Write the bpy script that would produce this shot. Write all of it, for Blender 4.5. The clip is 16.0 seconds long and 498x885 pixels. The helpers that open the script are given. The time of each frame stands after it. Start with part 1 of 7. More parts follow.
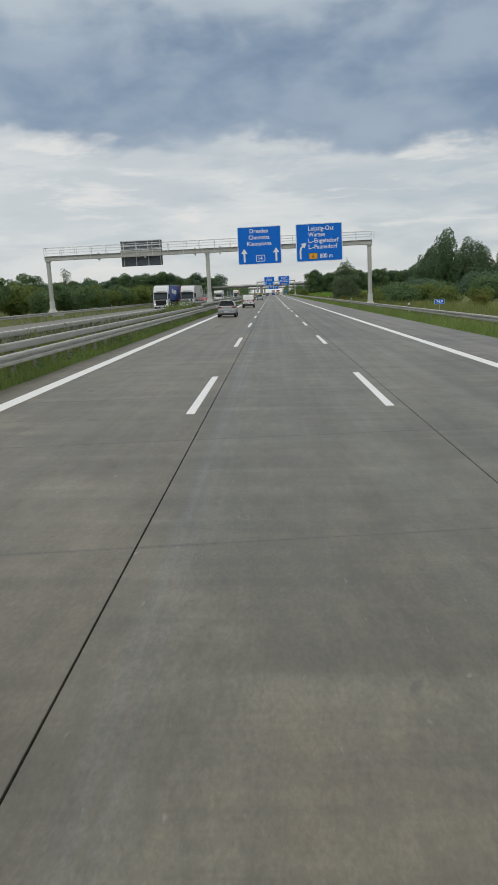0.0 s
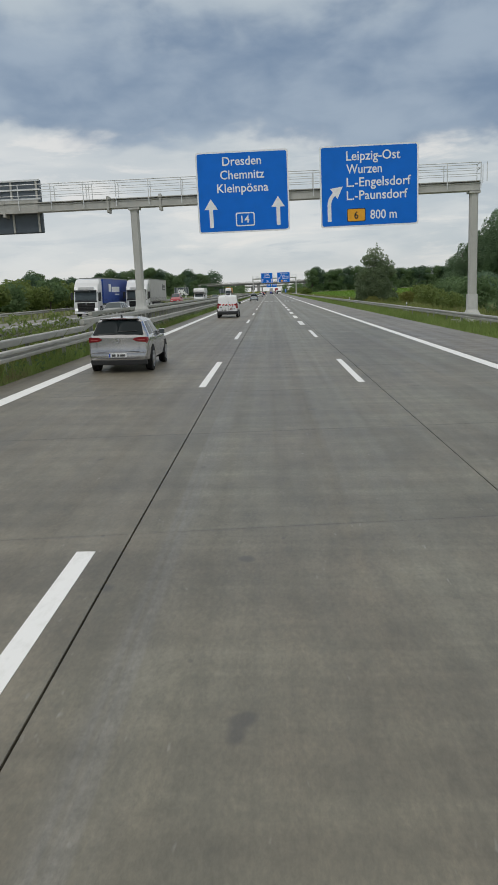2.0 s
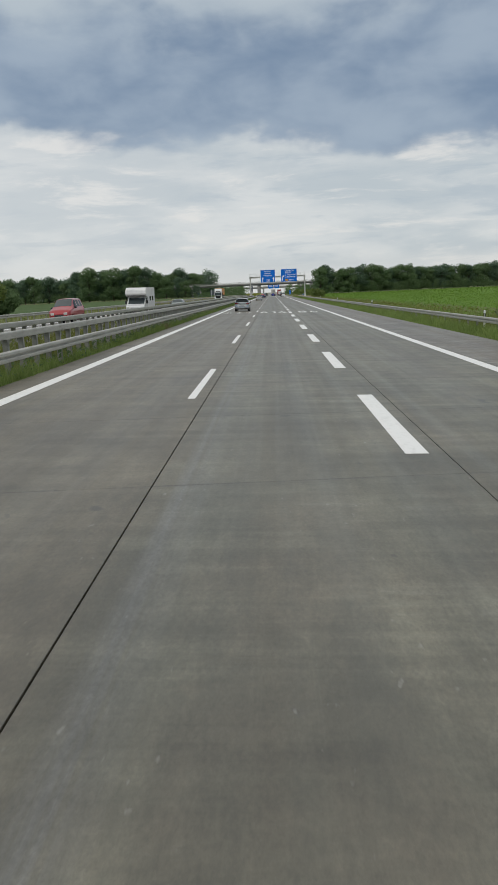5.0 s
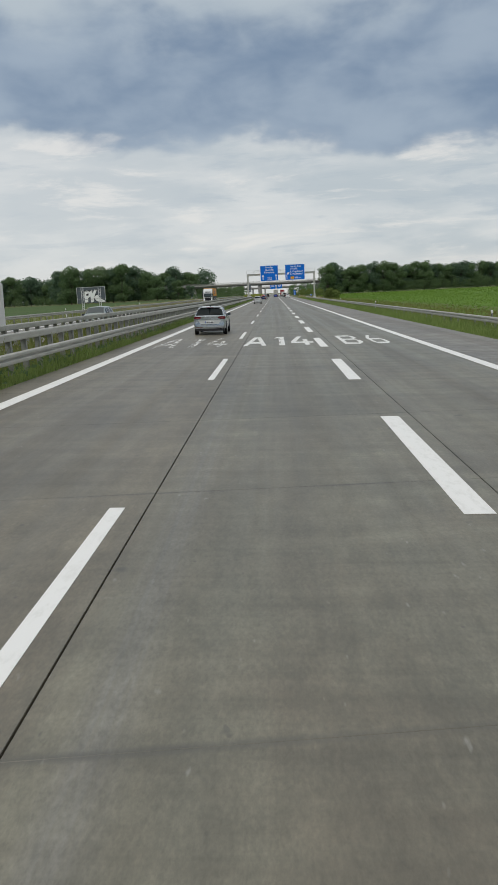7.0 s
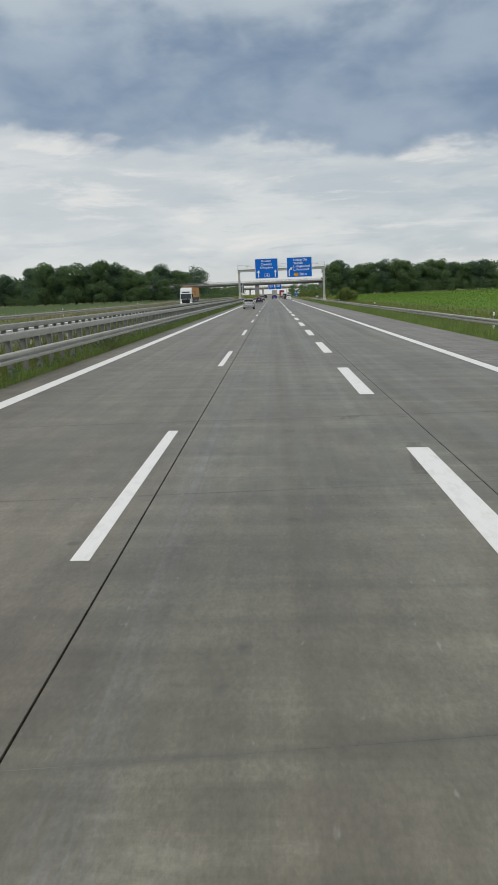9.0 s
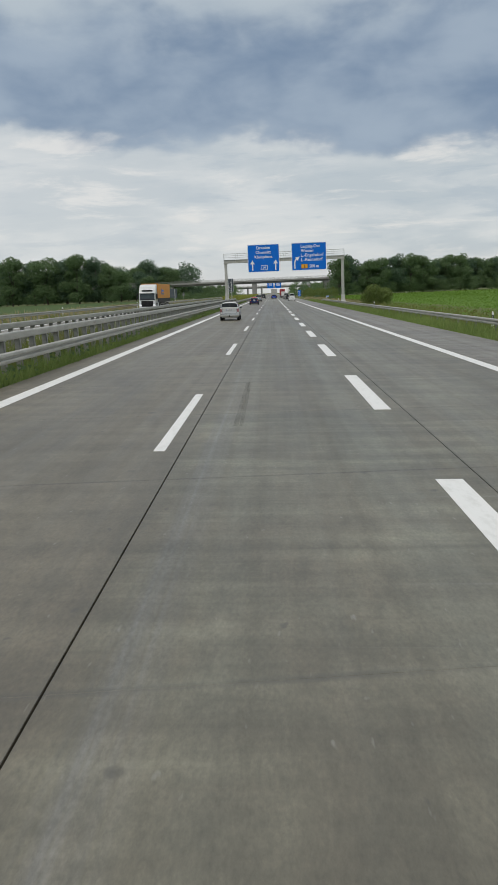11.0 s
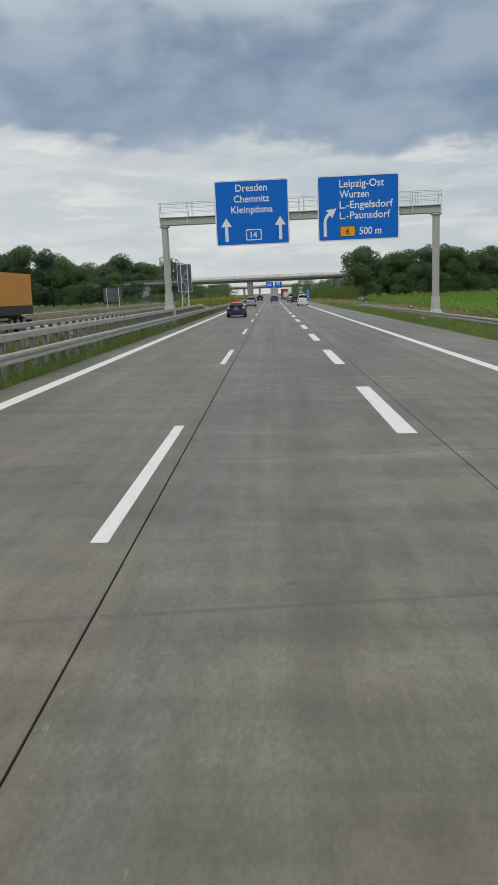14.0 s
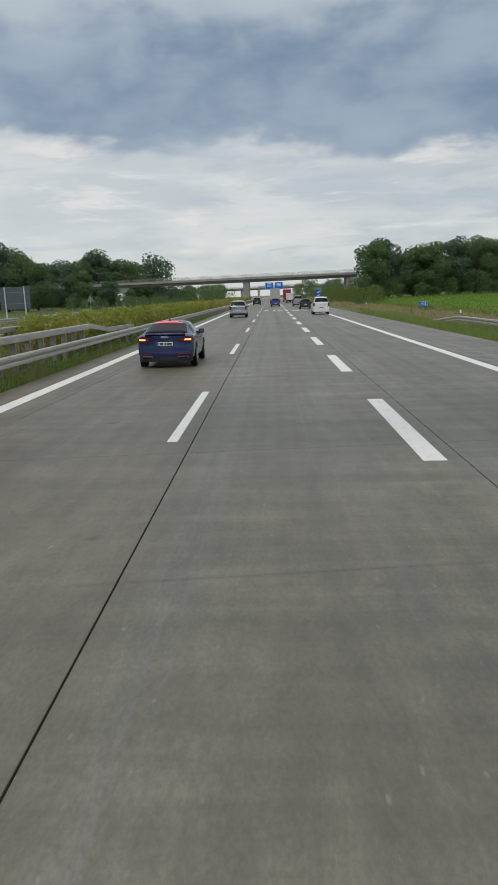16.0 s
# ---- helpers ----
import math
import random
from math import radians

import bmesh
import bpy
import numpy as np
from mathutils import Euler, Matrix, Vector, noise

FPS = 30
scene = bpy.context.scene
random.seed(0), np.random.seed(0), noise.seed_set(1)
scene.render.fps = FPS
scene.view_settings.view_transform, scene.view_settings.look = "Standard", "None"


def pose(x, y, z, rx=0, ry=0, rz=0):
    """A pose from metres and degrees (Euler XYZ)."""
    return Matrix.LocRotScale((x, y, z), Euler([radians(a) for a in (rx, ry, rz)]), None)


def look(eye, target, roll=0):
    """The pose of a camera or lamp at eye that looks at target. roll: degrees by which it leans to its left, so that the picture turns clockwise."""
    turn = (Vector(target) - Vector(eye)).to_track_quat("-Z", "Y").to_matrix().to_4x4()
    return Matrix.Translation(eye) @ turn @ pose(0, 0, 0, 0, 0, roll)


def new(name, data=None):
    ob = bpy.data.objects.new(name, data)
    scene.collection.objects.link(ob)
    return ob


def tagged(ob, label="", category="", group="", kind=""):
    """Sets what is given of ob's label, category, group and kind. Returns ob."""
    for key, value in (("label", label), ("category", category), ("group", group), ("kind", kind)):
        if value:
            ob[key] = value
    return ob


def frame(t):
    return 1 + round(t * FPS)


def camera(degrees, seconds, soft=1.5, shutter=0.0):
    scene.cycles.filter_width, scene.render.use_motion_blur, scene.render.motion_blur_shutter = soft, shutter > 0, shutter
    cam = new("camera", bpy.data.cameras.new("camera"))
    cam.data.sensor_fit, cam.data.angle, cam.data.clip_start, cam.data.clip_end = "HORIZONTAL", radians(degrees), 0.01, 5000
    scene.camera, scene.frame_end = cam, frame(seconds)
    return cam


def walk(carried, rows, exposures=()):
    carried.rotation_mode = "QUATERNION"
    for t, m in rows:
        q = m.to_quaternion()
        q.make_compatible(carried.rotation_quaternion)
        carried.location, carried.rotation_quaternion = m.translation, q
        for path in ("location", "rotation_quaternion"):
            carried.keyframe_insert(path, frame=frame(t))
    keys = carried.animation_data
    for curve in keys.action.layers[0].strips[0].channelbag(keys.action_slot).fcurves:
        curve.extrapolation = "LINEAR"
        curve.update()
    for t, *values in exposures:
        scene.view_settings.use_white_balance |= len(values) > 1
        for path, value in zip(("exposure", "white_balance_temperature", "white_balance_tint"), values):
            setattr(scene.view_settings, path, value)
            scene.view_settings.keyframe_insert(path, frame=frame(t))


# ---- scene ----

# ---- camera ----
cam = camera(37.18, 16.0, soft=0.85)
FALL = 0.0235          # crossfall of the carriageways, down to +x


def zr(x):
    """Height of the road plane."""
    return -FALL * x


# seconds, x, y, pitch, roll, yaw
PATH = [
    (0.0, -0.000, -4.125, -11.393, 2.809, 1.748),
    (0.5, 0.009, 8.543, -11.407, 2.724, 1.720),
    (1.0, 0.022, 21.174, -11.468, 2.654, 1.681),
    (1.5, 0.041, 33.688, -11.508, 2.592, 1.631),
    (2.0, 0.061, 46.072, -11.526, 2.517, 1.593),
    (2.5, 0.077, 58.462, -11.523, 2.414, 1.567),
    (3.0, 0.103, 70.942, -11.410, 2.324, 1.564),
    (3.5, 0.146, 83.511, -11.440, 2.284, 1.602),
    (4.0, 0.189, 96.149, -11.456, 2.259, 1.649),
    (6.5, 0.157, 159.542, -11.310, 2.772, 1.893),
    (7.0, 0.131, 172.278, -11.346, 2.695, 1.918),
    (7.5, 0.108, 185.016, -11.351, 2.620, 1.907),
    (8.0, 0.094, 197.713, -11.447, 2.548, 1.868),
    (8.5, 0.093, 210.323, -11.361, 2.479, 1.831),
    (9.0, 0.098, 222.890, -11.303, 2.411, 1.802),
    (11.5, 0.063, 285.162, -11.365, 2.350, 1.738),
    (12.0, 0.057, 297.591, -11.326, 2.368, 1.715),
    (12.5, 0.052, 310.033, -11.288, 2.388, 1.694),
    (13.0, 0.050, 322.502, -11.316, 2.409, 1.682),
    (13.5, 0.041, 334.986, -11.258, 2.441, 1.689),
    (14.0, 0.027, 347.482, -11.314, 2.485, 1.696),
    (14.5, 0.016, 359.899, -11.277, 2.553, 1.687),
    (15.0, 0.008, 372.240, -11.295, 2.632, 1.675),
    (15.5, 0.002, 384.716, -11.264, 2.672, 1.674),
    (16.0, 0.001, 397.340, -11.179, 2.679, 1.686),
]
walk(cam, [(t, pose(x, y, 2.26, 90 + pitch, roll, yaw)) for t, x, y, pitch, roll, yaw in PATH])

# ---- world and sun ----
world = bpy.data.worlds.new("overcast_sky")
scene.world = world
world.use_nodes = True
WN, WL = world.node_tree.nodes, world.node_tree.links
WN.clear()


def wnode(kind, **sets):
    n = WN.new(kind)
    for k, v in sets.items():
        if k == "op":
            n.operation = v
        elif k == "ins":
            for i, x in v.items():
                if isinstance(x, bpy.types.NodeSocket):
                    WL.new(x, n.inputs[i])
                else:
                    n.inputs[i].default_value = x
    return n


def wmath(op, a, b=0.0, c=0.0):
    return wnode("ShaderNodeMath", op=op, ins={0: a, 1: b, 2: c}).outputs[0]


def wstep(x, lo, hi):
    n = wnode("ShaderNodeMapRange", ins={0: x, 1: lo, 2: hi, 3: 0.0, 4: 1.0})
    n.interpolation_type = "SMOOTHERSTEP"
    return n.outputs[0]


def wmix(f, a, b):
    n = WN.new("ShaderNodeMix")
    n.data_type = "RGBA"
    for i, x in ((0, f), (6, a), (7, b)):
        if isinstance(x, bpy.types.NodeSocket):
            WL.new(x, n.inputs[i])
        else:
            n.inputs[i].default_value = x
    return n.outputs[2]


def wnoise(vec, scale, detail=5.0, rough=0.55, dist=0.0):
    return wnode("ShaderNodeTexNoise", ins={"Vector": vec, "Scale": scale, "Detail": detail, "Roughness": rough, "Distortion": dist}).outputs[0]


sky = WN.new("ShaderNodeTexSky")
sky.sky_type, sky.sun_disc = "NISHITA", False
sky.sun_elevation, sky.sun_rotation = radians(48), radians(150)
coord = WN.new("ShaderNodeTexCoord").outputs["Generated"]
sep = wnode("ShaderNodeSeparateXYZ", ins={0: coord})
elev = wmath("ARCSINE", sep.outputs[2])
azim = wmath("ARCTAN2", sep.outputs[0], sep.outputs[1])
flat = wnode("ShaderNodeCombineXYZ", ins={0: azim, 1: wmath("MULTIPLY", elev, 1.9), 2: 3.1}).outputs[0]
billow = wnoise(flat, 4.6, 6.0, 0.45, 0.2)
fine = wnoise(flat, 13.0, 5.0, 0.5, 0.2)
wide = wnoise(flat, 3.2, 4.0, 0.5, 0.2)
layer = wnoise(wnode("ShaderNodeCombineXYZ", ins={0: azim, 1: wmath("MULTIPLY", elev, 3.2), 2: 1.9}).outputs[0], 4.5, 6.0, 0.52, 0.2)
# low bright band with soft grey layers
streak = wnoise(wnode("ShaderNodeCombineXYZ", ins={0: azim, 1: wmath("MULTIPLY", elev, 5.5), 2: 7.7}).outputs[0], 6.0, 7.0, 0.6, 0.35)
low = wmix(wstep(layer, 0.34, 0.64), (0.665, 0.69, 0.695, 1), (0.50, 0.555, 0.59, 1))
low = wmix(wmath("MULTIPLY", wstep(streak, 0.50, 0.68), 0.8), low, (0.775, 0.765, 0.74, 1))
low = wmix(wmath("MULTIPLY", wstep(streak, 0.49, 0.33), 0.65), low, (0.44, 0.505, 0.56, 1))
low = wmix(wmath("MULTIPLY", wstep(azim, 0.12, -0.34), 0.25), low, (0.80, 0.795, 0.78, 1))
low = wmix(wstep(elev, 0.0, 0.06), (0.66, 0.675, 0.67, 1), low)
# heavy grey mass with a lumpy lower edge, opening again higher up
edge = wmath("ADD", elev, wmath("MULTIPLY", wmath("SUBTRACT", billow, 0.5), 0.17))
edge = wmath("ADD", edge, wmath("MULTIPLY", wmath("SUBTRACT", fine, 0.5), 0.075))
mass = wstep(edge, 0.172, 0.208)
dark = wmix(wstep(wmath("ADD", wmath("MULTIPLY", wide, 0.74), wmath("MULTIPLY", fine, 0.26)), 0.38, 0.66), (0.185, 0.258, 0.368, 1), (0.345, 0.42, 0.51, 1))
dark = wmix(wstep(edge, 0.29, 0.375), dark, (0.47, 0.535, 0.585, 1))
cloud = wmix(mass, low, dark)
cloud = wmix(wstep(elev, 0.40, 0.75), cloud, wmix(wide, (0.70, 0.70, 0.69, 1), (0.90, 0.90, 0.88, 1)))
back_sky = wnode("ShaderNodeBackground", ins={0: sky.outputs[0], 1: 0.1})
back_cloud = wnode("ShaderNodeBackground", ins={0: cloud, 1: 1.0})
both = wnode("ShaderNodeMixShader", ins={0: 0.94, 1: back_sky.outputs[0], 2: back_cloud.outputs[0]})
WL.new(both.outputs[0], WN.new("ShaderNodeOutputWorld").inputs[0])

sun = new("sun", bpy.data.lights.new("sun", "SUN"))
sun.data.energy, sun.data.angle, sun.data.color = 0.7, radians(25), (1.0, 0.96, 0.9)
sun.matrix_world = look((0, 0, 50), (0 + 0.45, 0.78, 50 - 1.0))
scene.view_settings.exposure = 0.0


# ---- materials ----
def colour(c):
    return (*c, 1.0) if len(c) == 3 else c


class Mat:
    """Small helper for one procedural material."""

    def __init__(self, name, rough=0.6, metal=0.0, spec=0.5):
        self.m = bpy.data.materials.new(name)
        self.m.use_nodes = True
        self.t = self.m.node_tree
        self.b = self.t.nodes["Principled BSDF"]
        self.b.inputs["Roughness"].default_value = rough
        self.b.inputs["Metallic"].default_value = metal
        self.b.inputs["Specular IOR Level"].default_value = spec
        self.pos = self.t.nodes.new("ShaderNodeNewGeometry").outputs["Position"]

    def put(self, n, i, v):
        if isinstance(v, bpy.types.NodeSocket):
            self.t.links.new(v, n.inputs[i])
        else:
            n.inputs[i].default_value = v

    def noise(self, scale, stretch=(1, 1, 1), detail=4.0, rough=0.55, vec=None, dist=0.0):
        mp = self.t.nodes.new("ShaderNodeMapping")
        self.put(mp, "Vector", vec or self.pos)
        mp.inputs["Scale"].default_value = stretch
        n = self.t.nodes.new("ShaderNodeTexNoise")
        self.put(n, "Vector", mp.outputs[0])
        for k, v in (("Scale", scale), ("Detail", detail), ("Roughness", rough), ("Distortion", dist)):
            n.inputs[k].default_value = v
        return n.outputs[0]

    def step(self, x, lo, hi, a=0.0, b=1.0):
        n = self.t.nodes.new("ShaderNodeMapRange")
        for i, v in enumerate((x, lo, hi, a, b)):
            self.put(n, i, v)
        return n.outputs[0]

    def math(self, op, a, b=0.0):
        n = self.t.nodes.new("ShaderNodeMath")
        n.operation = op
        self.put(n, 0, a), self.put(n, 1, b)
        return n.outputs[0]

    def mix(self, f, a, b, blend="MIX"):
        n = self.t.nodes.new("ShaderNodeMix")
        n.data_type, n.blend_type = "RGBA", blend
        self.put(n, 0, f)
        for i, v in ((6, a), (7, b)):
            self.put(n, i, v if isinstance(v, bpy.types.NodeSocket) else colour(v))
        return n.outputs[2]

    def axis(self, i):
        n = self.t.nodes.new("ShaderNodeSeparateXYZ")
        self.put(n, 0, self.pos)
        return n.outputs[i]

    def random(self):
        return self.t.nodes.new("ShaderNodeObjectInfo").outputs["Random"]

    def island(self):
        return self.t.nodes.new("ShaderNodeNewGeometry").outputs["Random Per Island"]

    def object_pos(self):
        return self.t.nodes.new("ShaderNodeTexCoord").outputs["Object"]

    def base(self, v):
        self.put(self.b, "Base Color", v if isinstance(v, bpy.types.NodeSocket) else colour(v))
        return self

    def rough(self, v):
        self.put(self.b, "Roughness", v)
        return self

    def bump(self, h, strength=0.3, dist=0.01):
        n = self.t.nodes.new("ShaderNodeBump")
        n.inputs["Strength"].default_value, n.inputs["Distance"].default_value = strength, dist
        self.put(n, "Height", h)
        self.t.links.new(n.outputs[0], self.b.inputs["Normal"])
        return self


SKEW = 0.125
# cross joints: their spacing, and one joint before and one after the odd slab
PITCH, JOINT_A, JOINT_B, ODD = 5.054, 63.1, 200.97, 127.0


def k_mid(a, b):
    return [(x + y) / 2 for x, y in zip(a, b)]



def concrete_mat(name, light, dark, warm, rubble=0.0):
    k = Mat(name, 0.6, 0.0, 0.85)
    big = k.noise(0.11, (1, 0.4, 1), 3)
    tracks = k.noise(1.0, (1.6, 0.012, 1), 4, 0.65)
    thin = k.noise(1.0, (7.0, 0.05, 1), 4, 0.7)
    blotch = k.noise(0.55, (1, 0.55, 1), 6, 0.68)
    grain = k.noise(34, (1, 0.45, 1), 4, 0.75)
    mid = k.noise(6.0, (1, 0.35, 1), 5, 0.7)
    cross = k.noise(1.0, (0.30, 2.2, 1), 5, 0.62)
    rake = k.noise(1.0, (0.35, 6.0, 1), 4, 0.7)
    cool = [light[0] * 0.78, light[1] * 0.80, light[2] * 0.82]
    c = k.mix(k.step(big, 0.33, 0.67), dark, light)
    c = k.mix(k.step(tracks, 0.36, 0.64, 0, 0.55), c, k.mix(0.45, dark, warm))
    c = k.mix(k.step(thin, 0.52, 0.75, 0, 0.34), c, light)
    c = k.mix(k.step(blotch, 0.45, 0.66, 0, 0.80), c, warm)
    # smoother, greener bands where the wheels run, browner between them
    wave = k.step(k.noise(0.5, (0, 0.06, 0), 2), 0.3, 0.7, -0.12, 0.12)
    for lane in (-4.75, -2.85, -0.55, 1.40, 3.55, 5.40):
        d = k.math("ABSOLUTE", k.math("SUBTRACT", k.math("ADD", k.axis(0), wave), lane))
        wear = k.step(k.noise(0.7, (1.2, 0.10, 1), 5, 0.7), 0.30, 0.66, 0.12, 0.85)
        c = k.mix(k.math("MULTIPLY", k.step(d, 0.15, 0.62, 0.72, 0.0), wear), c, cool)
    # raked cross bands: pale ridges and brown hollows, strong in some stretches
    zone = k.step(k.noise(0.10, (1.6, 0.55, 1), 4), 0.40, 0.62, 0.18, 1.0)
    c = k.mix(k.math("MULTIPLY", zone, k.step(cross, 0.50, 0.68, 0, 0.72)), c, [x * 1.2 for x in light])
    c = k.mix(k.math("MULTIPLY", zone, k.step(cross, 0.49, 0.34, 0, 0.65)), c, k.mix(0.4, dark, warm))
    c = k.mix(k.math("MULTIPLY", zone, k.step(rake, 0.48, 0.32, 0, 0.38)), c, dark)
    thick = k.noise(1.0, (0.10, 0.9, 1), 5, 0.7)
    c = k.mix(k.step(thick, 0.56, 0.68, 0, 0.40), c, [x * 1.15 for x in light])
    c = k.mix(k.step(thick, 0.46, 0.34, 0, 0.40), c, k.mix(0.5, dark, warm))
    # thin pale scraped lines across
    scrape = k.noise(1.0, (0.16, 5.5, 1), 3, 0.55)
    c = k.mix(k.math("MULTIPLY", k.step(scrape, 0.68, 0.73, 0, 0.6), zone), c, (0.31, 0.30, 0.26))
    # oily strip along the middle of each lane
    for lane in (-3.75, 0.45, 4.5):
        d = k.math("ABSOLUTE", k.math("SUBTRACT", k.axis(0), lane))
        oil = k.math("MULTIPLY", k.step(d, 0.10, 0.70, 0.50, 0.0), k.step(k.noise(0.8, (1.5, 0.12, 1), 5, 0.7), 0.32, 0.62))
        c = k.mix(oil, c, [x * 0.80 for x in k_mid(dark, warm)])
    # patches of repair mortar
    patch = k.noise(1.0, (0.42, 1.5, 1), 7, 0.72)
    c = k.mix(k.math("MULTIPLY", k.step(patch, 0.60, 0.68, 0, 0.55), zone), c, (0.30, 0.29, 0.235))
    c = k.mix(k.step(k.noise(1.0, (0.9, 0.35, 1), 7, 0.72), 0.58, 0.70, 0, 0.40), c, warm)
    # brownish fast lane
    c = k.mix(k.step(k.axis(0), -1.2, -1.5, 0.0, 0.70), c, warm)
    # windscreen reflection painted into the concrete as faint pale streaks along the lane
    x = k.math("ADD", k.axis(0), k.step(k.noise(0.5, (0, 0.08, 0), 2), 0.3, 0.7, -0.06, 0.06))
    glare = k.math("MULTIPLY", k.step(x, -1.12, -0.98), k.step(x, -0.62, -0.86))
    glare = k.math("MULTIPLY", glare, k.step(k.noise(1.0, (14, 0.05, 1), 4, 0.6), 0.36, 0.62, 0.10, 0.72))
    c = k.mix(glare, c, (0.27, 0.275, 0.265))
    c = k.mix(k.step(k.random(), 0, 1, 0.0, 0.40), c, warm)
    c = k.mix(k.step(mid, 0.42, 0.75, 0, 0.40), c, [x * 0.62 for x in dark])
    c = k.mix(k.step(grain, 0.3, 0.7, 0.0, 0.48), c, [x * 0.45 for x in dark])
    # soft mottling at two sizes and faint long streaks
    for size, stretch, lo, hi in ((0.42, (1, 0.45, 1), 0.76, 1.16), (2.3, (1, 0.4, 1), 0.84, 1.10), (1.0, (3.2, 0.035, 1), 0.91, 1.06), (1.0, (0.22, 1.5, 1), 0.80, 1.13)):
        f = k.step(k.noise(size, stretch, 5, 0.62), 0.34, 0.66, lo, hi)
        g = k.t.nodes.new("ShaderNodeCombineColor")
        for i in range(3):
            k.put(g, i, f)
        c = k.mix(1.0, c, g.outputs[0], "MULTIPLY")
    if rubble:
        # broken, coarsely patched surface of the hard shoulder
        n = k.noise(1.0, (0.8, 2.4, 1), 8, 0.78)
        c = k.mix(k.step(n, 0.50, 0.66, 0, rubble), c, (0.36, 0.335, 0.29))
        c = k.mix(k.step(n, 0.47, 0.32, 0, rubble), c, (0.085, 0.072, 0.058))
    # grime along the cross joints and the sealed long joints
    skewed = k.math("SUBTRACT", k.axis(1), k.math("MULTIPLY", k.axis(0), SKEW))
    anchor = k.step(skewed, ODD - 0.01, ODD + 0.01, JOINT_A, JOINT_B)
    y = k.math("FRACT", k.math("ADD", k.math("DIVIDE", k.math("SUBTRACT", skewed, anchor), PITCH), 500.5))
    near = k.step(k.math("ABSOLUTE", k.math("SUBTRACT", y, 0.5)), 0.004, 0.012, 1.0, 0.0)
    c = k.mix(k.math("MULTIPLY", near, k.step(k.noise(0.8, (1, 0.3, 1), 4, 0.7), 0.35, 0.65, 0.08, 0.55)), c, (0.07, 0.068, 0.060))
    for jx in (-1.343, 2.549):
        d = k.math("ABSOLUTE", k.math("SUBTRACT", k.axis(0), jx))
        c = k.mix(k.math("MULTIPLY", k.step(d, 0.008, 0.035, 0.5, 0.0), k.noise(1.5, (1, 0.4, 1), 3)), c, (0.06, 0.058, 0.052))
    # oil spots and pale chips
    spots = k.noise(1.9, (1, 0.8, 1), 2, 0.4)
    c = k.mix(k.step(spots, 0.725, 0.765, 0, 0.65), c, (0.05, 0.048, 0.045))
    drops = k.noise(6.5, (1, 0.6, 1), 2, 0.45)
    c = k.mix(k.step(drops, 0.745, 0.78, 0, 0.55), c, (0.06, 0.058, 0.053))
    flecks = k.noise(15.0, (1, 0.3, 1), 2, 0.5)
    c = k.mix(k.step(flecks, 0.71, 0.80, 0, 0.34), c, (0.42, 0.42, 0.39))
    k.base(c).rough(k.step(tracks, 0.3, 0.7, 0.40, 0.52))
    return k.bump(grain, 0.5, 0.004)


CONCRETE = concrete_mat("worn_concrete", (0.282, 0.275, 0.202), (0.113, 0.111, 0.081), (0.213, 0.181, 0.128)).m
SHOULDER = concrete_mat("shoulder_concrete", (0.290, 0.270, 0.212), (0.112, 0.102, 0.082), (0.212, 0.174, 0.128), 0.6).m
JOINT = Mat("joint_sealant", 0.85).base((0.025, 0.024, 0.023)).m


def paint_line():
    k = Mat("road_paint", 0.6)
    n = k.noise(9, (1, 0.35, 1), 5, 0.7)
    c = k.mix(k.step(n, 0.25, 0.5, 0.0, 1.0), (0.74, 0.74, 0.71), (0.87, 0.87, 0.85))
    c = k.mix(k.step(k.noise(2.2, (1, 0.3, 1), 5, 0.7), 0.66, 0.74, 0, 0.3), c, (0.36, 0.35, 0.32))
    return k.base(c).bump(n, 0.2, 0.004).m


PAINT = paint_line()


def paint_worn(name, lo, hi):
    """Old lettering, flaked so that the concrete shows through the gaps."""
    k = Mat(name, 0.7)
    n = k.noise(2.6, (2.2, 0.6, 1), 6, 0.75)
    k.base(k.mix(k.step(k.noise(9, (1, 0.4, 1), 4), 0.3, 0.6), (0.66, 0.66, 0.63), (0.86, 0.86, 0.84)))
    gone = k.t.nodes.new("ShaderNodeBsdfTransparent")
    both = k.t.nodes.new("ShaderNodeMixShader")
    k.put(both, 0, k.step(n, lo, hi))
    k.t.links.new(gone.outputs[0], both.inputs[1])
    k.t.links.new(k.b.outputs[0], both.inputs[2])
    k.t.links.new(both.outputs[0], k.t.nodes["Material Output"].inputs[0])
    return k.m


PAINT_WORN = paint_worn("flaked_road_paint", 0.49, 0.52)
PAINT_CHIPPED = paint_worn("chipped_road_paint", 0.34, 0.37)
PAINT_FLAKING = paint_worn("flaking_road_paint", 0.41, 0.44)


def galvanised(name, a, b, rust=0.0):
    k = Mat(name, 0.55, 0.35)
    n = k.noise(3.0, (1, 0.4, 2), 5, 0.6)
    c = k.mix(k.step(n, 0.3, 0.7), a, b)
    c = k.mix(k.step(k.noise(26, (1, 1, 1), 3), 0.35, 0.7, 0, 0.35), c, b)
    if rust:
        c = k.mix(k.step(k.noise(1.1, (1, 0.6, 3), 6, 0.7), 0.6, 0.72, 0, rust), c, (0.21, 0.15, 0.10))
    return k.base(c).rough(k.step(n, 0.3, 0.7, 0.45, 0.65)).m


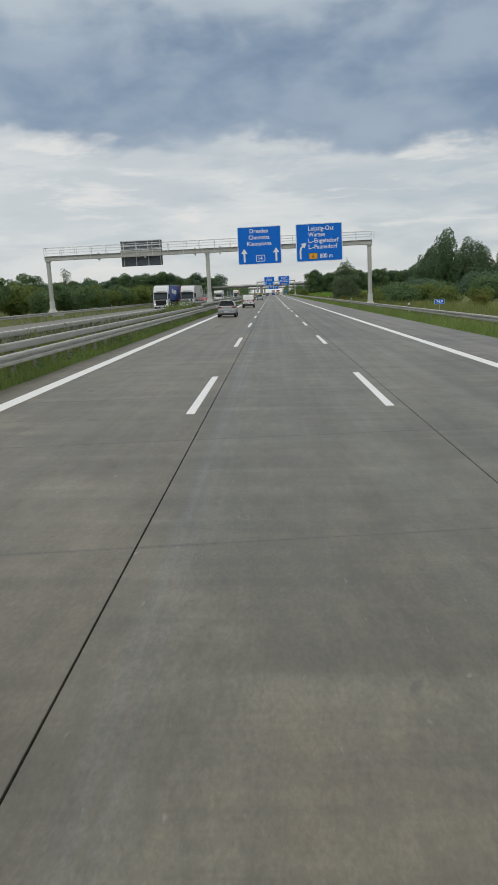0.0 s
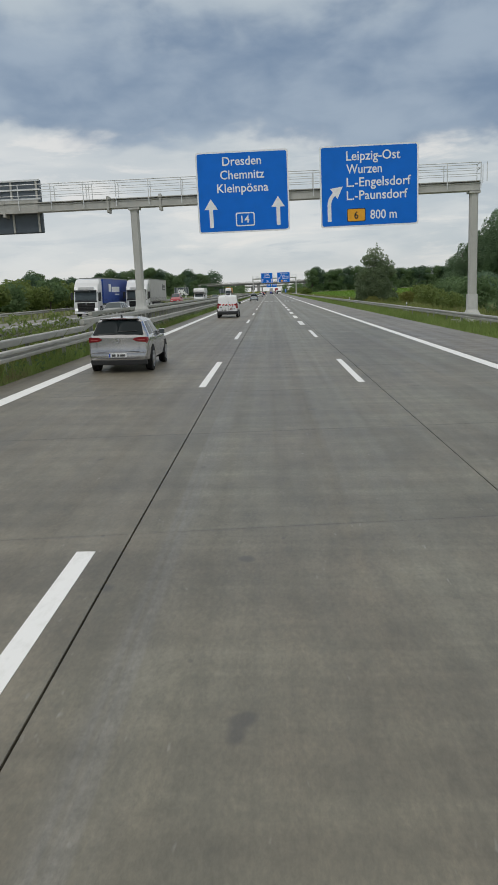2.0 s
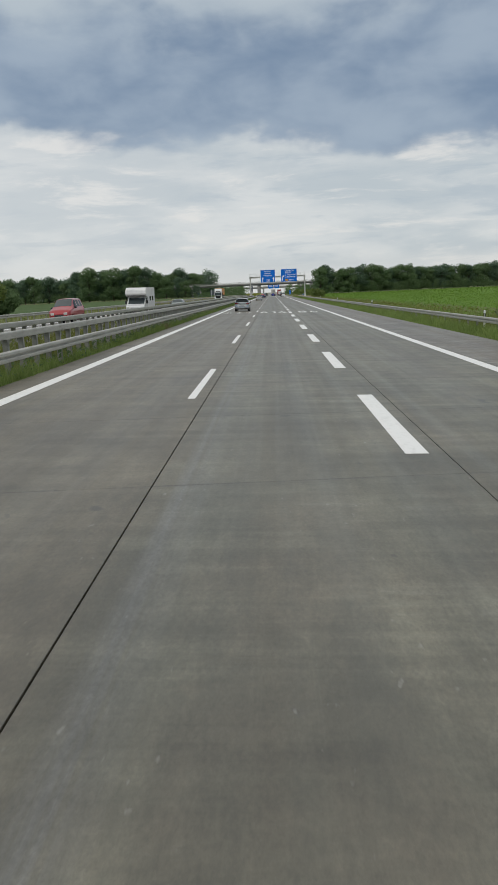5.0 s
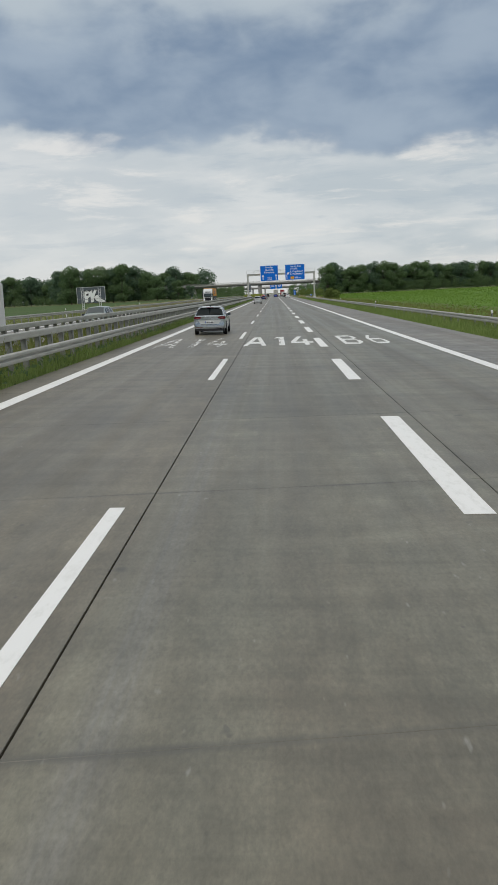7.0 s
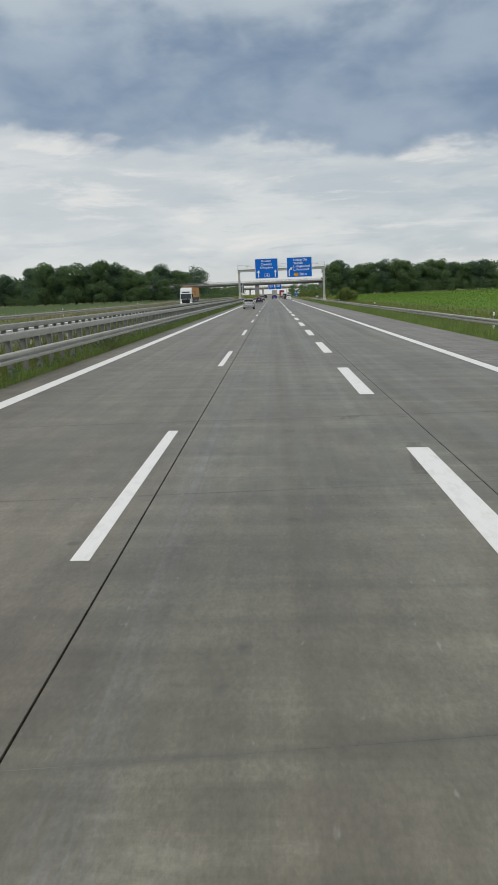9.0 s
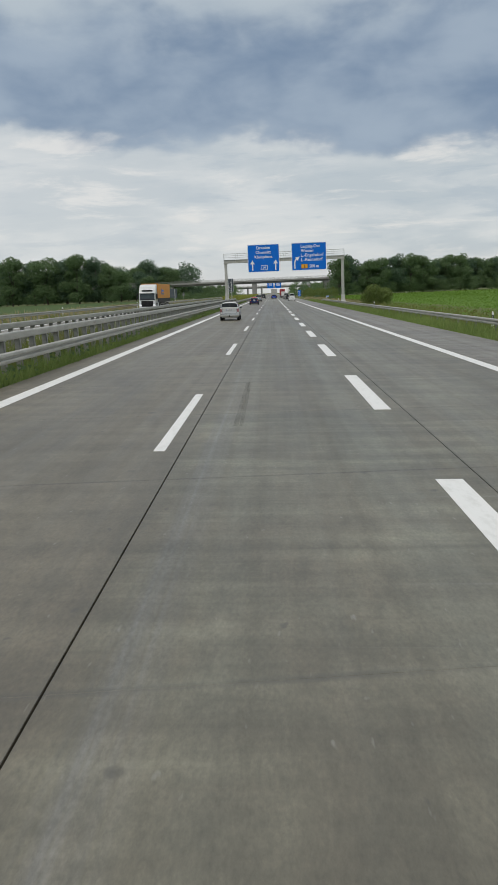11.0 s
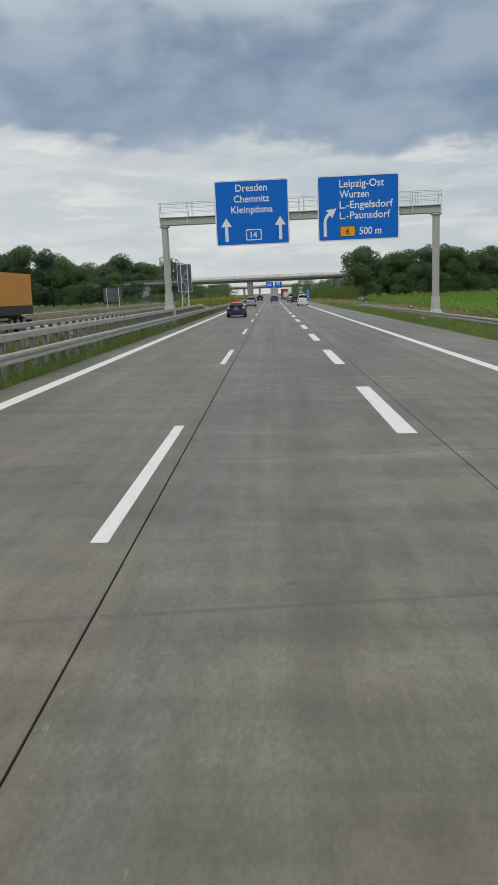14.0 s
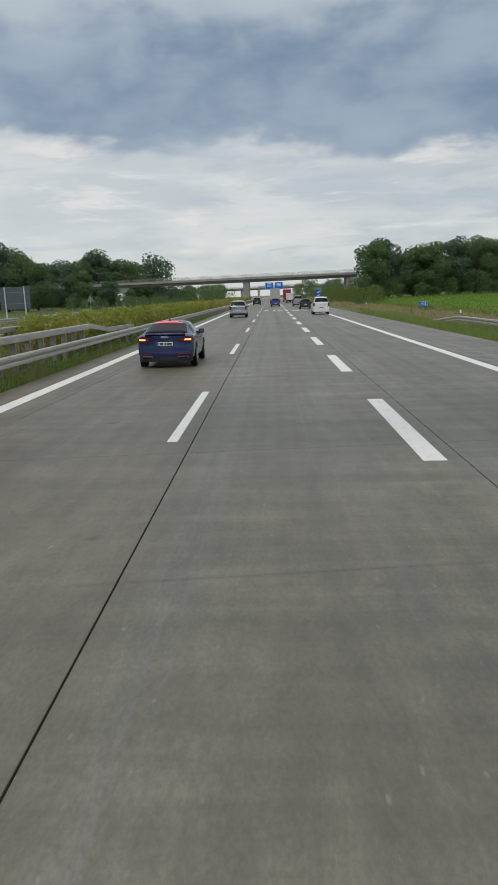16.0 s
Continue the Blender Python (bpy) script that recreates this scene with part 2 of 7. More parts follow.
ZINC = galvanised("galvanised_steel", (0.54, 0.53, 0.485), (0.41, 0.405, 0.37), 0.35)
ZINC_DULL = galvanised("weathered_zinc", (0.36, 0.36, 0.33), (0.27, 0.27, 0.245), 0.5)
BOX_ZINC = galvanised("dull_box_beam", (0.52, 0.51, 0.465), (0.40, 0.395, 0.36), 0.4)
ZINC_LIGHT = galvanised("bright_zinc", (0.78, 0.79, 0.79), (0.66, 0.68, 0.68))


def speckled(name, a, b, scale=2.0, rough=0.75, fine=30.0, streaks=0.0, metal=0.0, stretch=(1, 1, 1)):
    k = Mat(name, rough, metal)
    n = k.noise(scale, stretch, 5, 0.6)
    c = k.mix(k.step(n, 0.3, 0.7), a, b)
    g = k.noise(fine, (1, 1, 1), 3)
    c = k.mix(k.step(g, 0.3, 0.7, 0, 0.25), c, [x * 0.6 for x in b])
    if streaks:
        s = k.noise(1.5, (3, 3, 0.12), 5, 0.6)
        c = k.mix(k.step(s, 0.5, 0.75, 0, streaks), c, [x * 0.5 for x in b])
    return k.base(c).bump(g, 0.2, 0.004).m


GANTRY = speckled("gantry_paint", (0.55, 0.55, 0.51), (0.46, 0.46, 0.425), 1.2, 0.6, 25, 0.2)
FOOT = speckled("cast_concrete", (0.66, 0.66, 0.63), (0.54, 0.54, 0.51), 1.5, 0.85, 30, 0.3)
BRIDGE = speckled("bridge_concrete", (0.40, 0.395, 0.37), (0.30, 0.30, 0.285), 0.3, 0.85, 6, 0.35)
BRIDGE_DARK = speckled("bridge_beam_concrete", (0.27, 0.275, 0.26), (0.20, 0.205, 0.20), 0.3, 0.85, 6, 0.3)


def plain(name, c, rough=0.4, metal=0.0, vary=0.08, scale=6.0, spec=0.5):
    k = Mat(name, rough, metal, spec)
    n = k.noise(scale, (1, 1, 1), 4)
    k.base(k.mix(k.step(n, 0.3, 0.7), [x * (1 - vary) for x in c], [min(1, x * (1 + vary)) for x in c]))
    return k.rough(k.step(n, 0.3, 0.7, rough * 0.85, min(1, rough * 1.15))).m


SIGN_BLUE = plain("sign_blue", (0.003, 0.165, 0.70), 0.5, 0, 0.05, 1.3, 0.25)
SIGN_WHITE = plain("sign_white", (0.90, 0.91, 0.91), 0.45)
SIGN_ORANGE = plain("sign_orange", (0.85, 0.40, 0.02), 0.45)
SIGN_BLACK = plain("sign_black", (0.02, 0.02, 0.02), 0.45)
SIGN_BACK = plain("sign_back_grey", (0.105, 0.125, 0.145), 0.5, 0.3, 0.12, 2.0)
SIGN_BACK_LIGHT = plain("bare_sign_back", (0.22, 0.23, 0.22), 0.6, 0.3, 0.2, 2.0)
SPRAY_WHITE = plain("spray_white", (0.88, 0.89, 0.88), 0.6)
SPRAY_BLACK = plain("spray_black", (0.03, 0.03, 0.035), 0.6)
SPRAY_BLUE = plain("spray_blue", (0.05, 0.10, 0.42), 0.6)
POST_WHITE = plain("delineator_white", (0.82, 0.83, 0.82), 0.5)
POST_BLACK = plain("delineator_black", (0.02, 0.02, 0.02), 0.6)
REFLECTOR = plain("reflector", (0.72, 0.74, 0.72), 0.2, 0.4)


def ground_mat(name, a, b, c3, s1=0.25, s2=3.0, stretch=(1, 1, 1)):
    k = Mat(name, 0.95, 0.0, 0.15)
    n1, n2, n3 = k.noise(s1, stretch, 4, 0.6), k.noise(s2, stretch, 5, 0.65), k.noise(18, (1, 1, 1), 3, 0.7)
    c = k.mix(k.step(n1, 0.35, 0.65), a, b)
    c = k.mix(k.step(n2, 0.5, 0.7, 0, 0.7), c, c3)
    c = k.mix(k.step(n3, 0.35, 0.7, 0, 0.4), c, [x * 0.45 for x in a])
    return k.base(c).bump(n3, 0.6, 0.03).m


MEADOW = ground_mat("meadow", (0.135, 0.170, 0.060), (0.19, 0.200, 0.090), (0.24, 0.210, 0.115), 0.06, 0.9)
CROP = ground_mat("crop_green", (0.120, 0.225, 0.030), (0.160, 0.270, 0.045), (0.10, 0.190, 0.028), 0.03, 1.2)
CROP_DARK = ground_mat("crop_green_dull", (0.075, 0.125, 0.04), (0.095, 0.145, 0.05), (0.065, 0.105, 0.035), 0.03, 1.2)


def leaf_mat(name, a, b, dry=None, share=0.0):
    k = Mat(name, 0.65, 0.0, 0.25)
    r = k.island()
    c = k.mix(r, a, b)
    c = k.mix(k.step(k.noise(0.35, (1, 1, 1), 3), 0.35, 0.65, 0, 0.45), c, [x * 0.68 for x in a])
    if dry:
        c = k.mix(k.step(k.noise(0.5, (1, 0.4, 1), 4), 0.62 - share, 0.72 - share), c, dry)
    k.base(c)
    thin = k.t.nodes.new("ShaderNodeBsdfTranslucent")
    k.put(thin, 0, c)
    both = k.t.nodes.new("ShaderNodeMixShader")
    both.inputs[0].default_value = 0.5
    k.t.links.new(k.b.outputs[0], both.inputs[1])
    k.t.links.new(thin.outputs[0], both.inputs[2])
    k.t.links.new(both.outputs[0], k.t.nodes["Material Output"].inputs[0])
    return k.m


LEAF = leaf_mat("broad_leaves", (0.135, 0.215, 0.092), (0.200, 0.290, 0.135))
LEAF_POPLAR = leaf_mat("poplar_leaves", (0.140, 0.220, 0.120), (0.215, 0.300, 0.170))
LEAF_DARK = leaf_mat("dark_leaves", (0.115, 0.190, 0.115), (0.175, 0.258, 0.158))
LEAF_GREY = leaf_mat("willow_leaves", (0.175, 0.235, 0.130), (0.255, 0.325, 0.185))
LEAF_SHRUB = leaf_mat("shrub_leaves", (0.155, 0.215, 0.06), (0.25, 0.31, 0.10))
LEAF_YELLOW = leaf_mat("yellow_green_leaves", (0.18, 0.205, 0.05), (0.28, 0.27, 0.085))
GRASS = leaf_mat("grass_blades", (0.22, 0.32, 0.085), (0.36, 0.44, 0.15), (0.27, 0.235, 0.13), 0.0)
GRASS_TALL = leaf_mat("tall_grass", (0.20, 0.25, 0.075), (0.32, 0.335, 0.12), (0.30, 0.255, 0.14), 0.02)
STRAW = leaf_mat("dry_grass", (0.40, 0.345, 0.19), (0.55, 0.47, 0.27))
WEED = leaf_mat("weed_leaves", (0.25, 0.31, 0.06), (0.46, 0.45, 0.12), (0.40, 0.27, 0.085), 0.03)
CROP_LEAF = leaf_mat("crop_leaves", (0.155, 0.275, 0.040), (0.215, 0.345, 0.065))
BARK = speckled("bark", (0.14, 0.12, 0.095), (0.085, 0.072, 0.058), 4.0, 0.9, 30)


# ---- building helpers ----
def addbox(bm, x0, x1, y0, y1, z0, z1):
    v = [bm.verts.new(p) for p in ((x0, y0, z0), (x1, y0, z0), (x1, y1, z0), (x0, y1, z0), (x0, y0, z1), (x1, y0, z1), (x1, y1, z1), (x0, y1, z1))]
    for f in ((0, 3, 2, 1), (4, 5, 6, 7), (0, 1, 5, 4), (1, 2, 6, 5), (2, 3, 7, 6), (3, 0, 4, 7)):
        bm.faces.new([v[i] for i in f])
    return v


def boxes(*dims):
    bm = bmesh.new()
    for d in dims:
        addbox(bm, *d)
    return bm


def soft_box(x0, x1, y0, y1, z0, z1, r, seg=2):
    bm = boxes((x0, x1, y0, y1, z0, z1))
    bmesh.ops.bevel(bm, geom=bm.edges[:], offset=r, segments=seg, affect="EDGES", profile=0.6)
    return bm


def prism(bm, pts, axis, a, b):
    """Closed outline pts extruded along axis from a to b; pts are in the two other axes, in order."""
    def at(p, d):
        return {"x": (d, p[0], p[1]), "y": (p[0], d, p[1]), "z": (p[0], p[1], d)}[axis]
    lo, hi = [bm.verts.new(at(p, a)) for p in pts], [bm.verts.new(at(p, b)) for p in pts]
    n = len(pts)
    for i in range(n):
        bm.faces.new((lo[i], lo[(i + 1) % n], hi[(i + 1) % n], hi[i]))
    bm.faces.new(lo[::-1]), bm.faces.new(hi)
    return bm


def tube(bm, p, q, r0, r1=None, n=8):
    """A closed round bar from p to q."""
    p, q, r1 = Vector(p), Vector(q), r0 if r1 is None else r1
    m = (q - p).to_track_quat("Z", "Y").to_matrix()
    lo, hi = [], []
    for i in range(n):
        d = m @ Vector((math.cos(2 * math.pi * i / n), math.sin(2 * math.pi * i / n), 0))
        lo.append(bm.verts.new(p + d * r0)), hi.append(bm.verts.new(q + d * r1))
    for i in range(n):
        bm.faces.new((lo[i], lo[(i + 1) % n], hi[(i + 1) % n], hi[i]))
    bm.faces.new(lo[::-1]), bm.faces.new(hi)
    return bm


def tubes(*rods, n=6):
    bm = bmesh.new()
    for p, q, r in rods:
        tube(bm, p, q, r, n=n)
    return bm


def mesh_of(name, bm, material, smooth=False):
    bmesh.ops.recalc_face_normals(bm, faces=bm.faces[:])
    me = bpy.data.meshes.new(name)
    bm.to_mesh(me)
    bm.free()
    if material:
        me.materials.append(material)
    if smooth:
        me.shade_smooth()
        me.set_sharp_from_angle(angle=radians(38))
    return me


def part(name, bm, material, parent, label="", smooth=False):
    ob = new(name, mesh_of(name, bm, material, smooth))
    ob.parent = parent
    return tagged(ob, label) if label else ob


def thing(name, at, label, category, group="", kind=""):
    ob = new(name)
    ob.matrix_world = at if isinstance(at, Matrix) else Matrix.Translation(at)
    return tagged(ob, label, category, group, kind)


def soup(name, verts, faces, material):
    me = bpy.data.meshes.new(name)
    me.from_pydata(verts, [], faces)
    me.materials.append(material)
    return me


def lettering(text, size, material, name, parent, m, align="LEFT", squeeze=1.0, label=""):
    cu = bpy.data.curves.new(name, "FONT")
    cu.body, cu.size, cu.align_x, cu.extrude, cu.offset = text, size, align, 0.004, size * 0.012
    cu.resolution_u = 3
    ob = bpy.data.objects.new(name, cu)
    me = bpy.data.meshes.new_from_object(ob)
    bpy.data.objects.remove(ob)
    me.materials.clear()
    me.materials.append(material)
    me.transform(Matrix.Diagonal((squeeze, 1, 1, 1)))
    o = new(name, me)
    o.parent, o.matrix_basis = parent, m
    return tagged(o, label) if label else o


# ---- ground and carriageways ----
def sheet(name, xs, y0, y1, lift, material, ys=None):
    ys = ys or [y0, y1]
    verts = [(x, y, min(max(zr(x), -0.5), 0.85) + lift) for y in ys for x in xs]
    n = len(xs)
    faces = [(j * n + i, j * n + i + 1, (j + 1) * n + i + 1, (j + 1) * n + i) for j in range(len(ys) - 1) for i in range(n - 1)]
    return new(name, soup(name, verts, faces, material))


tagged(sheet("ground", [-2500, -400, -60, -34, -24, -9, 0, 10, 16, 40, 400, 2500], -600, 4500, -0.10, MEADOW), "grassy flat ground reaching the horizon", "ground", kind="structure")
tagged(sheet("crop_field_right", [17.5, 21, 60, 240, 700], 172, 652, -0.03, CROP), "bright green crop field behind the verge", "field", kind="structure")
tagged(sheet("crop_field_left", [-520, -150, -60, -36, -33], 205, 640, -0.03, CROP_DARK), "dull green crop field beyond the far carriageway", "field", kind="structure")

road = thing("road", (0, 0, 0), "grey concrete motorway carriageway of jointed slabs with white lane markings", "road", kind="structure")
far_road = tagged(sheet("far_carriageway", [-22.4, -16.5, -10.9], -300, 2500, -0.02, SHOULDER), "pale concrete carriageway for oncoming traffic", "road", kind="structure")


def strip(bm, x0, x1, y0, y1, lift=0.004):
    v = [bm.verts.new((x, y, zr(x) + lift)) for x, y in ((x0, y0), (x1, y0), (x1, y1), (x0, y1))]
    bm.faces.new(v)


def dash_mesh(w, l):
    bm = bmesh.new()
    prism(bm, [(0, 0), (w, -FALL * w), (w, 0.004 - FALL * w), (0, 0.004)], "y", 0, l)
    return mesh_of("lane_dash", bm, PAINT)


THIN, WIDE = dash_mesh(0.17, 6.2), dash_mesh(0.33, 6.1)


def dash(x, y, me):
    ob = new("lane_dash", me)
    ob.parent, ob.location = road, (x, y, zr(x) + 0.001)


LONG, SHORTER = dash_mesh(0.17, 6.45), dash_mesh(0.17, 6.25)
for k in range(-2, 7):
    dash(-1.756, 9.90 + 17.99 * k, LONG)
for k in range(-2, 34):
    # the later dashes are a little unevenly spaced
    off = float(np.interp(k, (0, 2, 7, 9, 10, 13), (-1.5, -0.35, -0.3, -0.8, -0.9, -0.05)))
    dash(-1.756, 175.05 + 17.99 * k + off + (0.68 if k == 6 else 0.3 if k in (3, 8) else -0.35 if k in (2, 11, 12) else 0.0), LONG if k < 3 or k == 12 else SHORTER)
for k in range(-2, 5):
    dash(2.155, 10.44 + 17.99 * k, THIN)
for k in range(-1, 54):
    dash(1.978, 107.73 + 11.98 * k - (0.4 if k == 15 else 0.0), WIDE)
for x0, x1, y0, y1 in ((-6.03, -5.67, -60, 1500), (6.29, 6.65, -60, 1500)):
    bm = bmesh.new()
    for j in range(60):
        prism(bm, [(x0, zr(x0)), (x1, zr(x1)), (x1, zr(x1) + 0.005), (x0, zr(x0) + 0.005)], "y", y0 + (y1 - y0) * j / 60, y0 + (y1 - y0) * (j + 1) / 60)
    part("edge_line", bm, PAINT, road, "continuous white edge line")
for x in (-11.6, -15.3, -19.2):
    bm = bmesh.new()
    if x == -15.3:
        for k in range(45):
            strip(bm, x, x + 0.15, -50 + 18 * k, -44 + 18 * k, -0.012)
    else:
        strip(bm, x, x + 0.3, -100, 1500, -0.012)
    ob = part("edge_line" if x != -15.3 else "lane_marking", bm, PAINT, far_road)

# route numbers painted on the lanes, stretched along the road
GLYPH = {
    "A": [[(0, 0), (0.19, 0), (0.54, 1), (0.33, 1)], [(0.81, 0), (1, 0), (0.66, 1), (0.46, 1)], [(0.2, 0.22), (0.8, 0.22), (0.76, 0.38), (0.24, 0.38)]],
    "1": [[(0.48, 0), (1, 0), (1, 1), (0.48, 1)], [(0.0, 0.80), (0.48, 0.86), (0.48, 1), (0.25, 0.95)]],
    "4": [[(0.58, 0), (0.78, 0), (0.78, 0.62), (0.58, 0.62)], [(0, 0.21), (1, 0.21), (1, 0.35), (0, 0.35)], [(0, 0.35), (0.21, 0.35), (0.60, 1), (0.37, 1)]],
    "B": [[(0, 0), (0.2, 0), (0.2, 1), (0, 1)], [(0.2, 0), (0.75, 0), (0.9, 0.1), (0.2, 0.14)], [(0.75, 0), (1, 0.16), (1, 0.4), (0.8, 0.4)], [(0.2, 0.45), (0.9, 0.45), (0.8, 0.58), (0.2, 0.58)], [(0.78, 0.58), (0.98, 0.62), (0.95, 0.88), (0.76, 0.86)], [(0.2, 0.86), (0.9, 0.88), (0.75, 1), (0.2, 1)]],
    "6": [[(0, 0.15), (0.2, 0.15), (0.2, 0.62), (0, 0.62)], [(0, 0.62), (0.2, 0.60), (0.62, 1), (0.38, 1)], [(0.05, 0.15), (0.2, 0), (0.8, 0), (0.95, 0.15)], [(0.8, 0.15), (1, 0.15), (1, 0.45), (0.8, 0.45)], [(0.2, 0.45), (0.95, 0.45), (0.8, 0.58), (0.2, 0.58)]],
}


def road_letter(ch, x0, x1, y0, y1, material):
    bm = bmesh.new()
    for j, quad in enumerate(GLYPH[ch]):
        pts = [(x0 + (x1 - x0) * u, y0 + (y1 - y0) * v) for u, v in quad]
        lo = [bm.verts.new((x, y, zr(x) + 0.001)) for x, y in pts]
        hi = [bm.verts.new((x, y, zr(x) + 0.004 + 0.001 * j)) for x, y in pts]
        bm.faces.new(hi)
        for i in range(4):
            bm.faces.new((lo[i], lo[(i + 1) % 4], hi[(i + 1) % 4], hi[i]))
    part("painted_letter", bm, material, road)


for ch, a, b, mt in (("A", -1.33, -0.31, PAINT_CHIPPED), ("1", 0.02, 0.52, PAINT_FLAKING), ("4", 0.82, 1.84, PAINT_CHIPPED)):
    road_letter(ch, a, b, 204.95, 211.15, mt)
for ch, a, b in (("B", 3.14, 4.05), ("6", 4.48, 5.2)):
    road_letter(ch, a, b, 204.9, 211.1, PAINT_CHIPPED)
for ch, a, b in (("A", -5.4, -4.4), ("1", -4.0, -3.5), ("4", -3.1, -2.1)):
    road_letter(ch, a, b, 204.7, 211.0, PAINT_WORN)
for ch, a, b in (("A", -1.32, -0.28), ("1", 0.0, 0.52), ("4", 0.85, 1.72), ("B", 3.05, 3.98), ("6", 4.40, 5.15)):
    road_letter(ch, a, b, 505.0, 511.0, PAINT)


def rubber_mat():
    """Thin rubber film left by braking tyres."""
    k = Mat("tyre_rubber_film", 0.8)
    k.base((0.035, 0.034, 0.033))
    both = k.t.nodes.new("ShaderNodeMixShader")
    k.put(both, 0, k.step(k.noise(2.0, (6, 0.4, 1), 4, 0.7), 0.3, 0.7, 0.0, 0.24))
    k.t.links.new(k.t.nodes.new("ShaderNodeBsdfTransparent").outputs[0], both.inputs[1])
    k.t.links.new(k.b.outputs[0], both.inputs[2])
    k.t.links.new(both.outputs[0], k.t.nodes["Material Output"].inputs[0])
    return k.m


RUBBER = rubber_mat()


def skid(x0, y0, x1, y1, w, sag=0.0):
    bm = bmesh.new()
    for i in range(8):
        p = []
        for t in (i / 8, (i + 1) / 8):
            x, y = x0 + (x1 - x0) * t + sag * math.sin(math.pi * t), y0 + (y1 - y0) * t
            p.append((x, y))
        v = [bm.verts.new((x + d, y, zr(x + d) + 0.003)) for (x, y), d in ((p[0], -w / 2), (p[0], w / 2), (p[1], w / 2), (p[1], -w / 2))]
        bm.faces.new(v)
    part("skid_mark", bm, RUBBER, road, "faint dark tyre mark")


skid(-5.0, 411.5, -4.75, 424.5, 0.10), skid(-5.2, 411.5, -4.95, 424.5, 0.06)
for x in (-1.18, 1.05):
    for d, w in ((-0.09, 0.07), (0.0, 0.05), (0.09, 0.06)):
        skid(x + d, 218.9 + d * 7, x + d + 0.02, 224.2 - d * 6, w)
skid(-0.64, 285.4, -0.62, 291.8, 0.09), skid(-0.54, 285.4, -0.57, 291.8, 0.07)
skid(1.9, 232.0, 2.15, 234.0, 0.22), skid(1.35, 236.2, 1.55, 236.6, 0.3)

# ---- guard rails ----
def wbeam_mesh(length, side):
    """Corrugated beam, 0.31 m high; side -1 faces -x."""
    prof = [(0.0, 0.0), (0.06, 0.008), (0.09, 0.03), (0.095, 0.10), (0.075, 0.122), (0.01, 0.135), (0.01, 0.178), (0.075, 0.19), (0.095, 0.21), (0.09, 0.28), (0.06, 0.302), (0.0, 0.31)]
    back = [(x - 0.012, z) for x, z in prof[::-1]]
    bm = bmesh.new()
    prism(bm, [(side * x, z) for x, z in prof + back], "y", 0, length)
    return mesh_of("beam", bm, ZINC)


def c_post_mesh(w, d, h, material, name="post"):
    return mesh_of(name, boxes((-w / 2, w / 2, 0, 0.012, 0, h), (-w / 2, -w / 2 + 0.012, 0, d, 0, h), (w / 2 - 0.012, w / 2, 0, d, 0, h)), material)


def put(me, name, parent, at):
    ob = new(name, me)
    ob.parent, ob.location = parent, at
    return ob


def plain_rail(x, y0, y1, side, label):
    """Single corrugated rail on posts with a sloping end."""
    rail = thing("guard_rail", (x, y0, zr(x) - 0.06), label, "guard rail")
    beam, post = wbeam_mesh(4.0, side), c_post_mesh(0.11, 0.055, 0.74, ZINC_DULL)
    block = mesh_of("spacer", boxes((-0.06 if side < 0 else 0.0, 0.0 if side < 0 else 0.06, -0.05, 0.05, 0.5, 0.74)), ZINC_DULL)
    n = int((y1 - y0) / 4)
    for i in range(n):
        put(beam, "beam", rail, (0, i * 4.0, 0.50))
        put(post, "post", rail, (-side * 0.12, i * 4.0 + 0.02, 0))
        put(block, "spacer", rail, (-side * 0.0 if side > 0 else 0.06, i * 4.0 + 0.05, 0))
        if i % 2:
            put(post, "post", rail, (-side * 0.12, i * 4.0 + 2.02, 0))
    end = new("sloping_end", wbeam_mesh(12.0, side))
    end.parent = rail
    end.matrix_basis = pose(0, n * 4.0, 0.50, -3.6, 0, 0)
    return rail


plain_rail(11.55, -40, 446, -1, "galvanised corrugated guard rail on posts along the verge")
plain_rail(-23.6, -60, 700, 1, "weathered corrugated guard rail beyond the far carriageway")


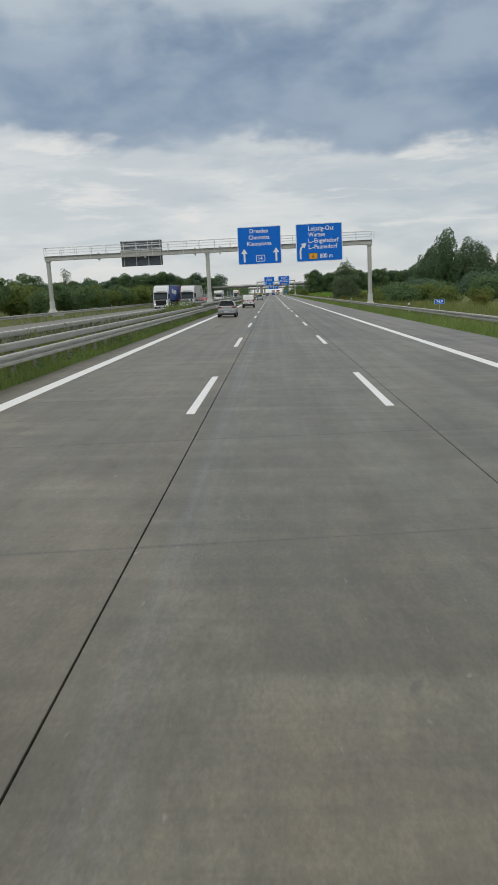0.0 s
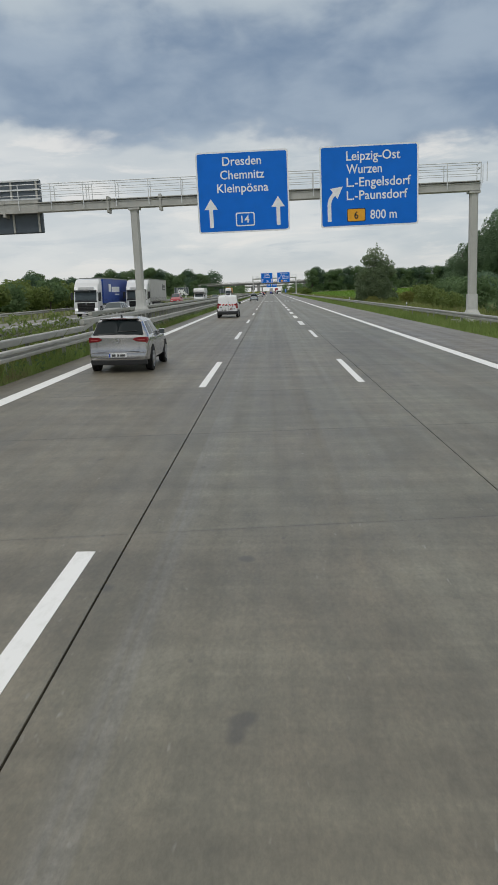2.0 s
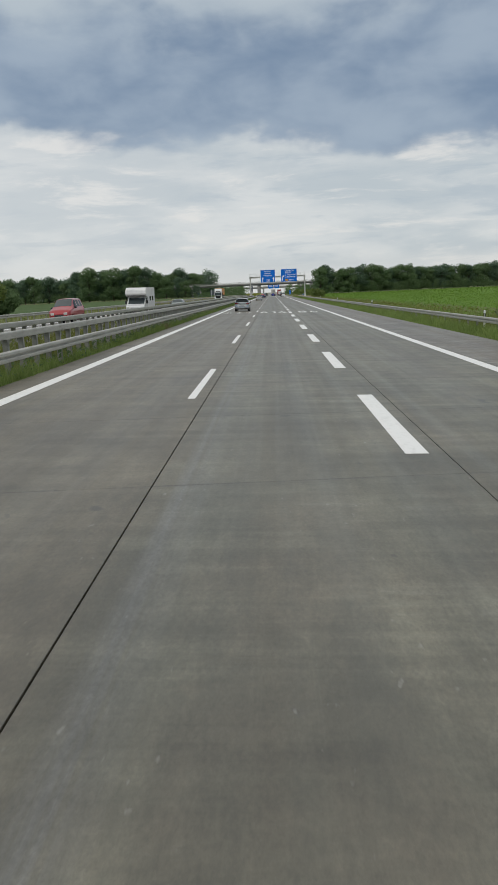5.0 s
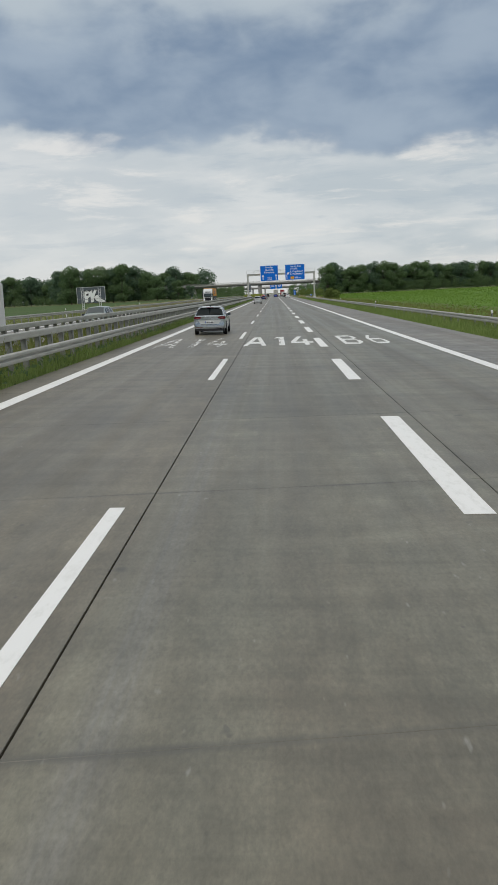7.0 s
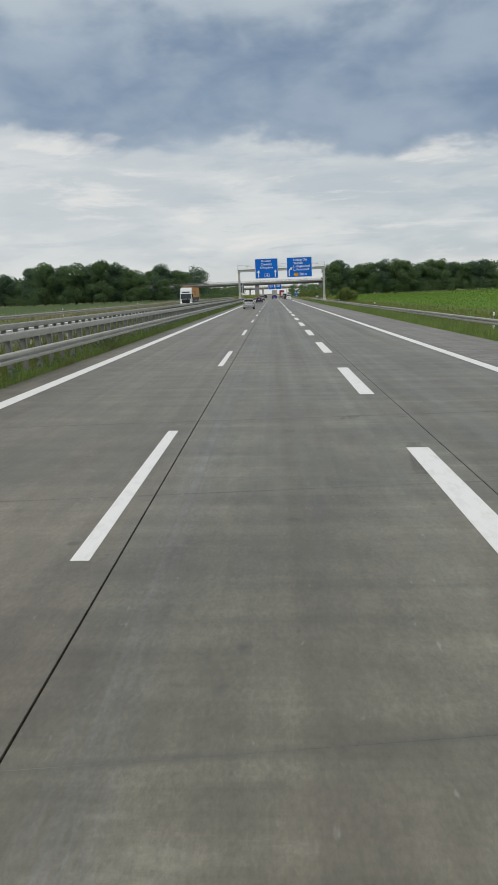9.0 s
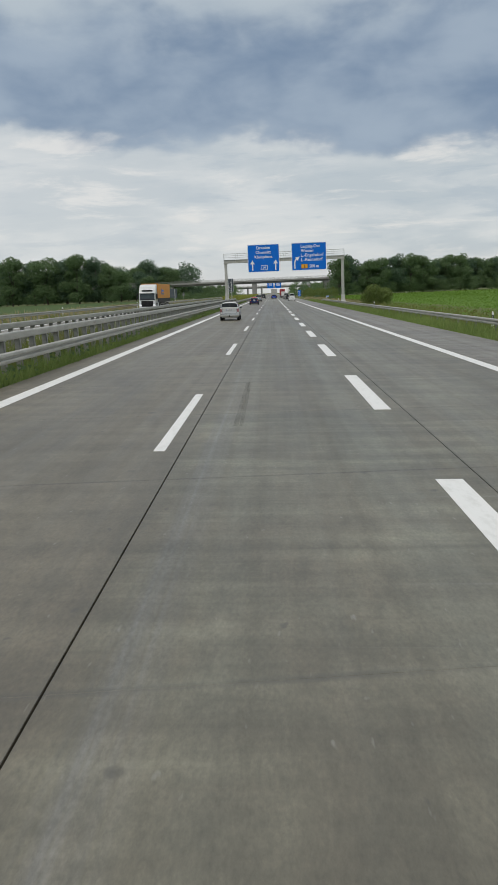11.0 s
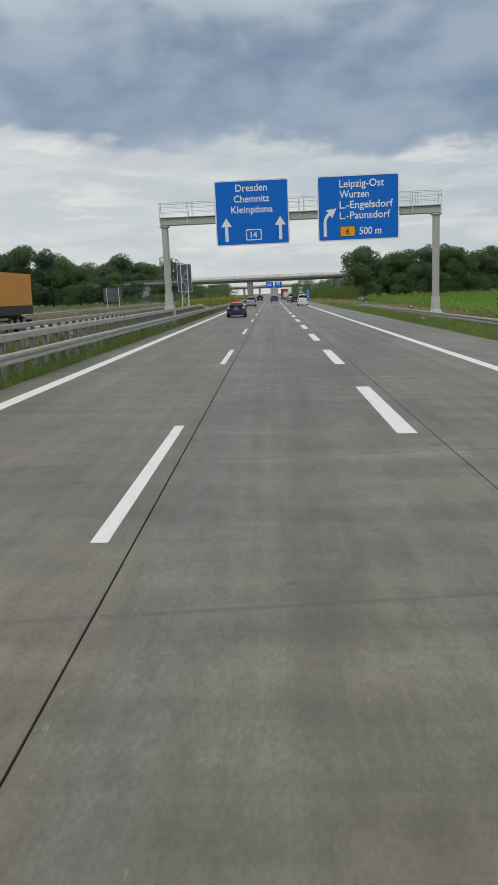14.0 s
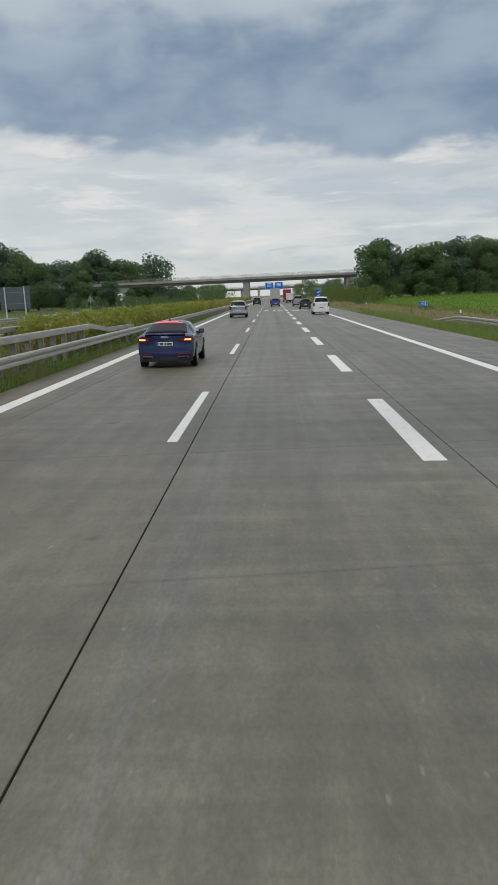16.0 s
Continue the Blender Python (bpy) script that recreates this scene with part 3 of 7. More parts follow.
def high_rail(xw, side, y0, y1, y_low, label, full=True, y_high=0.0):
    """Median barrier: corrugated beam below, box beam above and behind it, on stout posts."""
    rail = thing("median_barrier", (xw, y0, zr(xw)), label, "guard rail")
    beam, post = wbeam_mesh(4.0, side), c_post_mesh(0.16, 0.14, 1.12, ZINC_DULL)
    short = c_post_mesh(0.12, 0.08, 0.72, ZINC_DULL)
    arm = mesh_of("spacer", boxes((min(0, -side * 0.34), max(0, -side * 0.34), -0.05, 0.05, 0.5, 0.70)), ZINC_DULL)
    xb = -side * 0.42
    bm = bmesh.new()
    prism(bm, [(xb - 0.09, 0.0), (xb + 0.09, 0.0), (xb + 0.10, 0.03), (xb + 0.10, 0.18), (xb + 0.08, 0.21), (xb - 0.08, 0.21), (xb - 0.10, 0.18), (xb - 0.10, 0.03)], "y", 0, 3.99)
    top = mesh_of("box_beam", bm, BOX_ZINC)
    for i in range(int((y1 - y0) / 4)):
        y = y0 + i * 4.0
        if full:
            put(beam, "beam", rail, (0, i * 4.0, 0.50))
        if y < y_high:
            put(top, "box_beam", rail, (0, i * 4.0, 0.83))
            for k in range(2):
                put(short, "post", rail, (xb, i * 4.0 + 1.0 + k * 2.0, 0.12))
            if full:
                put(arm, "spacer", rail, (0, i * 4.0 + 0.08, 0))
        elif y < y_low:
            put(top, "box_beam", rail, (0, i * 4.0, 1.08))
            for k in range(3):
                put(post, "post", rail, (xb, i * 4.0 + k * 1.333, 0))
            if full:
                put(arm, "spacer", rail, (0, i * 4.0 + 0.08, 0))
        else:
            put(short, "post", rail, (-side * 0.08, i * 4.0, 0)), put(short, "post", rail, (-side * 0.08, i * 4.0 + 2, 0))
    n = math.ceil((y_high - y0) / 4) * 4.0
    bm = bmesh.new()
    prism(bm, [(n, 0.835), (n, 1.035), (n + 2.0, 1.285), (n + 2.0, 1.085)], "x", xb - 0.097, xb + 0.097)
    part("raised_joint", bm, BOX_ZINC, rail, "box beam stepping up to the higher beam")
    if y_low < y1:
        n = math.ceil((y_low - y0) / 4) * 4.0
        bm = bmesh.new()
        prism(bm, [(n, 1.08), (n + 3.2, 0.80), (n + 9.5, 0.76), (n + 9.5, 0.93), (n + 3.4, 1.0), (n, 1.29)], "x", xb - 0.1, xb + 0.1)
        part("tapered_end", bm, BOX_ZINC, rail, "box beam end bent down to the lower beam")
    return rail


high_rail(-7.12, 1, -40, 760, 426, "double galvanised median barrier with box beam above a corrugated beam", y_high=74)
high_rail(-10.5, -1, -40, 500, 426, "dull galvanised median barrier seen from behind", True, 86)


# ---- overhead sign gantries ----
def rounded(w, h, r, n=4):
    pts = []
    for cx, cz, a in ((w - r, r, -90), (w - r, h - r, 0), (r, h - r, 90), (r, r, 180)):
        pts += [(cx + r * math.cos(radians(a + 90 * i / n)), cz + r * math.sin(radians(a + 90 * i / n))) for i in range(n + 1)]
    return pts


def panel(name, x, z, w, h, y, d, r, material, parent, label=""):
    bm = bmesh.new()
    prism(bm, [(x + a, z + b) for a, b in rounded(w, h, r)], "y", y, y + d)
    return part(name, bm, material, parent, label)


def fitted(text, x, z, cap, width, y, material, parent, align="LEFT"):
    """One line of lettering, cap metres high and width metres wide, facing -y."""
    ob = lettering(text, cap / 0.70, material, "lettering", parent, Matrix())
    xs = [v.co.x for v in ob.data.vertices]
    s = width / (max(xs) - min(xs))
    off = x - (0 if align == "LEFT" else width / 2)
    ob.data.transform(Matrix.Translation((-min(xs), 0, 0)))
    ob.data.transform(Matrix.Diagonal((s, 1, 1, 1)))
    ob.matrix_basis = pose(off, y, z, 90, 0, 0)
    return ob


def flat_shape(name, polys, y, d, material, parent, label=""):
    bm = bmesh.new()
    for j, pts in enumerate(polys):
        prism(bm, pts, "y", y + 0.0005 * j, y + d)
    return part(name, bm, material, parent, label)


def arrow_up(x, z0, z1, parent, y):
    m = z1 - 0.62
    flat_shape("arrow", [[(x - 0.115, z0), (x + 0.115, z0), (x + 0.115, m + 0.05), (x - 0.115, m + 0.05)], [(x - 0.40, m), (x + 0.40, m), (x, z1)]], y, 0.006, SIGN_WHITE, parent, "white straight-ahead arrow")


def sign_ahead(g, x, z, w, h):
    s = panel("ahead_sign", x, z, w, h, -0.64, 0.05, 0.16, SIGN_WHITE, g, "blue direction sign with white border and straight-ahead arrows")
    panel("sign_face", x + 0.09, z + 0.09, w - 0.18, h - 0.18, -0.648, 0.02, 0.12, SIGN_BLUE, s)
    y = -0.654
    top = z + h
    for text, row, width in (("Dresden", 0.80, 2.32), ("Chemnitz", 1.57, 2.64), ("Kleinpösna", 2.33, 3.08)):
        fitted(text, x + w * 0.50, top - row, 0.50, width, y, SIGN_WHITE, s, "CENTER")
    arrow_up(x + 0.80, z + 0.32, z + 2.0, s, y), arrow_up(x + w - 0.68, z + 0.32, z + 2.0, s, y)
    panel("shield_border", x + w * 0.5 - 0.50, z + 0.35, 1.15, 0.80, y, 0.006, 0.10, SIGN_WHITE, s)
    panel("shield", x + w * 0.5 - 0.43, z + 0.42, 1.01, 0.66, y - 0.003, 0.006, 0.08, SIGN_BLUE, s)
    fitted("14", x + w * 0.5 + 0.075, z + 0.55, 0.42, 0.48, y - 0.006, SIGN_WHITE, s, "CENTER")


def sign_exit(g, x, z, w, h, distance):
    s = panel("exit_sign", x, z, w, h, -0.64, 0.05, 0.16, SIGN_WHITE, g, "blue exit sign with white border, bent arrow and orange route shield")
    panel("sign_face", x + 0.09, z + 0.09, w - 0.18, h - 0.18, -0.648, 0.02, 0.12, SIGN_BLUE, s)
    y, top, k = -0.654, z + h, w / 6.0
    for text, row, width in (("Leipzig-Ost", 0.86, 3.28), ("Wurzen", 1.60, 2.16), ("L.-Engelsdorf", 2.35, 3.92), ("L.-Paunsdorf", 3.10, 3.72)):
        fitted(text, x + 1.62 * k, top - row, 0.52, width * k, y, SIGN_WHITE, s)
    fitted(distance, x + 3.05 * k, z + 0.42, 0.52, 1.62 * k, y, SIGN_WHITE, s)
    panel("shield_border", x + 1.62 * k, z + 0.30, 1.14 * k, 0.76, y, 0.006, 0.10, SIGN_BLACK, s)
    panel("shield", x + 1.62 * k + 0.04, z + 0.34, 1.14 * k - 0.08, 0.68, y - 0.003, 0.006, 0.08, SIGN_ORANGE, s, "orange federal road shield")
    fitted("6", x + 2.19 * k, z + 0.47, 0.42, 0.25, y - 0.006, SIGN_BLACK, s, "CENTER")
    arc = []
    for i in range(9):
        a = radians(180 - 58 * i / 8)
        arc.append((math.cos(a), math.sin(a)))
    cx, cz = x + 1.36 * k, z + 1.30
    bm = bmesh.new()
    prism(bm, [(x + 0.42, z + 0.35), (x + 0.64, z + 0.35), (x + 0.64, z + 1.30), (x + 0.42, z + 1.30)], "y", y, y + 0.006)
    for (a, b), (c, d) in zip(arc, arc[1:]):
        ro, ri = cx - x - 0.42, cx - x - 0.64
        prism(bm, [(cx + a * ri, cz + b * ri), (cx + a * ro, cz + b * ro), (cx + c * ro, cz + d * ro), (cx + c * ri, cz + d * ri)], "y", y, y + 0.006)
    ex, ez = cx + arc[-1][0] * 0.83, cz + arc[-1][1] * 0.83
    prism(bm, [(ex - 0.30, ez + 0.24), (ex + 0.14, ez - 0.36), (ex + 0.46, ez + 0.34)], "y", y - 0.001, y + 0.005)
    part("arrow", bm, SIGN_WHITE, s, "white arrow bending off")


def post_part(g, x, z0, z1):
    median = -12 < x < 0
    w, c = 0.24, 0.09
    bm = bmesh.new()
    prism(bm, [(x - w + c, -w), (x + w - c, -w), (x + w, -w + c), (x + w, w - c), (x + w - c, w), (x - w + c, w), (x - w, w - c), (x - w, -w + c)], "z", z0 + 1.0, z1 - 0.12)
    p = part("post", bm, GANTRY, g)
    bm = boxes((x - 0.34, x + 0.34, -0.34, 0.34, z1 - 0.12, z1))
    part("cap_plate", bm, GANTRY, p)
    bm = bmesh.new()
    ring = []
    for z, k in ((0.0, 0.40), (1.45, 0.40), (1.60, 0.33), (1.8, 0.30), (2.6, 0.285)) if median else ((0.0, 0.62), (0.5, 0.60), (0.75, 0.44), (1.02, 0.31), (1.95, 0.29)):
        ring.append([bm.verts.new((x + k * a, k * b, z0 + z)) for a, b in ((-1, -0.7), (-0.7, -1), (0.7, -1), (1, -0.7), (1, 0.7), (0.7, 1), (-0.7, 1), (-1, 0.7))])
    for lo, hi in zip(ring, ring[1:]):
        for i in range(8):
            bm.faces.new((lo[i], lo[(i + 1) % 8], hi[(i + 1) % 8], hi[i]))
    bm.faces.new(ring[-1]), bm.faces.new(ring[0][::-1])
    part("concrete_foot", bm, FOOT, p, "pale concrete foot")
    if not median:
        part("plinth", soft_box(x - 1.1, x + 1.2, -0.9, 0.9, z0 - 0.4, z0 + 0.42, 0.04, 1), FOOT, p, "low concrete plinth")


def gantry(y, x0, x1, posts, label):
    g = thing("sign_gantry", (0, y, 0), label, "sign gantry")
    for x in posts:
        post_part(g, x, zr(x) - 0.15, 7.58)
    bm = soft_box(x0, x1, -0.32, 0.32, 7.58, 8.08, 0.03, 1)
    part("crossbeam", bm, GANTRY, g)
    part("flange", boxes((x0, x1, -0.36, 0.36, 7.60, 7.64), (x0, x1, -0.36, 0.36, 7.98, 8.03)), GANTRY, g)
    part("walkway", boxes((x0, x1, -0.45, 0.45, 8.10, 8.15)), ZINC, g)
    n = round((x1 - x0) / 2.0)
    for yy in (-0.45, 0.45):
        for zz, r in ((9.18, 0.028), (8.86, 0.019), (8.54, 0.019)):
            part("handrail", tubes(((x0, yy, zz), (x1, yy, zz), r)), ZINC_LIGHT, g)
        for i in range(n + 1):
            x = x0 + (x1 - x0) * i / n
            part("baluster", boxes((x - 0.023, x + 0.023, yy - 0.023, yy + 0.023, 7.7, 9.18)), ZINC_LIGHT, g)
            if i % 4 == 1:
                part("baluster", boxes((x + 0.341, x + 0.379, yy - 0.019, yy + 0.019, 8.1, 9.18)), ZINC_LIGHT, g)
    for x in (x0, x1):
        part("end_bar", boxes((x - 0.02, x + 0.02, -0.45, 0.45, 9.15, 9.20), (x - 0.02, x + 0.02, -0.45, 0.45, 8.84, 8.88)), ZINC_LIGHT, g)
    return g


def splices(g, xs):
    for x in xs:
        part("splice_plate", boxes((x - 0.07, x + 0.07, -0.40, 0.40, 7.36, 8.3)), ZINC, g)


G1 = gantry(93.2, -28.95, 12.85, (-28.65, -8.05, 12.55), "grey steel sign gantry across both carriageways with two blue signs")
sign_ahead(G1, -4.10, 5.80, 5.52, 4.66)
sign_exit(G1, 3.28, 5.80, 5.84, 4.66, "800 m")
splices(G1, (-9.6, -6.4, -22.0, -16.0))
vms = part("variable_sign", soft_box(-19.2, -13.9, 0.38, 0.75, 6.42, 9.60, 0.05, 1), SIGN_BACK, G1, "dark back of a variable message sign")
for i in range(4):
    part("rib", boxes((-18.9 + i * 1.58, -18.78 + i * 1.58, 0.30, 0.40, 6.45, 9.56)), ZINC, vms)
for z in (9.54, 9.0, 8.45):
    part("bar", boxes((-19.2, -13.9, 0.28, 0.38, z - 0.05, z + 0.05)), ZINC_LIGHT, vms)
part("beam_cover", boxes((-19.2, -13.9, -0.38, -0.34, 7.55, 8.3)), ZINC, vms)

G2 = gantry(405.2, -8.1, 12.75, (-7.82, 12.48), "grey steel sign gantry over one carriageway with two blue signs")
sign_ahead(G2, -3.92, 5.85, 5.48, 4.66)
sign_exit(G2, 3.66, 5.85, 6.0, 4.66, "500 m")
splices(G2, (-2.0, 6.0))

G3 = gantry(890.0, -8.1, 12.75, (-7.80, 12.48), "distant steel gantry with blue signs beyond the bridge")
for x in (-3.6, 2.6):
    s = panel("direction_sign", x, 5.85, 5.2, 4.5, -0.64, 0.05, 0.16, SIGN_WHITE, G3, "distant blue direction sign")
    panel("sign_face", x + 0.09, 5.94, 5.02, 4.32, -0.648, 0.02, 0.12, SIGN_BLUE, s)
    for k in range(3):
        panel("line_of_writing", x + 1.2, 9.4 - k * 0.8, 2.8, 0.35, -0.654, 0.006, 0.02, SIGN_WHITE, s)


# ---- bridges ----
def bridge(y, w, x0, x1, z_under, deck, piers, label):
    b = thing("road_bridge", (0, y, 0), label, "bridge")
    bm = bmesh.new()
    prism(bm, [(0.9, z_under), (w - 0.9, z_under), (w - 0.5, z_under + deck - 0.3), (w, z_under + deck - 0.3), (w, z_under + deck), (0, z_under + deck), (0, z_under + deck - 0.3), (0.5, z_under + deck - 0.3)], "x", x0, x1)
    part("deck", bm, BRIDGE_DARK, b)
    for yy in (-0.05, w - 0.35):
        part("parapet", boxes((x0, x1, yy, yy + 0.4, z_under + deck - 0.55, z_under + deck + 0.28)), BRIDGE, b)
        zt = z_under + deck + 0.28
        part("railing", tubes(*[((x0, yy + 0.2, zt + h), (x1, yy + 0.2, zt + h), 0.035) for h in (1.0, 0.55, 0.15)], n=4), ZINC_DULL, b)
        n = int((x1 - x0) / 2.2)
        for i in range(n + 1):
            x = x0 + (x1 - x0) * i / n
            part("railing_post", boxes((x - 0.035, x + 0.035, yy + 0.165, yy + 0.235, zt, zt + 1.0)), ZINC_DULL, b)
    for x, half in piers:
        part("pier", soft_box(x - half, x + half, 1.2, w - 1.2, -0.6, z_under, 0.12, 1), BRIDGE, b)
    return b


B1 = bridge(685, 11, -112, 33, 7.6, 1.5, ((-9.4, 1.25), (29.8, 1.1)), "long concrete road bridge over the motorway with steel railing")
bm = bmesh.new()
prism(bm, [(-60, 0.2), (-52, 0.2), (-54.5, 7.6), (-60, 7.6)], "y", 1.0, 10.0)
wall = part("abutment", bm, BRIDGE, B1, "concrete abutment with sprayed shapes")
bm = bmesh.new()
prism(bm, [(30.9, -0.6), (34, -0.6), (33, 7.6), (30.9, 7.6)], "y", 0.6, 10.4)
part("abutment", bm, BRIDGE, B1)
for xa, za, ww, hh, mt in ((-59, 4.2, 2.0, 1.4, SPRAY_WHITE), (-58.6, 4.5, 1.2, 0.6, SPRAY_BLACK), (-56.8, 2.2, 2.6, 1.3, SPRAY_BLUE), (-55.9, 2.5, 1.0, 0.7, SPRAY_WHITE), (-58.4, 2.9, 1.4, 1.2, SPRAY_WHITE)):
    panel("sprayed_shape", xa, za, ww, hh, 0.97, 0.02, 0.3, mt, wall)
bridge(960, 12, -90, 60, 6.6, 1.4, ((-36, 0.7), (-22, 0.7), (-9.2, 0.8), (20, 0.8)), "far concrete bridge seen under the first one")
# ---- vehicles ----
def car_paint(name, c, metal=0.5, rough=0.32, dirt=0.25):
    k = Mat(name, rough, metal)
    p = k.object_pos()
    n = k.noise(2.5, (1, 1, 1), 4, 0.6, p)
    col = k.mix(k.step(n, 0.4, 0.75, 0, dirt), c, [x * 0.75 + 0.02 for x in c])
    k.base(col).rough(k.step(n, 0.3, 0.7, rough * 0.92, rough * 1.12))
    k.b.inputs["Coat Weight"].default_value = 0.6
    k.b.inputs["Coat Roughness"].default_value = 0.12
    return k.m


SILVER = car_paint("silver_paint", (0.44, 0.43, 0.425), 0.8, 0.22, 0.10)
SILVER_BLUE = car_paint("blue_silver_paint", (0.42, 0.455, 0.475), 0.8, 0.2, 0.10)
PEARL = car_paint("pale_silver_paint", (0.60, 0.61, 0.59), 0.5)
WHITE_CAR = car_paint("white_paint", (0.78, 0.79, 0.79), 0.0, 0.35, 0.35)
NAVY = car_paint("dark_blue_paint", (0.014, 0.028, 0.105), 0.4, 0.25)
BLUE_CAR = car_paint("bright_blue_paint", (0.02, 0.06, 0.40), 0.3)
BLACK_CAR = car_paint("black_paint", (0.016, 0.017, 0.018), 0.2, 0.3)
GREY_CAR = car_paint("grey_paint", (0.30, 0.31, 0.30), 0.4)
RED_CAR = car_paint("red_paint", (0.36, 0.016, 0.022), 0.1)
GREEN_CAR = car_paint("grey_green_paint", (0.30, 0.35, 0.33), 0.4)


def glass_mat(name, c, spec=0.4, rough=0.06):
    k = Mat(name, rough, 0.0, spec)
    n = k.noise(1.2, (1, 1, 1), 2)
    return k.base(k.mix(n, c, [x * 1.8 for x in c])).m


GLASS = glass_mat("tinted_car_glass", (0.010, 0.014, 0.015), 0.16, 0.16)
GLASS_DARK = glass_mat("dark_sloping_glass", (0.008, 0.010, 0.016), 0.12)
GLASS_CLEAR = glass_mat("windscreen_glass", (0.05, 0.062, 0.064))
TYRE = plain("tyre_rubber", (0.018, 0.018, 0.018), 0.9, 0, 0.2, 20)
RIM = plain("alloy_rim", (0.50, 0.51, 0.52), 0.3, 0.8)
WELL = plain("wheel_well", (0.008, 0.008, 0.008), 0.95)
TRIM = plain("black_plastic", (0.030, 0.031, 0.033), 0.6, 0, 0.15)
CHROME = plain("chrome_trim", (0.50, 0.51, 0.52), 0.28, 1.0)
SATIN = plain("satin_metal_trim", (0.20, 0.20, 0.21), 0.45, 0.8)
RED_LAMP = plain("red_lamp_glass", (0.20, 0.010, 0.014), 0.15)
PINK_LAMP = plain("pale_red_lamp_glass", (0.45, 0.12, 0.12), 0.2)
DARK_LAMP = plain("smoked_lamp_glass", (0.11, 0.008, 0.014), 0.15)
PLATE = plain("number_plate", (0.70, 0.71, 0.70), 0.45)
PLATE_BLUE = plain("plate_blue", (0.02, 0.06, 0.35), 0.45)
PLATE_BAR = plain("plate_characters", (0.03, 0.03, 0.03), 0.5)
HAZARD_RED = plain("hazard_red", (0.50, 0.02, 0.03), 0.4)
LOGO_RED = plain("logo_dark_red", (0.14, 0.010, 0.02), 0.4)


def lamp_mat(name, c, power):
    k = Mat(name, 0.3)
    k.base(c)
    k.b.inputs["Emission Color"].default_value = colour(c)
    k.b.inputs["Emission Strength"].default_value = power
    return k.m


LIT_RED = lamp_mat("lit_tail_lamp", (0.85, 0.10, 0.13), 0.75)
LIT_ORANGE = lamp_mat("lit_orange_lamp", (1.0, 0.35, 0.12), 1.6)
LIT_WHITE = lamp_mat("lit_headlamp", (0.95, 0.97, 1.0), 0.35)


def wheel_meshes(r, w, spokes):
    bm = bmesh.new()
    n = 28
    rings = []
    for x, rr in ((-w / 2, r * 0.66), (-w / 2, r * 0.93), (-w * 0.36, r), (w * 0.36, r), (w / 2, r * 0.93), (w / 2, r * 0.66)):
        rings.append([bm.verts.new((x, rr * math.cos(2 * math.pi * i / n), rr * math.sin(2 * math.pi * i / n))) for i in range(n)])
    for a, b in zip(rings, rings[1:]):
        for i in range(n):
            bm.faces.new((a[i], a[(i + 1) % n], b[(i + 1) % n], b[i]))
    bm.faces.new(rings[0]), bm.faces.new(rings[-1][::-1])
    tyre = mesh_of("tyre", bm, TYRE, False)
    bm = bmesh.new()
    x0 = w / 2 + 0.002
    wd = 1.15 / spokes
    for j in range(spokes):
        a = 2 * math.pi * j / spokes
        c, s = math.cos(a), math.sin(a)
        pts = [(-wd * 0.7 * r, 0.08 * r), (wd * 0.7 * r, 0.08 * r), (wd * r, 0.64 * r), (-wd * r, 0.64 * r)]
        prism(bm, [(u * c - v * s, u * s + v * c) for u, v in pts], "x", x0 - 0.01 - 0.0002 * j, x0 + 0.012 + 0.0002 * j)
    for k in range(n):
        a, b = 2 * math.pi * k / n, 2 * math.pi * (k + 1) / n
        prism(bm, [(0.60 * r * math.cos(a), 0.60 * r * math.sin(a)), (0.70 * r * math.cos(a), 0.70 * r * math.sin(a)), (0.70 * r * math.cos(b), 0.70 * r * math.sin(b)), (0.60 * r * math.cos(b), 0.60 * r * math.sin(b))], "x", x0 - 0.03, x0 + 0.010)
    prism(bm, [(0.14 * r * math.cos(2 * math.pi * k / 10), 0.14 * r * math.sin(2 * math.pi * k / 10)) for k in range(10)], "x", x0 - 0.01, x0 + 0.018)
    return tyre, mesh_of("rim", bm, RIM)


def add_wheels(v, xs, ys, r, w, spokes=5):
    tyre, rim = wheel_meshes(r, w, spokes)
    for y in ys:
        for sx in (-1, 1):
            t = new("wheel", tyre)
            t.parent = v
            t.matrix_basis = pose(sx * xs, y, r, 0, 0, 0 if sx > 0 else 180)
            q = new("rim", rim)
            q.parent = t


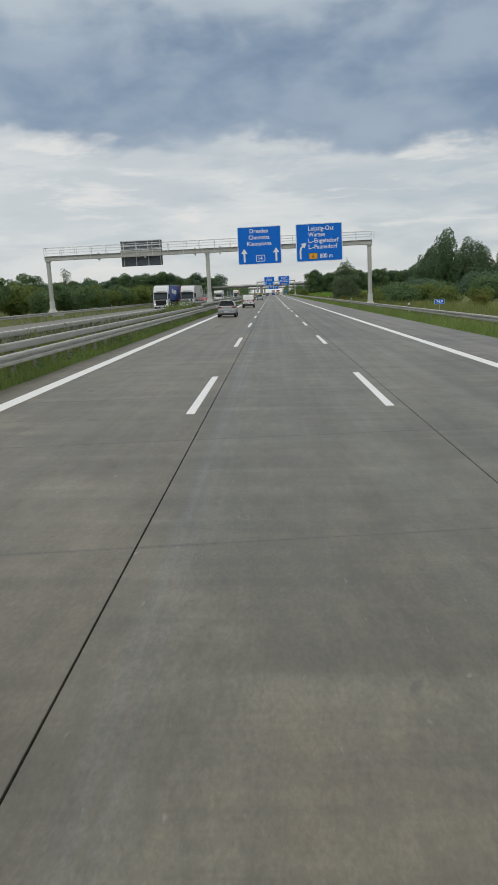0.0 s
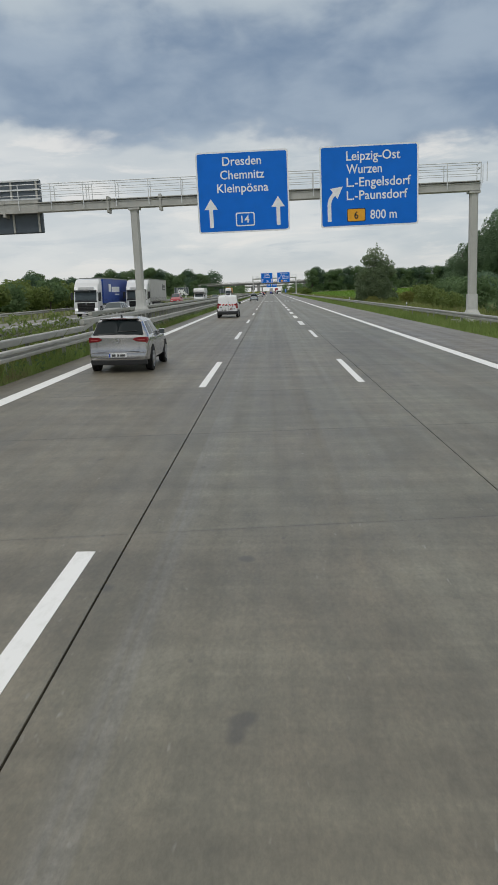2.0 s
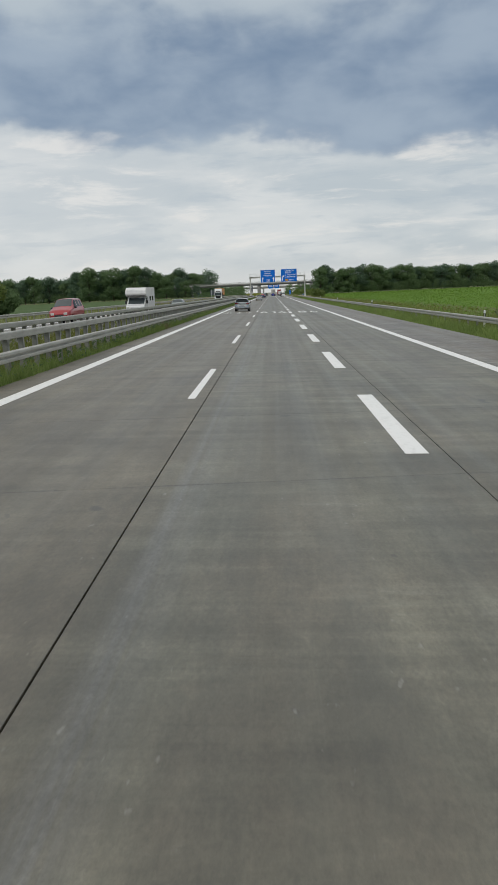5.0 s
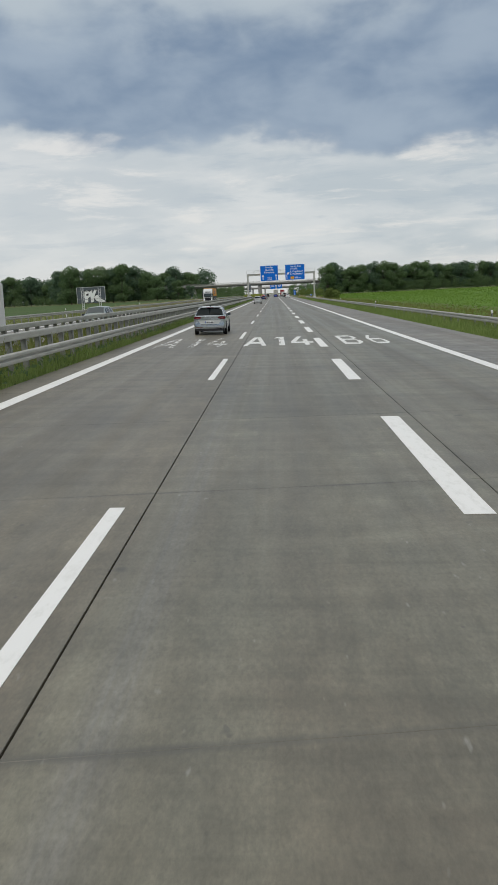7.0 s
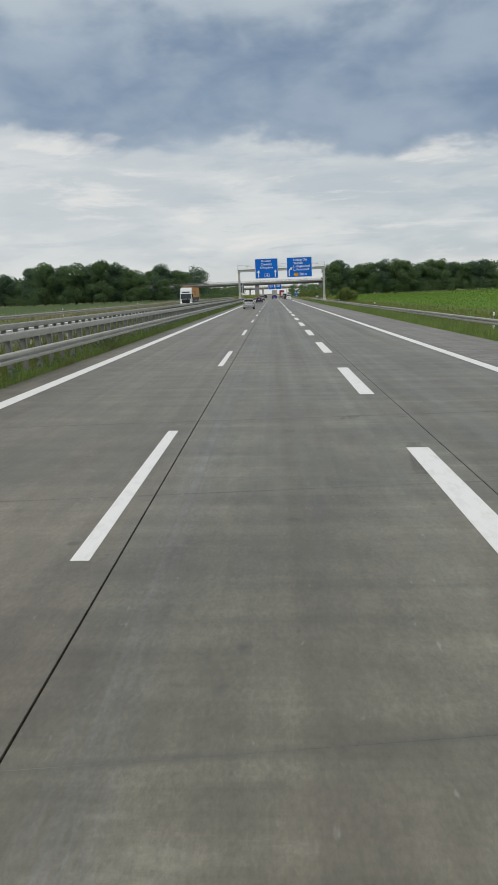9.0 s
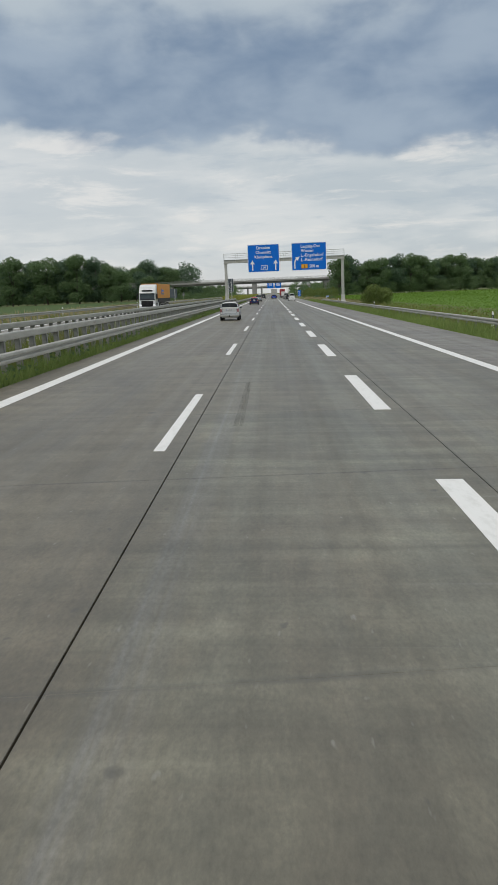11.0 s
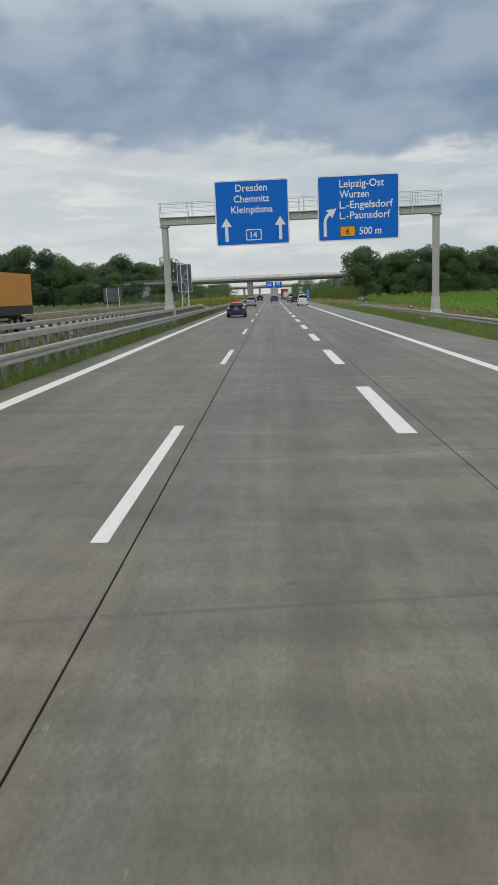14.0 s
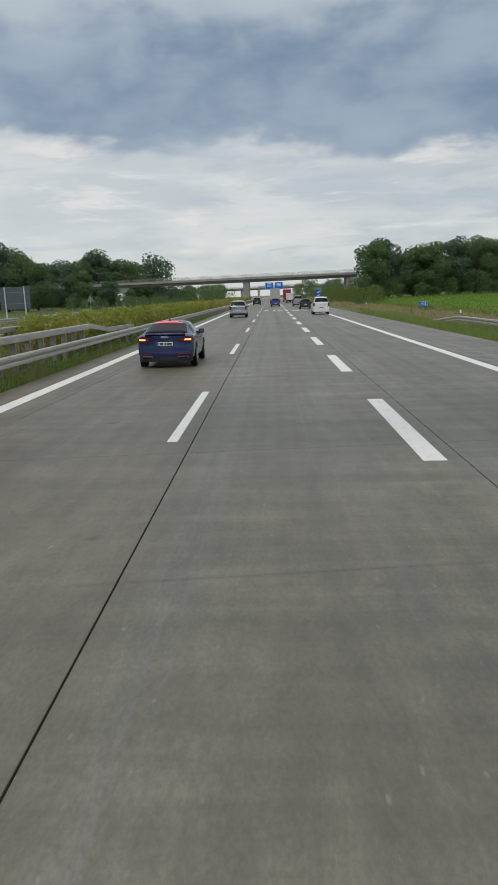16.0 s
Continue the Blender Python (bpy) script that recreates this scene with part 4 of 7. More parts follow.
class Shell:
    """Lofted car body: tables of y against height and half width."""

    def __init__(self, length, bottom, half, belt, top, roof):
        self.l, self.tabs = length, [half, belt, top, roof]
        self.bottom = bottom

    def value(self, i, y):
        tab = self.tabs[i]
        ys, vs = [a for a, b in tab], [b for a, b in tab]
        e = min(0.05, y, self.l - y)
        return float(np.mean([np.interp(y + d, ys, vs) for d in (-e, -e / 2, 0, e / 2, e)]))

    def section(self, y):
        w, belt, top, roof = [self.value(i, y) for i in range(4)]
        zb = self.bottom + 0.04 * max(0, 1 - y / 0.5) + 0.06 * max(0, 1 - (self.l - y) / 0.5)
        top = max(top, belt + 0.02)
        return [(0, top), (roof * 0.70, top - 0.012), (roof, top - min(0.06, (top - belt) * 0.3)), (w * 0.955, belt), (w * 0.99, belt - 0.07), (w, zb + 0.46 * (belt - zb)), (w * 0.975, zb + 0.13), (w * 0.80, zb), (0, zb)]

    def at(self, y, s):
        sec = self.section(y)
        k = min(abs(s), 7.999)
        i = int(k)
        f = k - i
        a, b = sec[i], sec[i + 1]
        return Vector(((a[0] + (b[0] - a[0]) * f) * (1 if s >= 0 else -1), y, a[1] + (b[1] - a[1]) * f))

    def normal(self, y, s):
        y = min(max(y, 0.012), self.l - 0.012)
        du = self.at(y + 0.01, s) - self.at(y - 0.01, s)
        dv = self.at(y, s + 0.02) - self.at(y, s - 0.02)
        return dv.cross(du).normalized() * -1

    def body(self):
        bm = bmesh.new()
        ys = [0, 0.02, 0.05, 0.09, 0.12] + [0.14 + 0.0175 * i for i in range(27)] + [0.62 + (self.l - 0.76) * i / 40 for i in range(40)] + [self.l - 0.14, self.l - 0.09, self.l - 0.05, self.l - 0.02, self.l]
        ss = [-8 + i * 0.5 for i in range(33)]
        rows = [[bm.verts.new(self.at(y, s)) for s in ss[:-1]] for y in ys]
        n = len(ss) - 1
        for a, b in zip(rows, rows[1:]):
            for i in range(n):
                bm.faces.new((a[i], a[(i + 1) % n], b[(i + 1) % n], b[i]))
        # the flat rear is a grid, so that it can be bowed
        m = n // 2
        cols = []
        for k in range(m + 1):
            p, q = rows[0][m - k], rows[0][(m + k) % n]
            cols.append([p] + [bm.verts.new(p.co.lerp(q.co, i / 14)) for i in range(1, 14)] + [q])
        for a, b in zip(cols, cols[1:]):
            for i in range(14):
                f = [a[i], a[i + 1], b[i + 1], b[i]]
                f = [x for j, x in enumerate(f) if x not in f[:j]]
                if len(f) > 2:
                    bm.faces.new(f)
        bm.faces.new(rows[-1][::-1])
        bmesh.ops.remove_doubles(bm, verts=bm.verts[:], dist=0.0005)
        return bm

    def patch(self, quad, off, nu=10, nv=8):
        """Skin over the body between four corners (y, s), lifted by off, with a rim down to the body."""
        (y0, s0), (y1, s1), (y2, s2), (y3, s3) = quad
        bm = bmesh.new()
        grid = []
        for i in range(nu + 1):
            u = i / nu
            row = []
            for j in range(nv + 1):
                v = j / nv
                y = (1 - u) * (1 - v) * y0 + u * (1 - v) * y1 + u * v * y2 + (1 - u) * v * y3
                s = (1 - u) * (1 - v) * s0 + u * (1 - v) * s1 + u * v * s2 + (1 - u) * v * s3
                p, n = self.at(y, s), self.normal(y, s)
                c = Vector((0, self.l * 0.5, self.bottom + 0.5))
                if n.dot(p - c) < 0:
                    n = -n
                edge = i in (0, nu) or j in (0, nv)
                row.append(bm.verts.new(p + n * (off * (0.5 if edge else 1.0))))
            grid.append(row)
        for a, b in zip(grid, grid[1:]):
            for j in range(nv):
                bm.faces.new((a[j], a[j + 1], b[j + 1], b[j]))
        return bm


def plate_part(v, z, w=0.52, h=0.11, y=-0.02, name="number_plate", x=0.0):
    p = part(name, soft_box(x - w / 2, x + w / 2, y - 0.008, y + 0.01, z, z + h, 0.006, 1), PLATE, v, "white number plate with dark bars")
    part("blue_strip", boxes((x - w / 2 + 0.004, x - w / 2 + 0.05, y - 0.011, y, z + 0.006, z + h - 0.006)), PLATE_BLUE, p)
    for a, b in ((-0.17, -0.06), (-0.01, 0.05), (0.07, 0.22)):
        part("bar", boxes((x + a, x + b, y - 0.011, y, z + 0.025, z + h - 0.025)), PLATE_BAR, p)


def bow_rear(v, bow, lip):
    """Curve the rear end in plan and push the bumper out."""
    for ob in v.children_recursive:
        if ob.type != "MESH" or ob.name.split(".")[0] in ("wheel", "rim"):
            continue
        xs = [q.co.x for q in ob.data.vertices]
        if len(xs) < 500 and max(xs) - min(xs) > 0.3 and min(q.co.y for q in ob.data.vertices) < 0.4:
            bm = bmesh.new()
            bm.from_mesh(ob.data)
            for k in range(-6, 7):
                bmesh.ops.bisect_plane(bm, geom=bm.verts[:] + bm.edges[:] + bm.faces[:], plane_co=(k * 0.13, 0, 0), plane_no=(1, 0, 0))
            for z in (0.25, 0.30, 0.36, 0.43, 0.50, 0.56, 0.61):
                bmesh.ops.bisect_plane(bm, geom=bm.verts[:] + bm.edges[:] + bm.faces[:], plane_co=(0, 0, z), plane_no=(0, 0, 1))
            bm.to_mesh(ob.data)
            bm.free()
        for q in ob.data.vertices:
            y = q.co.y
            if y < 0.5:
                f = 1 - max(y, 0) / 0.5
                q.co.y = y + f * (bow * min(1.0, abs(q.co.x) / 0.9) ** 2 - lip * math.exp(-((q.co.z - 0.43) / 0.13) ** 2))


def make_car(name, at, label, category, shell, paint, wheels, side_windows, rear_window, screen, extras, spokes=5, glass=GLASS, tyre_r=0.32, track=None, turned=0, bow=0.11, lip=0.05, lift=0.026):
    v = thing(name, pose(at[0], at[1], zr(at[0]) + 0.004, 0, math.degrees(math.atan(FALL)), turned) @ Matrix.Diagonal((1, 1, 1.07, 1)), label, category)
    part("body", shell.body(), paint, v, smooth=True)
    if rear_window:
        part("rear_window", shell.patch(rear_window, lift, 14, 12), glass, v, smooth=True)
    if screen:
        part("windscreen", shell.patch(screen, 0.008), GLASS_CLEAR, v, smooth=True)
    for sx in (1, -1):
        for (y0, y1, y2, y3) in side_windows:
            part("side_window", shell.patch([(y0, sx * 2.92), (y1, sx * 2.92), (y2, sx * 2.14), (y3, sx * 2.14)], 0.007), glass, v, smooth=True)
        for y in wheels:
            w = shell.value(0, y)
            bm = bmesh.new()
            prism(bm, [((tyre_r + 0.055) * math.cos(2 * math.pi * i / 24) + y, tyre_r + 0.02 + (tyre_r + 0.055) * math.sin(2 * math.pi * i / 24)) for i in range(24)], "x", sx * (w - 0.10), sx * (w + 0.004))
            part("wheel_arch", bm, WELL, v)
    add_wheels(v, track or shell.value(0, 1.0) - 0.10, wheels, tyre_r, 0.215, spokes)
    extras(v, shell)
    bow_rear(v, bow, lip)
    return v


def mirrors(v, sh, y, z, material, size=1.0):
    for sx in (1, -1):
        w = sh.value(0, y)
        m = part("wing_mirror", soft_box(min(sx * (w * 0.93), sx * (w * 0.93 + 0.19 * size)), max(sx * (w * 0.93), sx * (w * 0.93 + 0.19 * size)), y - 0.05, y + 0.12, z, z + 0.15 * size, 0.04), material, v)
        part("mirror_glass", boxes((min(sx * (w * 0.97), sx * (w * 0.92 + 0.19 * size)), max(sx * (w * 0.97), sx * (w * 0.92 + 0.19 * size)), y - 0.058, y - 0.045, z + 0.02, z + 0.13 * size)), GLASS_CLEAR, m)
        part("mirror_arm", boxes((min(sx * (w - 0.14), sx * (w)), max(sx * (w - 0.14), sx * (w)), y, y + 0.06, z + 0.01, z + 0.06)), TRIM, m)


def lamps(v, sh, z0, z1, inner, material, depth=0.30, lit=None, boot=None):
    """Slanted tail lamps that wrap round the corners."""
    for sx in (1, -1):
        w = sh.value(0, 0.12)
        h = z1 - z0
        bm = bmesh.new()
        prism(bm, [(sx * x, z) for x, z in ((w * 0.975, z0 + 0.01), (w * 0.975, z1 - 0.012), (w * 0.93, z1), (inner + 0.10, z1 - 0.012), (inner, z1 - h * 0.42), (inner + 0.03, z1 - h * 0.62), (inner + 0.15, z0 + 0.012), (w * 0.93, z0))], "y", -0.014, 0.06)
        bmesh.ops.bevel(bm, geom=bm.edges[:], offset=0.006, segments=2, affect="EDGES")
        l = part("tail_lamp", bm, material, v, "red tail lamp")
        part("lamp_side", sh.patch([(0.03, sx * 2.98), (depth, sx * 3.15), (depth * 0.75, sx * 4.05), (0.03, sx * 4.3)], 0.012, 8, 6), material, l, smooth=True)
        part("pale_strip", boxes((min(sx * (inner + 0.14), sx * w * 0.90), max(sx * (inner + 0.14), sx * w * 0.90), -0.017, 0.02, z0 + h * 0.36, z0 + h * 0.46)), PINK_LAMP, l)
        if lit:
            c, d = sx * (w * 0.70), sx * w * 0.95
            part("lit_segment", soft_box(min(c, d), max(c, d), -0.020, 0.02, z0 + 0.035, z1 - 0.035, 0.01, 1), lit, l)


def bumper(v, sh, z0, z1, material=TRIM, wide=0.93):
    w = sh.value(0, 0.2) * wide
    return part("bumper", soft_box(-w, w, -0.012, 0.22, z0, z1, 0.03), material, v)


def seams(v, sh, ys, z0=0.30, z1=None):
    for sx in (1, -1):
        for y in ys:
            part("door_seam", sh.patch([(y - 0.006, sx * 6.2), (y + 0.006, sx * 6.2), (y + 0.006, sx * 3.0), (y - 0.006, sx * 3.0)], 0.0025, 1, 10), WELL, v)


def handles(v, sh, ys, material):
    for sx in (1, -1):
        for y in ys:
            p = sh.at(y, sx * 4.15)
            part("door_handle", soft_box(min(p.x - sx * 0.02, p.x + sx * 0.025), max(p.x - sx * 0.02, p.x + sx * 0.025), y - 0.09, y + 0.09, p.z - 0.015, p.z + 0.015, 0.008, 1), material, v)


def badge(v, z, y=-0.006, r=0.055, material=CHROME):
    bm = bmesh.new()
    for k in range(20):
        a, b = 2 * math.pi * k / 20, 2 * math.pi * (k + 1) / 20
        prism(bm, [(0.7 * r * math.cos(a), z + 0.7 * r * math.sin(a)), (r * math.cos(a), z + r * math.sin(a)), (r * math.cos(b), z + r * math.sin(b)), (0.7 * r * math.cos(b), z + 0.7 * r * math.sin(b))], "y", y - 0.012, y + 0.01)
    part("badge", bm, material, v, "plain round badge")


def hatch_seam(v, w, z0, z1, y=-0.003):
    part("hatch_seam", boxes((-w, w, y, y + 0.02, z0, z0 + 0.012), (-w, -w + 0.012, y, y + 0.02, z0, z1), (w - 0.012, w, y, y + 0.02, z0, z1)), WELL, v)


def shark_fin(v, y, z):
    bm = bmesh.new()
    prism(bm, [(y - 0.08, z - 0.02), (y + 0.10, z - 0.02), (y - 0.05, z + 0.07), (y - 0.08, z + 0.07)], "x", -0.02, 0.02)
    part("aerial_fin", bm, TRIM, v)


def roof_rails(v, sh, y0, y1, material):
    for sx in (1, -1):
        pts = [sh.at(y0 + (y1 - y0) * i / 8, sx * 1.75) + Vector((0, 0, 0.045 if 0 < i < 8 else -0.01)) for i in range(9)]
        part("roof_rail", tubes(*[(p, q, 0.022) for p, q in zip(pts, pts[1:])]), material, v)


def roof_spoiler(v, y, z, w, material):
    part("roof_spoiler", soft_box(-w, w, y - 0.13, y + 0.16, z - 0.035, z, 0.015, 1), material, v)
    part("brake_lamp", boxes((-0.22, 0.22, y - 0.135, y - 0.12, z - 0.028, z - 0.008)), DARK_LAMP, v)


def wiper(v, sh, y):
    p, q = sh.at(y, 0.0), sh.at(y + 0.02, 1.2)
    part("rear_wiper", tubes((p + Vector((0, -0.02, 0.03)), q + Vector((0, -0.02, 0.04)), 0.012)), TRIM, v)


W_CAR = [(0, 0.80), (0.05, 0.85), (0.20, 0.885), (1.0, 0.90), (3.4, 0.90), (3.9, 0.86), (4.15, 0.74), (4.3, 0.62)]


def silver_hatch():
    sh = Shell(4.26, 0.20, W_CAR, [(0, 0.93), (0.3, 0.97), (3.0, 0.93), (3.9, 0.78), (4.26, 0.62)],
               [(0, 0.95), (0.06, 1.0), (0.12, 1.05), (0.48, 1.40), (0.62, 1.455), (1.5, 1.475), (2.2, 1.44), (3.05, 1.0), (3.9, 0.82), (4.26, 0.64)],
               [(0, 0.75), (0.12, 0.74), (0.5, 0.64), (1.5, 0.63), (2.3, 0.61), (3.1, 0.70), (4.26, 0.5)])

    def extras(v, s):
        lamps(v, s, 0.82, 0.96, 0.44, RED_LAMP, 0.26)
        hatch_seam(v, 0.62, 0.56, 0.82)
        part("bumper_shelf", soft_box(-0.80, 0.80, -0.03, 0.05, 0.535, 0.555, 0.008, 1), SILVER, v)
        bumper(v, s, 0.21, 0.35)
        plate_part(v, 0.42)
        badge(v, 0.86)
        seams(v, s, (1.35, 2.35)), handles(v, s, (1.55, 2.5), SILVER)
        mirrors(v, s, 2.45, 0.92, SILVER), shark_fin(v, 0.85, 1.465), roof_spoiler(v, 0.52, 1.455, 0.56, SILVER), wiper(v, s, 0.14)
        part("exhaust_trim", boxes((-0.62, 0.62, -0.034, -0.02, 0.385, 0.40)), SATIN, v)
    return make_car("hatchback", (-4.42, 67.5), "silver five-door hatchback with red tail lamps in the fast lane", "car", sh, SILVER, (0.82, 3.45),
                    [(0.62, 1.30, 1.28, 0.80), (1.38, 2.30, 2.22, 1.38), (2.38, 3.02, 2.45, 2.30)], [(0.095, -2.0), (0.095, 2.0), (0.48, 1.93), (0.48, -1.93)], [(2.28, -1.9), (2.28, 1.9), (3.0, 2.0), (3.0, -2.0)], extras, glass=GLASS)


def white_van():
    w = [(0, 0.84), (0.05, 0.89), (0.2, 0.92), (1.0, 0.925), (3.4, 0.92), (4.0, 0.86), (4.4, 0.66)]
    sh = Shell(4.4, 0.24, w, [(0, 1.12), (0.3, 1.15), (2.6, 1.12), (3.2, 1.05), (4.0, 0.95), (4.4, 0.70)],
               [(0, 1.14), (0.03, 1.2), (0.07, 1.35), (0.15, 1.66), (0.26, 1.78), (0.5, 1.815), (1.5, 1.83), (2.4, 1.78), (2.7, 1.70), (3.4, 1.12), (4.0, 0.98), (4.4, 0.72)],
               [(0, 0.80), (0.1, 0.80), (0.25, 0.765), (2.5, 0.76), (3.4, 0.74), (4.4, 0.5)])
    split = 0.09

    def extras(v, s):
        for sx in (1, -1):
            bm = bmesh.new()
            prism(bm, [(sx * x, z) for x, z in ((0.85, 0.75), (0.868, 0.82), (0.862, 1.18), (0.79, 1.20), (0.77, 1.13), (0.62, 1.11), (0.74, 0.98), (0.745, 0.76))], "y", -0.016, 0.05)
            bmesh.ops.bevel(bm, geom=bm.edges[:], offset=0.010, segments=2, affect="EDGES")
            l = part("tail_lamp", bm, RED_LAMP, v, "tall red tail lamp")
            part("pale_segment", soft_box(min(sx * 0.765, sx * 0.875), max(sx * 0.765, sx * 0.875), -0.022, 0.02, 0.88, 1.04, 0.012, 1), PINK_LAMP, l)
            part("lamp_side", s.patch([(0.03, sx * 2.9), (0.12, sx * 2.95), (0.12, sx * 4.75), (0.03, sx * 4.85)], 0.010, 4, 8), RED_LAMP, l, smooth=True)
            part("bumper_side", s.patch([(0.02, sx * 4.98), (0.42, sx * 5.1), (0.46, sx * 6.9), (0.02, sx * 6.9)], 0.022, 6, 8), TRIM, v, smooth=True)
        part("bumper", soft_box(-0.865, 0.865, -0.05, 0.12, 0.27, 0.54, 0.07, 3), TRIM, v)
        part("door_split", boxes((split - 0.005, split + 0.005, -0.004, 0.02, 0.55, 1.14)), WELL, v)
        part("door_split", s.patch([(0.01, split * 1.7), (0.01, split * 1.7 + 0.02), (0.17, split * 1.75 + 0.02), (0.17, split * 1.75)], 0.004, 8, 1), WELL, v)
        for a, b in ((-1.95, split * 1.7 - 0.12), (split * 1.7 + 0.14, 1.95)):
            part("door_panel", s.patch([(0.018, a), (0.018, b), (0.15, b * 0.92 if b > 1 else b), (0.15, a * 0.92 if a < -1 else a)], 0.007, 14, 12), WHITE_CAR, v, "raised blank window panel", smooth=True)
        p = part("plate_niche", soft_box(-0.66, -0.02, -0.006, 0.01, 0.56, 0.73, 0.004, 1), WHITE_CAR, v)
        plate_part(v, 0.565, y=-0.022, x=-0.34)
        part("door_handle", soft_box(-0.24, 0.02, -0.045, 0.0, 0.985, 1.025, 0.012, 1), TRIM, v)
        for x in (-0.53, -0.24):
            part("plate_lamp", soft_box(x, x + 0.11, -0.03, 0.0, 0.70, 0.73, 0.008, 1), TRIM, v)
        flat_shape("sticker", [[(-0.64, 0.78), (-0.50, 0.78), (-0.50, 0.90), (-0.64, 0.90)]], -0.006, 0.006, SIGN_BACK_LIGHT, v)
        part("third_brake_lamp", s.patch([(0.22, -0.40), (0.22, 0.12), (0.245, 0.12), (0.245, -0.40)], 0.010, 3, 8), DARK_LAMP, v)
        part("tow_ball", soft_box(-0.07, 0.07, -0.16, -0.02, 0.24, 0.34, 0.03), CHROME, v)
        for x0, x1 in ((-0.76, split - 0.03), (split + 0.03, 0.76)):
            band = part("reflective_band", boxes((x0, x1, -0.007, 0.01, 0.965, 1.115)), SIGN_WHITE, v, "red and white hazard band")
            n = 3
            d = (x1 - x0) / n
            for k in range(n):
                a = x0 + k * d
                flat_shape("stripe", [[(a + 0.10, 1.113), (a + d * 0.86, 1.113), (a + d * 0.5, 0.967), (a + 0.005, 0.967)] if x0 < 0 else [(a, 1.113), (a + d * 0.5, 1.113), (a + d - 0.01, 0.967), (a + d * 0.38, 0.967)]], -0.010, 0.006, HAZARD_RED, band)
        flat_shape("company_logo", [[(0.15, 0.60), (0.20, 0.60), (0.25, 0.66), (0.30, 0.66), (0.30, 0.60), (0.355, 0.60), (0.355, 0.82), (0.30, 0.82)]], -0.008, 0.006, LOGO_RED, v, "dark red slanted shape on the door")
        flat_shape("badge", [[(0.40, 0.89), (0.46, 0.88), (0.44, 0.92), (0.47, 0.95), (0.41, 0.95)]], -0.010, 0.008, TRIM, v)
        flat_shape("company_lettering", [[(0.38, 0.68), (0.41, 0.68), (0.41, 0.81), (0.38, 0.81)], [(0.44, 0.68), (0.47, 0.68), (0.47, 0.81), (0.44, 0.81)], [(0.50, 0.68), (0.56, 0.68), (0.56, 0.70), (0.50, 0.70)], [(0.60, 0.68), (0.625, 0.68), (0.625, 0.81), (0.60, 0.81)], [(0.38, 0.625), (0.70, 0.625), (0.70, 0.638), (0.38, 0.638)]], -0.008, 0.006, SIGN_BLACK, v)
        part("company_logo", s.patch([(1.0, 2.75), (1.2, 2.75), (1.35, 2.2), (1.2, 2.2)], 0.012, 4, 4), LOGO_RED, v)
        part("company_lettering", s.patch([(1.38, 2.7), (1.85, 2.7), (1.85, 2.4), (1.38, 2.4)], 0.012, 4, 4), SIGN_BLACK, v)
        seams(v, s, (1.0, 2.05, 3.05))
        handles(v, s, (1.95, 2.2), TRIM)
        for sx in (1, -1):
            p = s.at(0.9, sx * 5.0)
            part("slide_rail", s.patch([(0.55, sx * 3.55), (1.05, sx * 3.55), (1.05, sx * 3.35), (0.55, sx * 3.35)], 0.006, 4, 2), TRIM, v)
            part("rub_strip", s.patch([(1.6, sx * 6.0), (2.6, sx * 6.0), (2.6, sx * 5.4), (1.6, sx * 5.4)], 0.012, 6, 4), TRIM, v)
        mirrors(v, s, 2.7, 1.06, TRIM, 1.1)
    return make_car("delivery_van", (-3.72, 111.6), "white delivery van with hazard band on windowless rear doors", "van", sh, WHITE_CAR, (0.75, 3.5),
                    [(2.12, 3.2, 2.55, 2.12)], None, [(2.55, -1.9), (2.55, 1.9), (3.36, 2.0), (3.36, -2.0)], extras, spokes=9, bow=0.07, lip=0.03)


ESTATE_TOP = [(0, 0.97), (0.06, 1.02), (0.12, 1.06), (0.44, 1.38), (0.60, 1.45), (1.5, 1.49), (2.4, 1.46), (2.75, 1.40), (3.55, 1.0), (4.5, 0.82), (4.77, 0.64)]
W_ESTATE = [(0, 0.82), (0.05, 0.87), (0.22, 0.905), (1.0, 0.915), (3.7, 0.915), (4.3, 0.87), (4.6, 0.76), (4.77, 0.62)]
ESTATE_BELT = [(0, 0.95), (0.3, 0.99), (3.4, 0.94), (4.4, 0.78), (4.77, 0.62)]
ESTATE_ROOF = [(0, 0.78), (0.12, 0.77), (0.5, 0.66), (1.5, 0.65), (2.7, 0.62), (3.6, 0.72), (4.77, 0.5)]
REAR_GLASS = [(0.085, -2.0), (0.085, 2.0), (0.44, 1.95), (0.44, -1.95)]


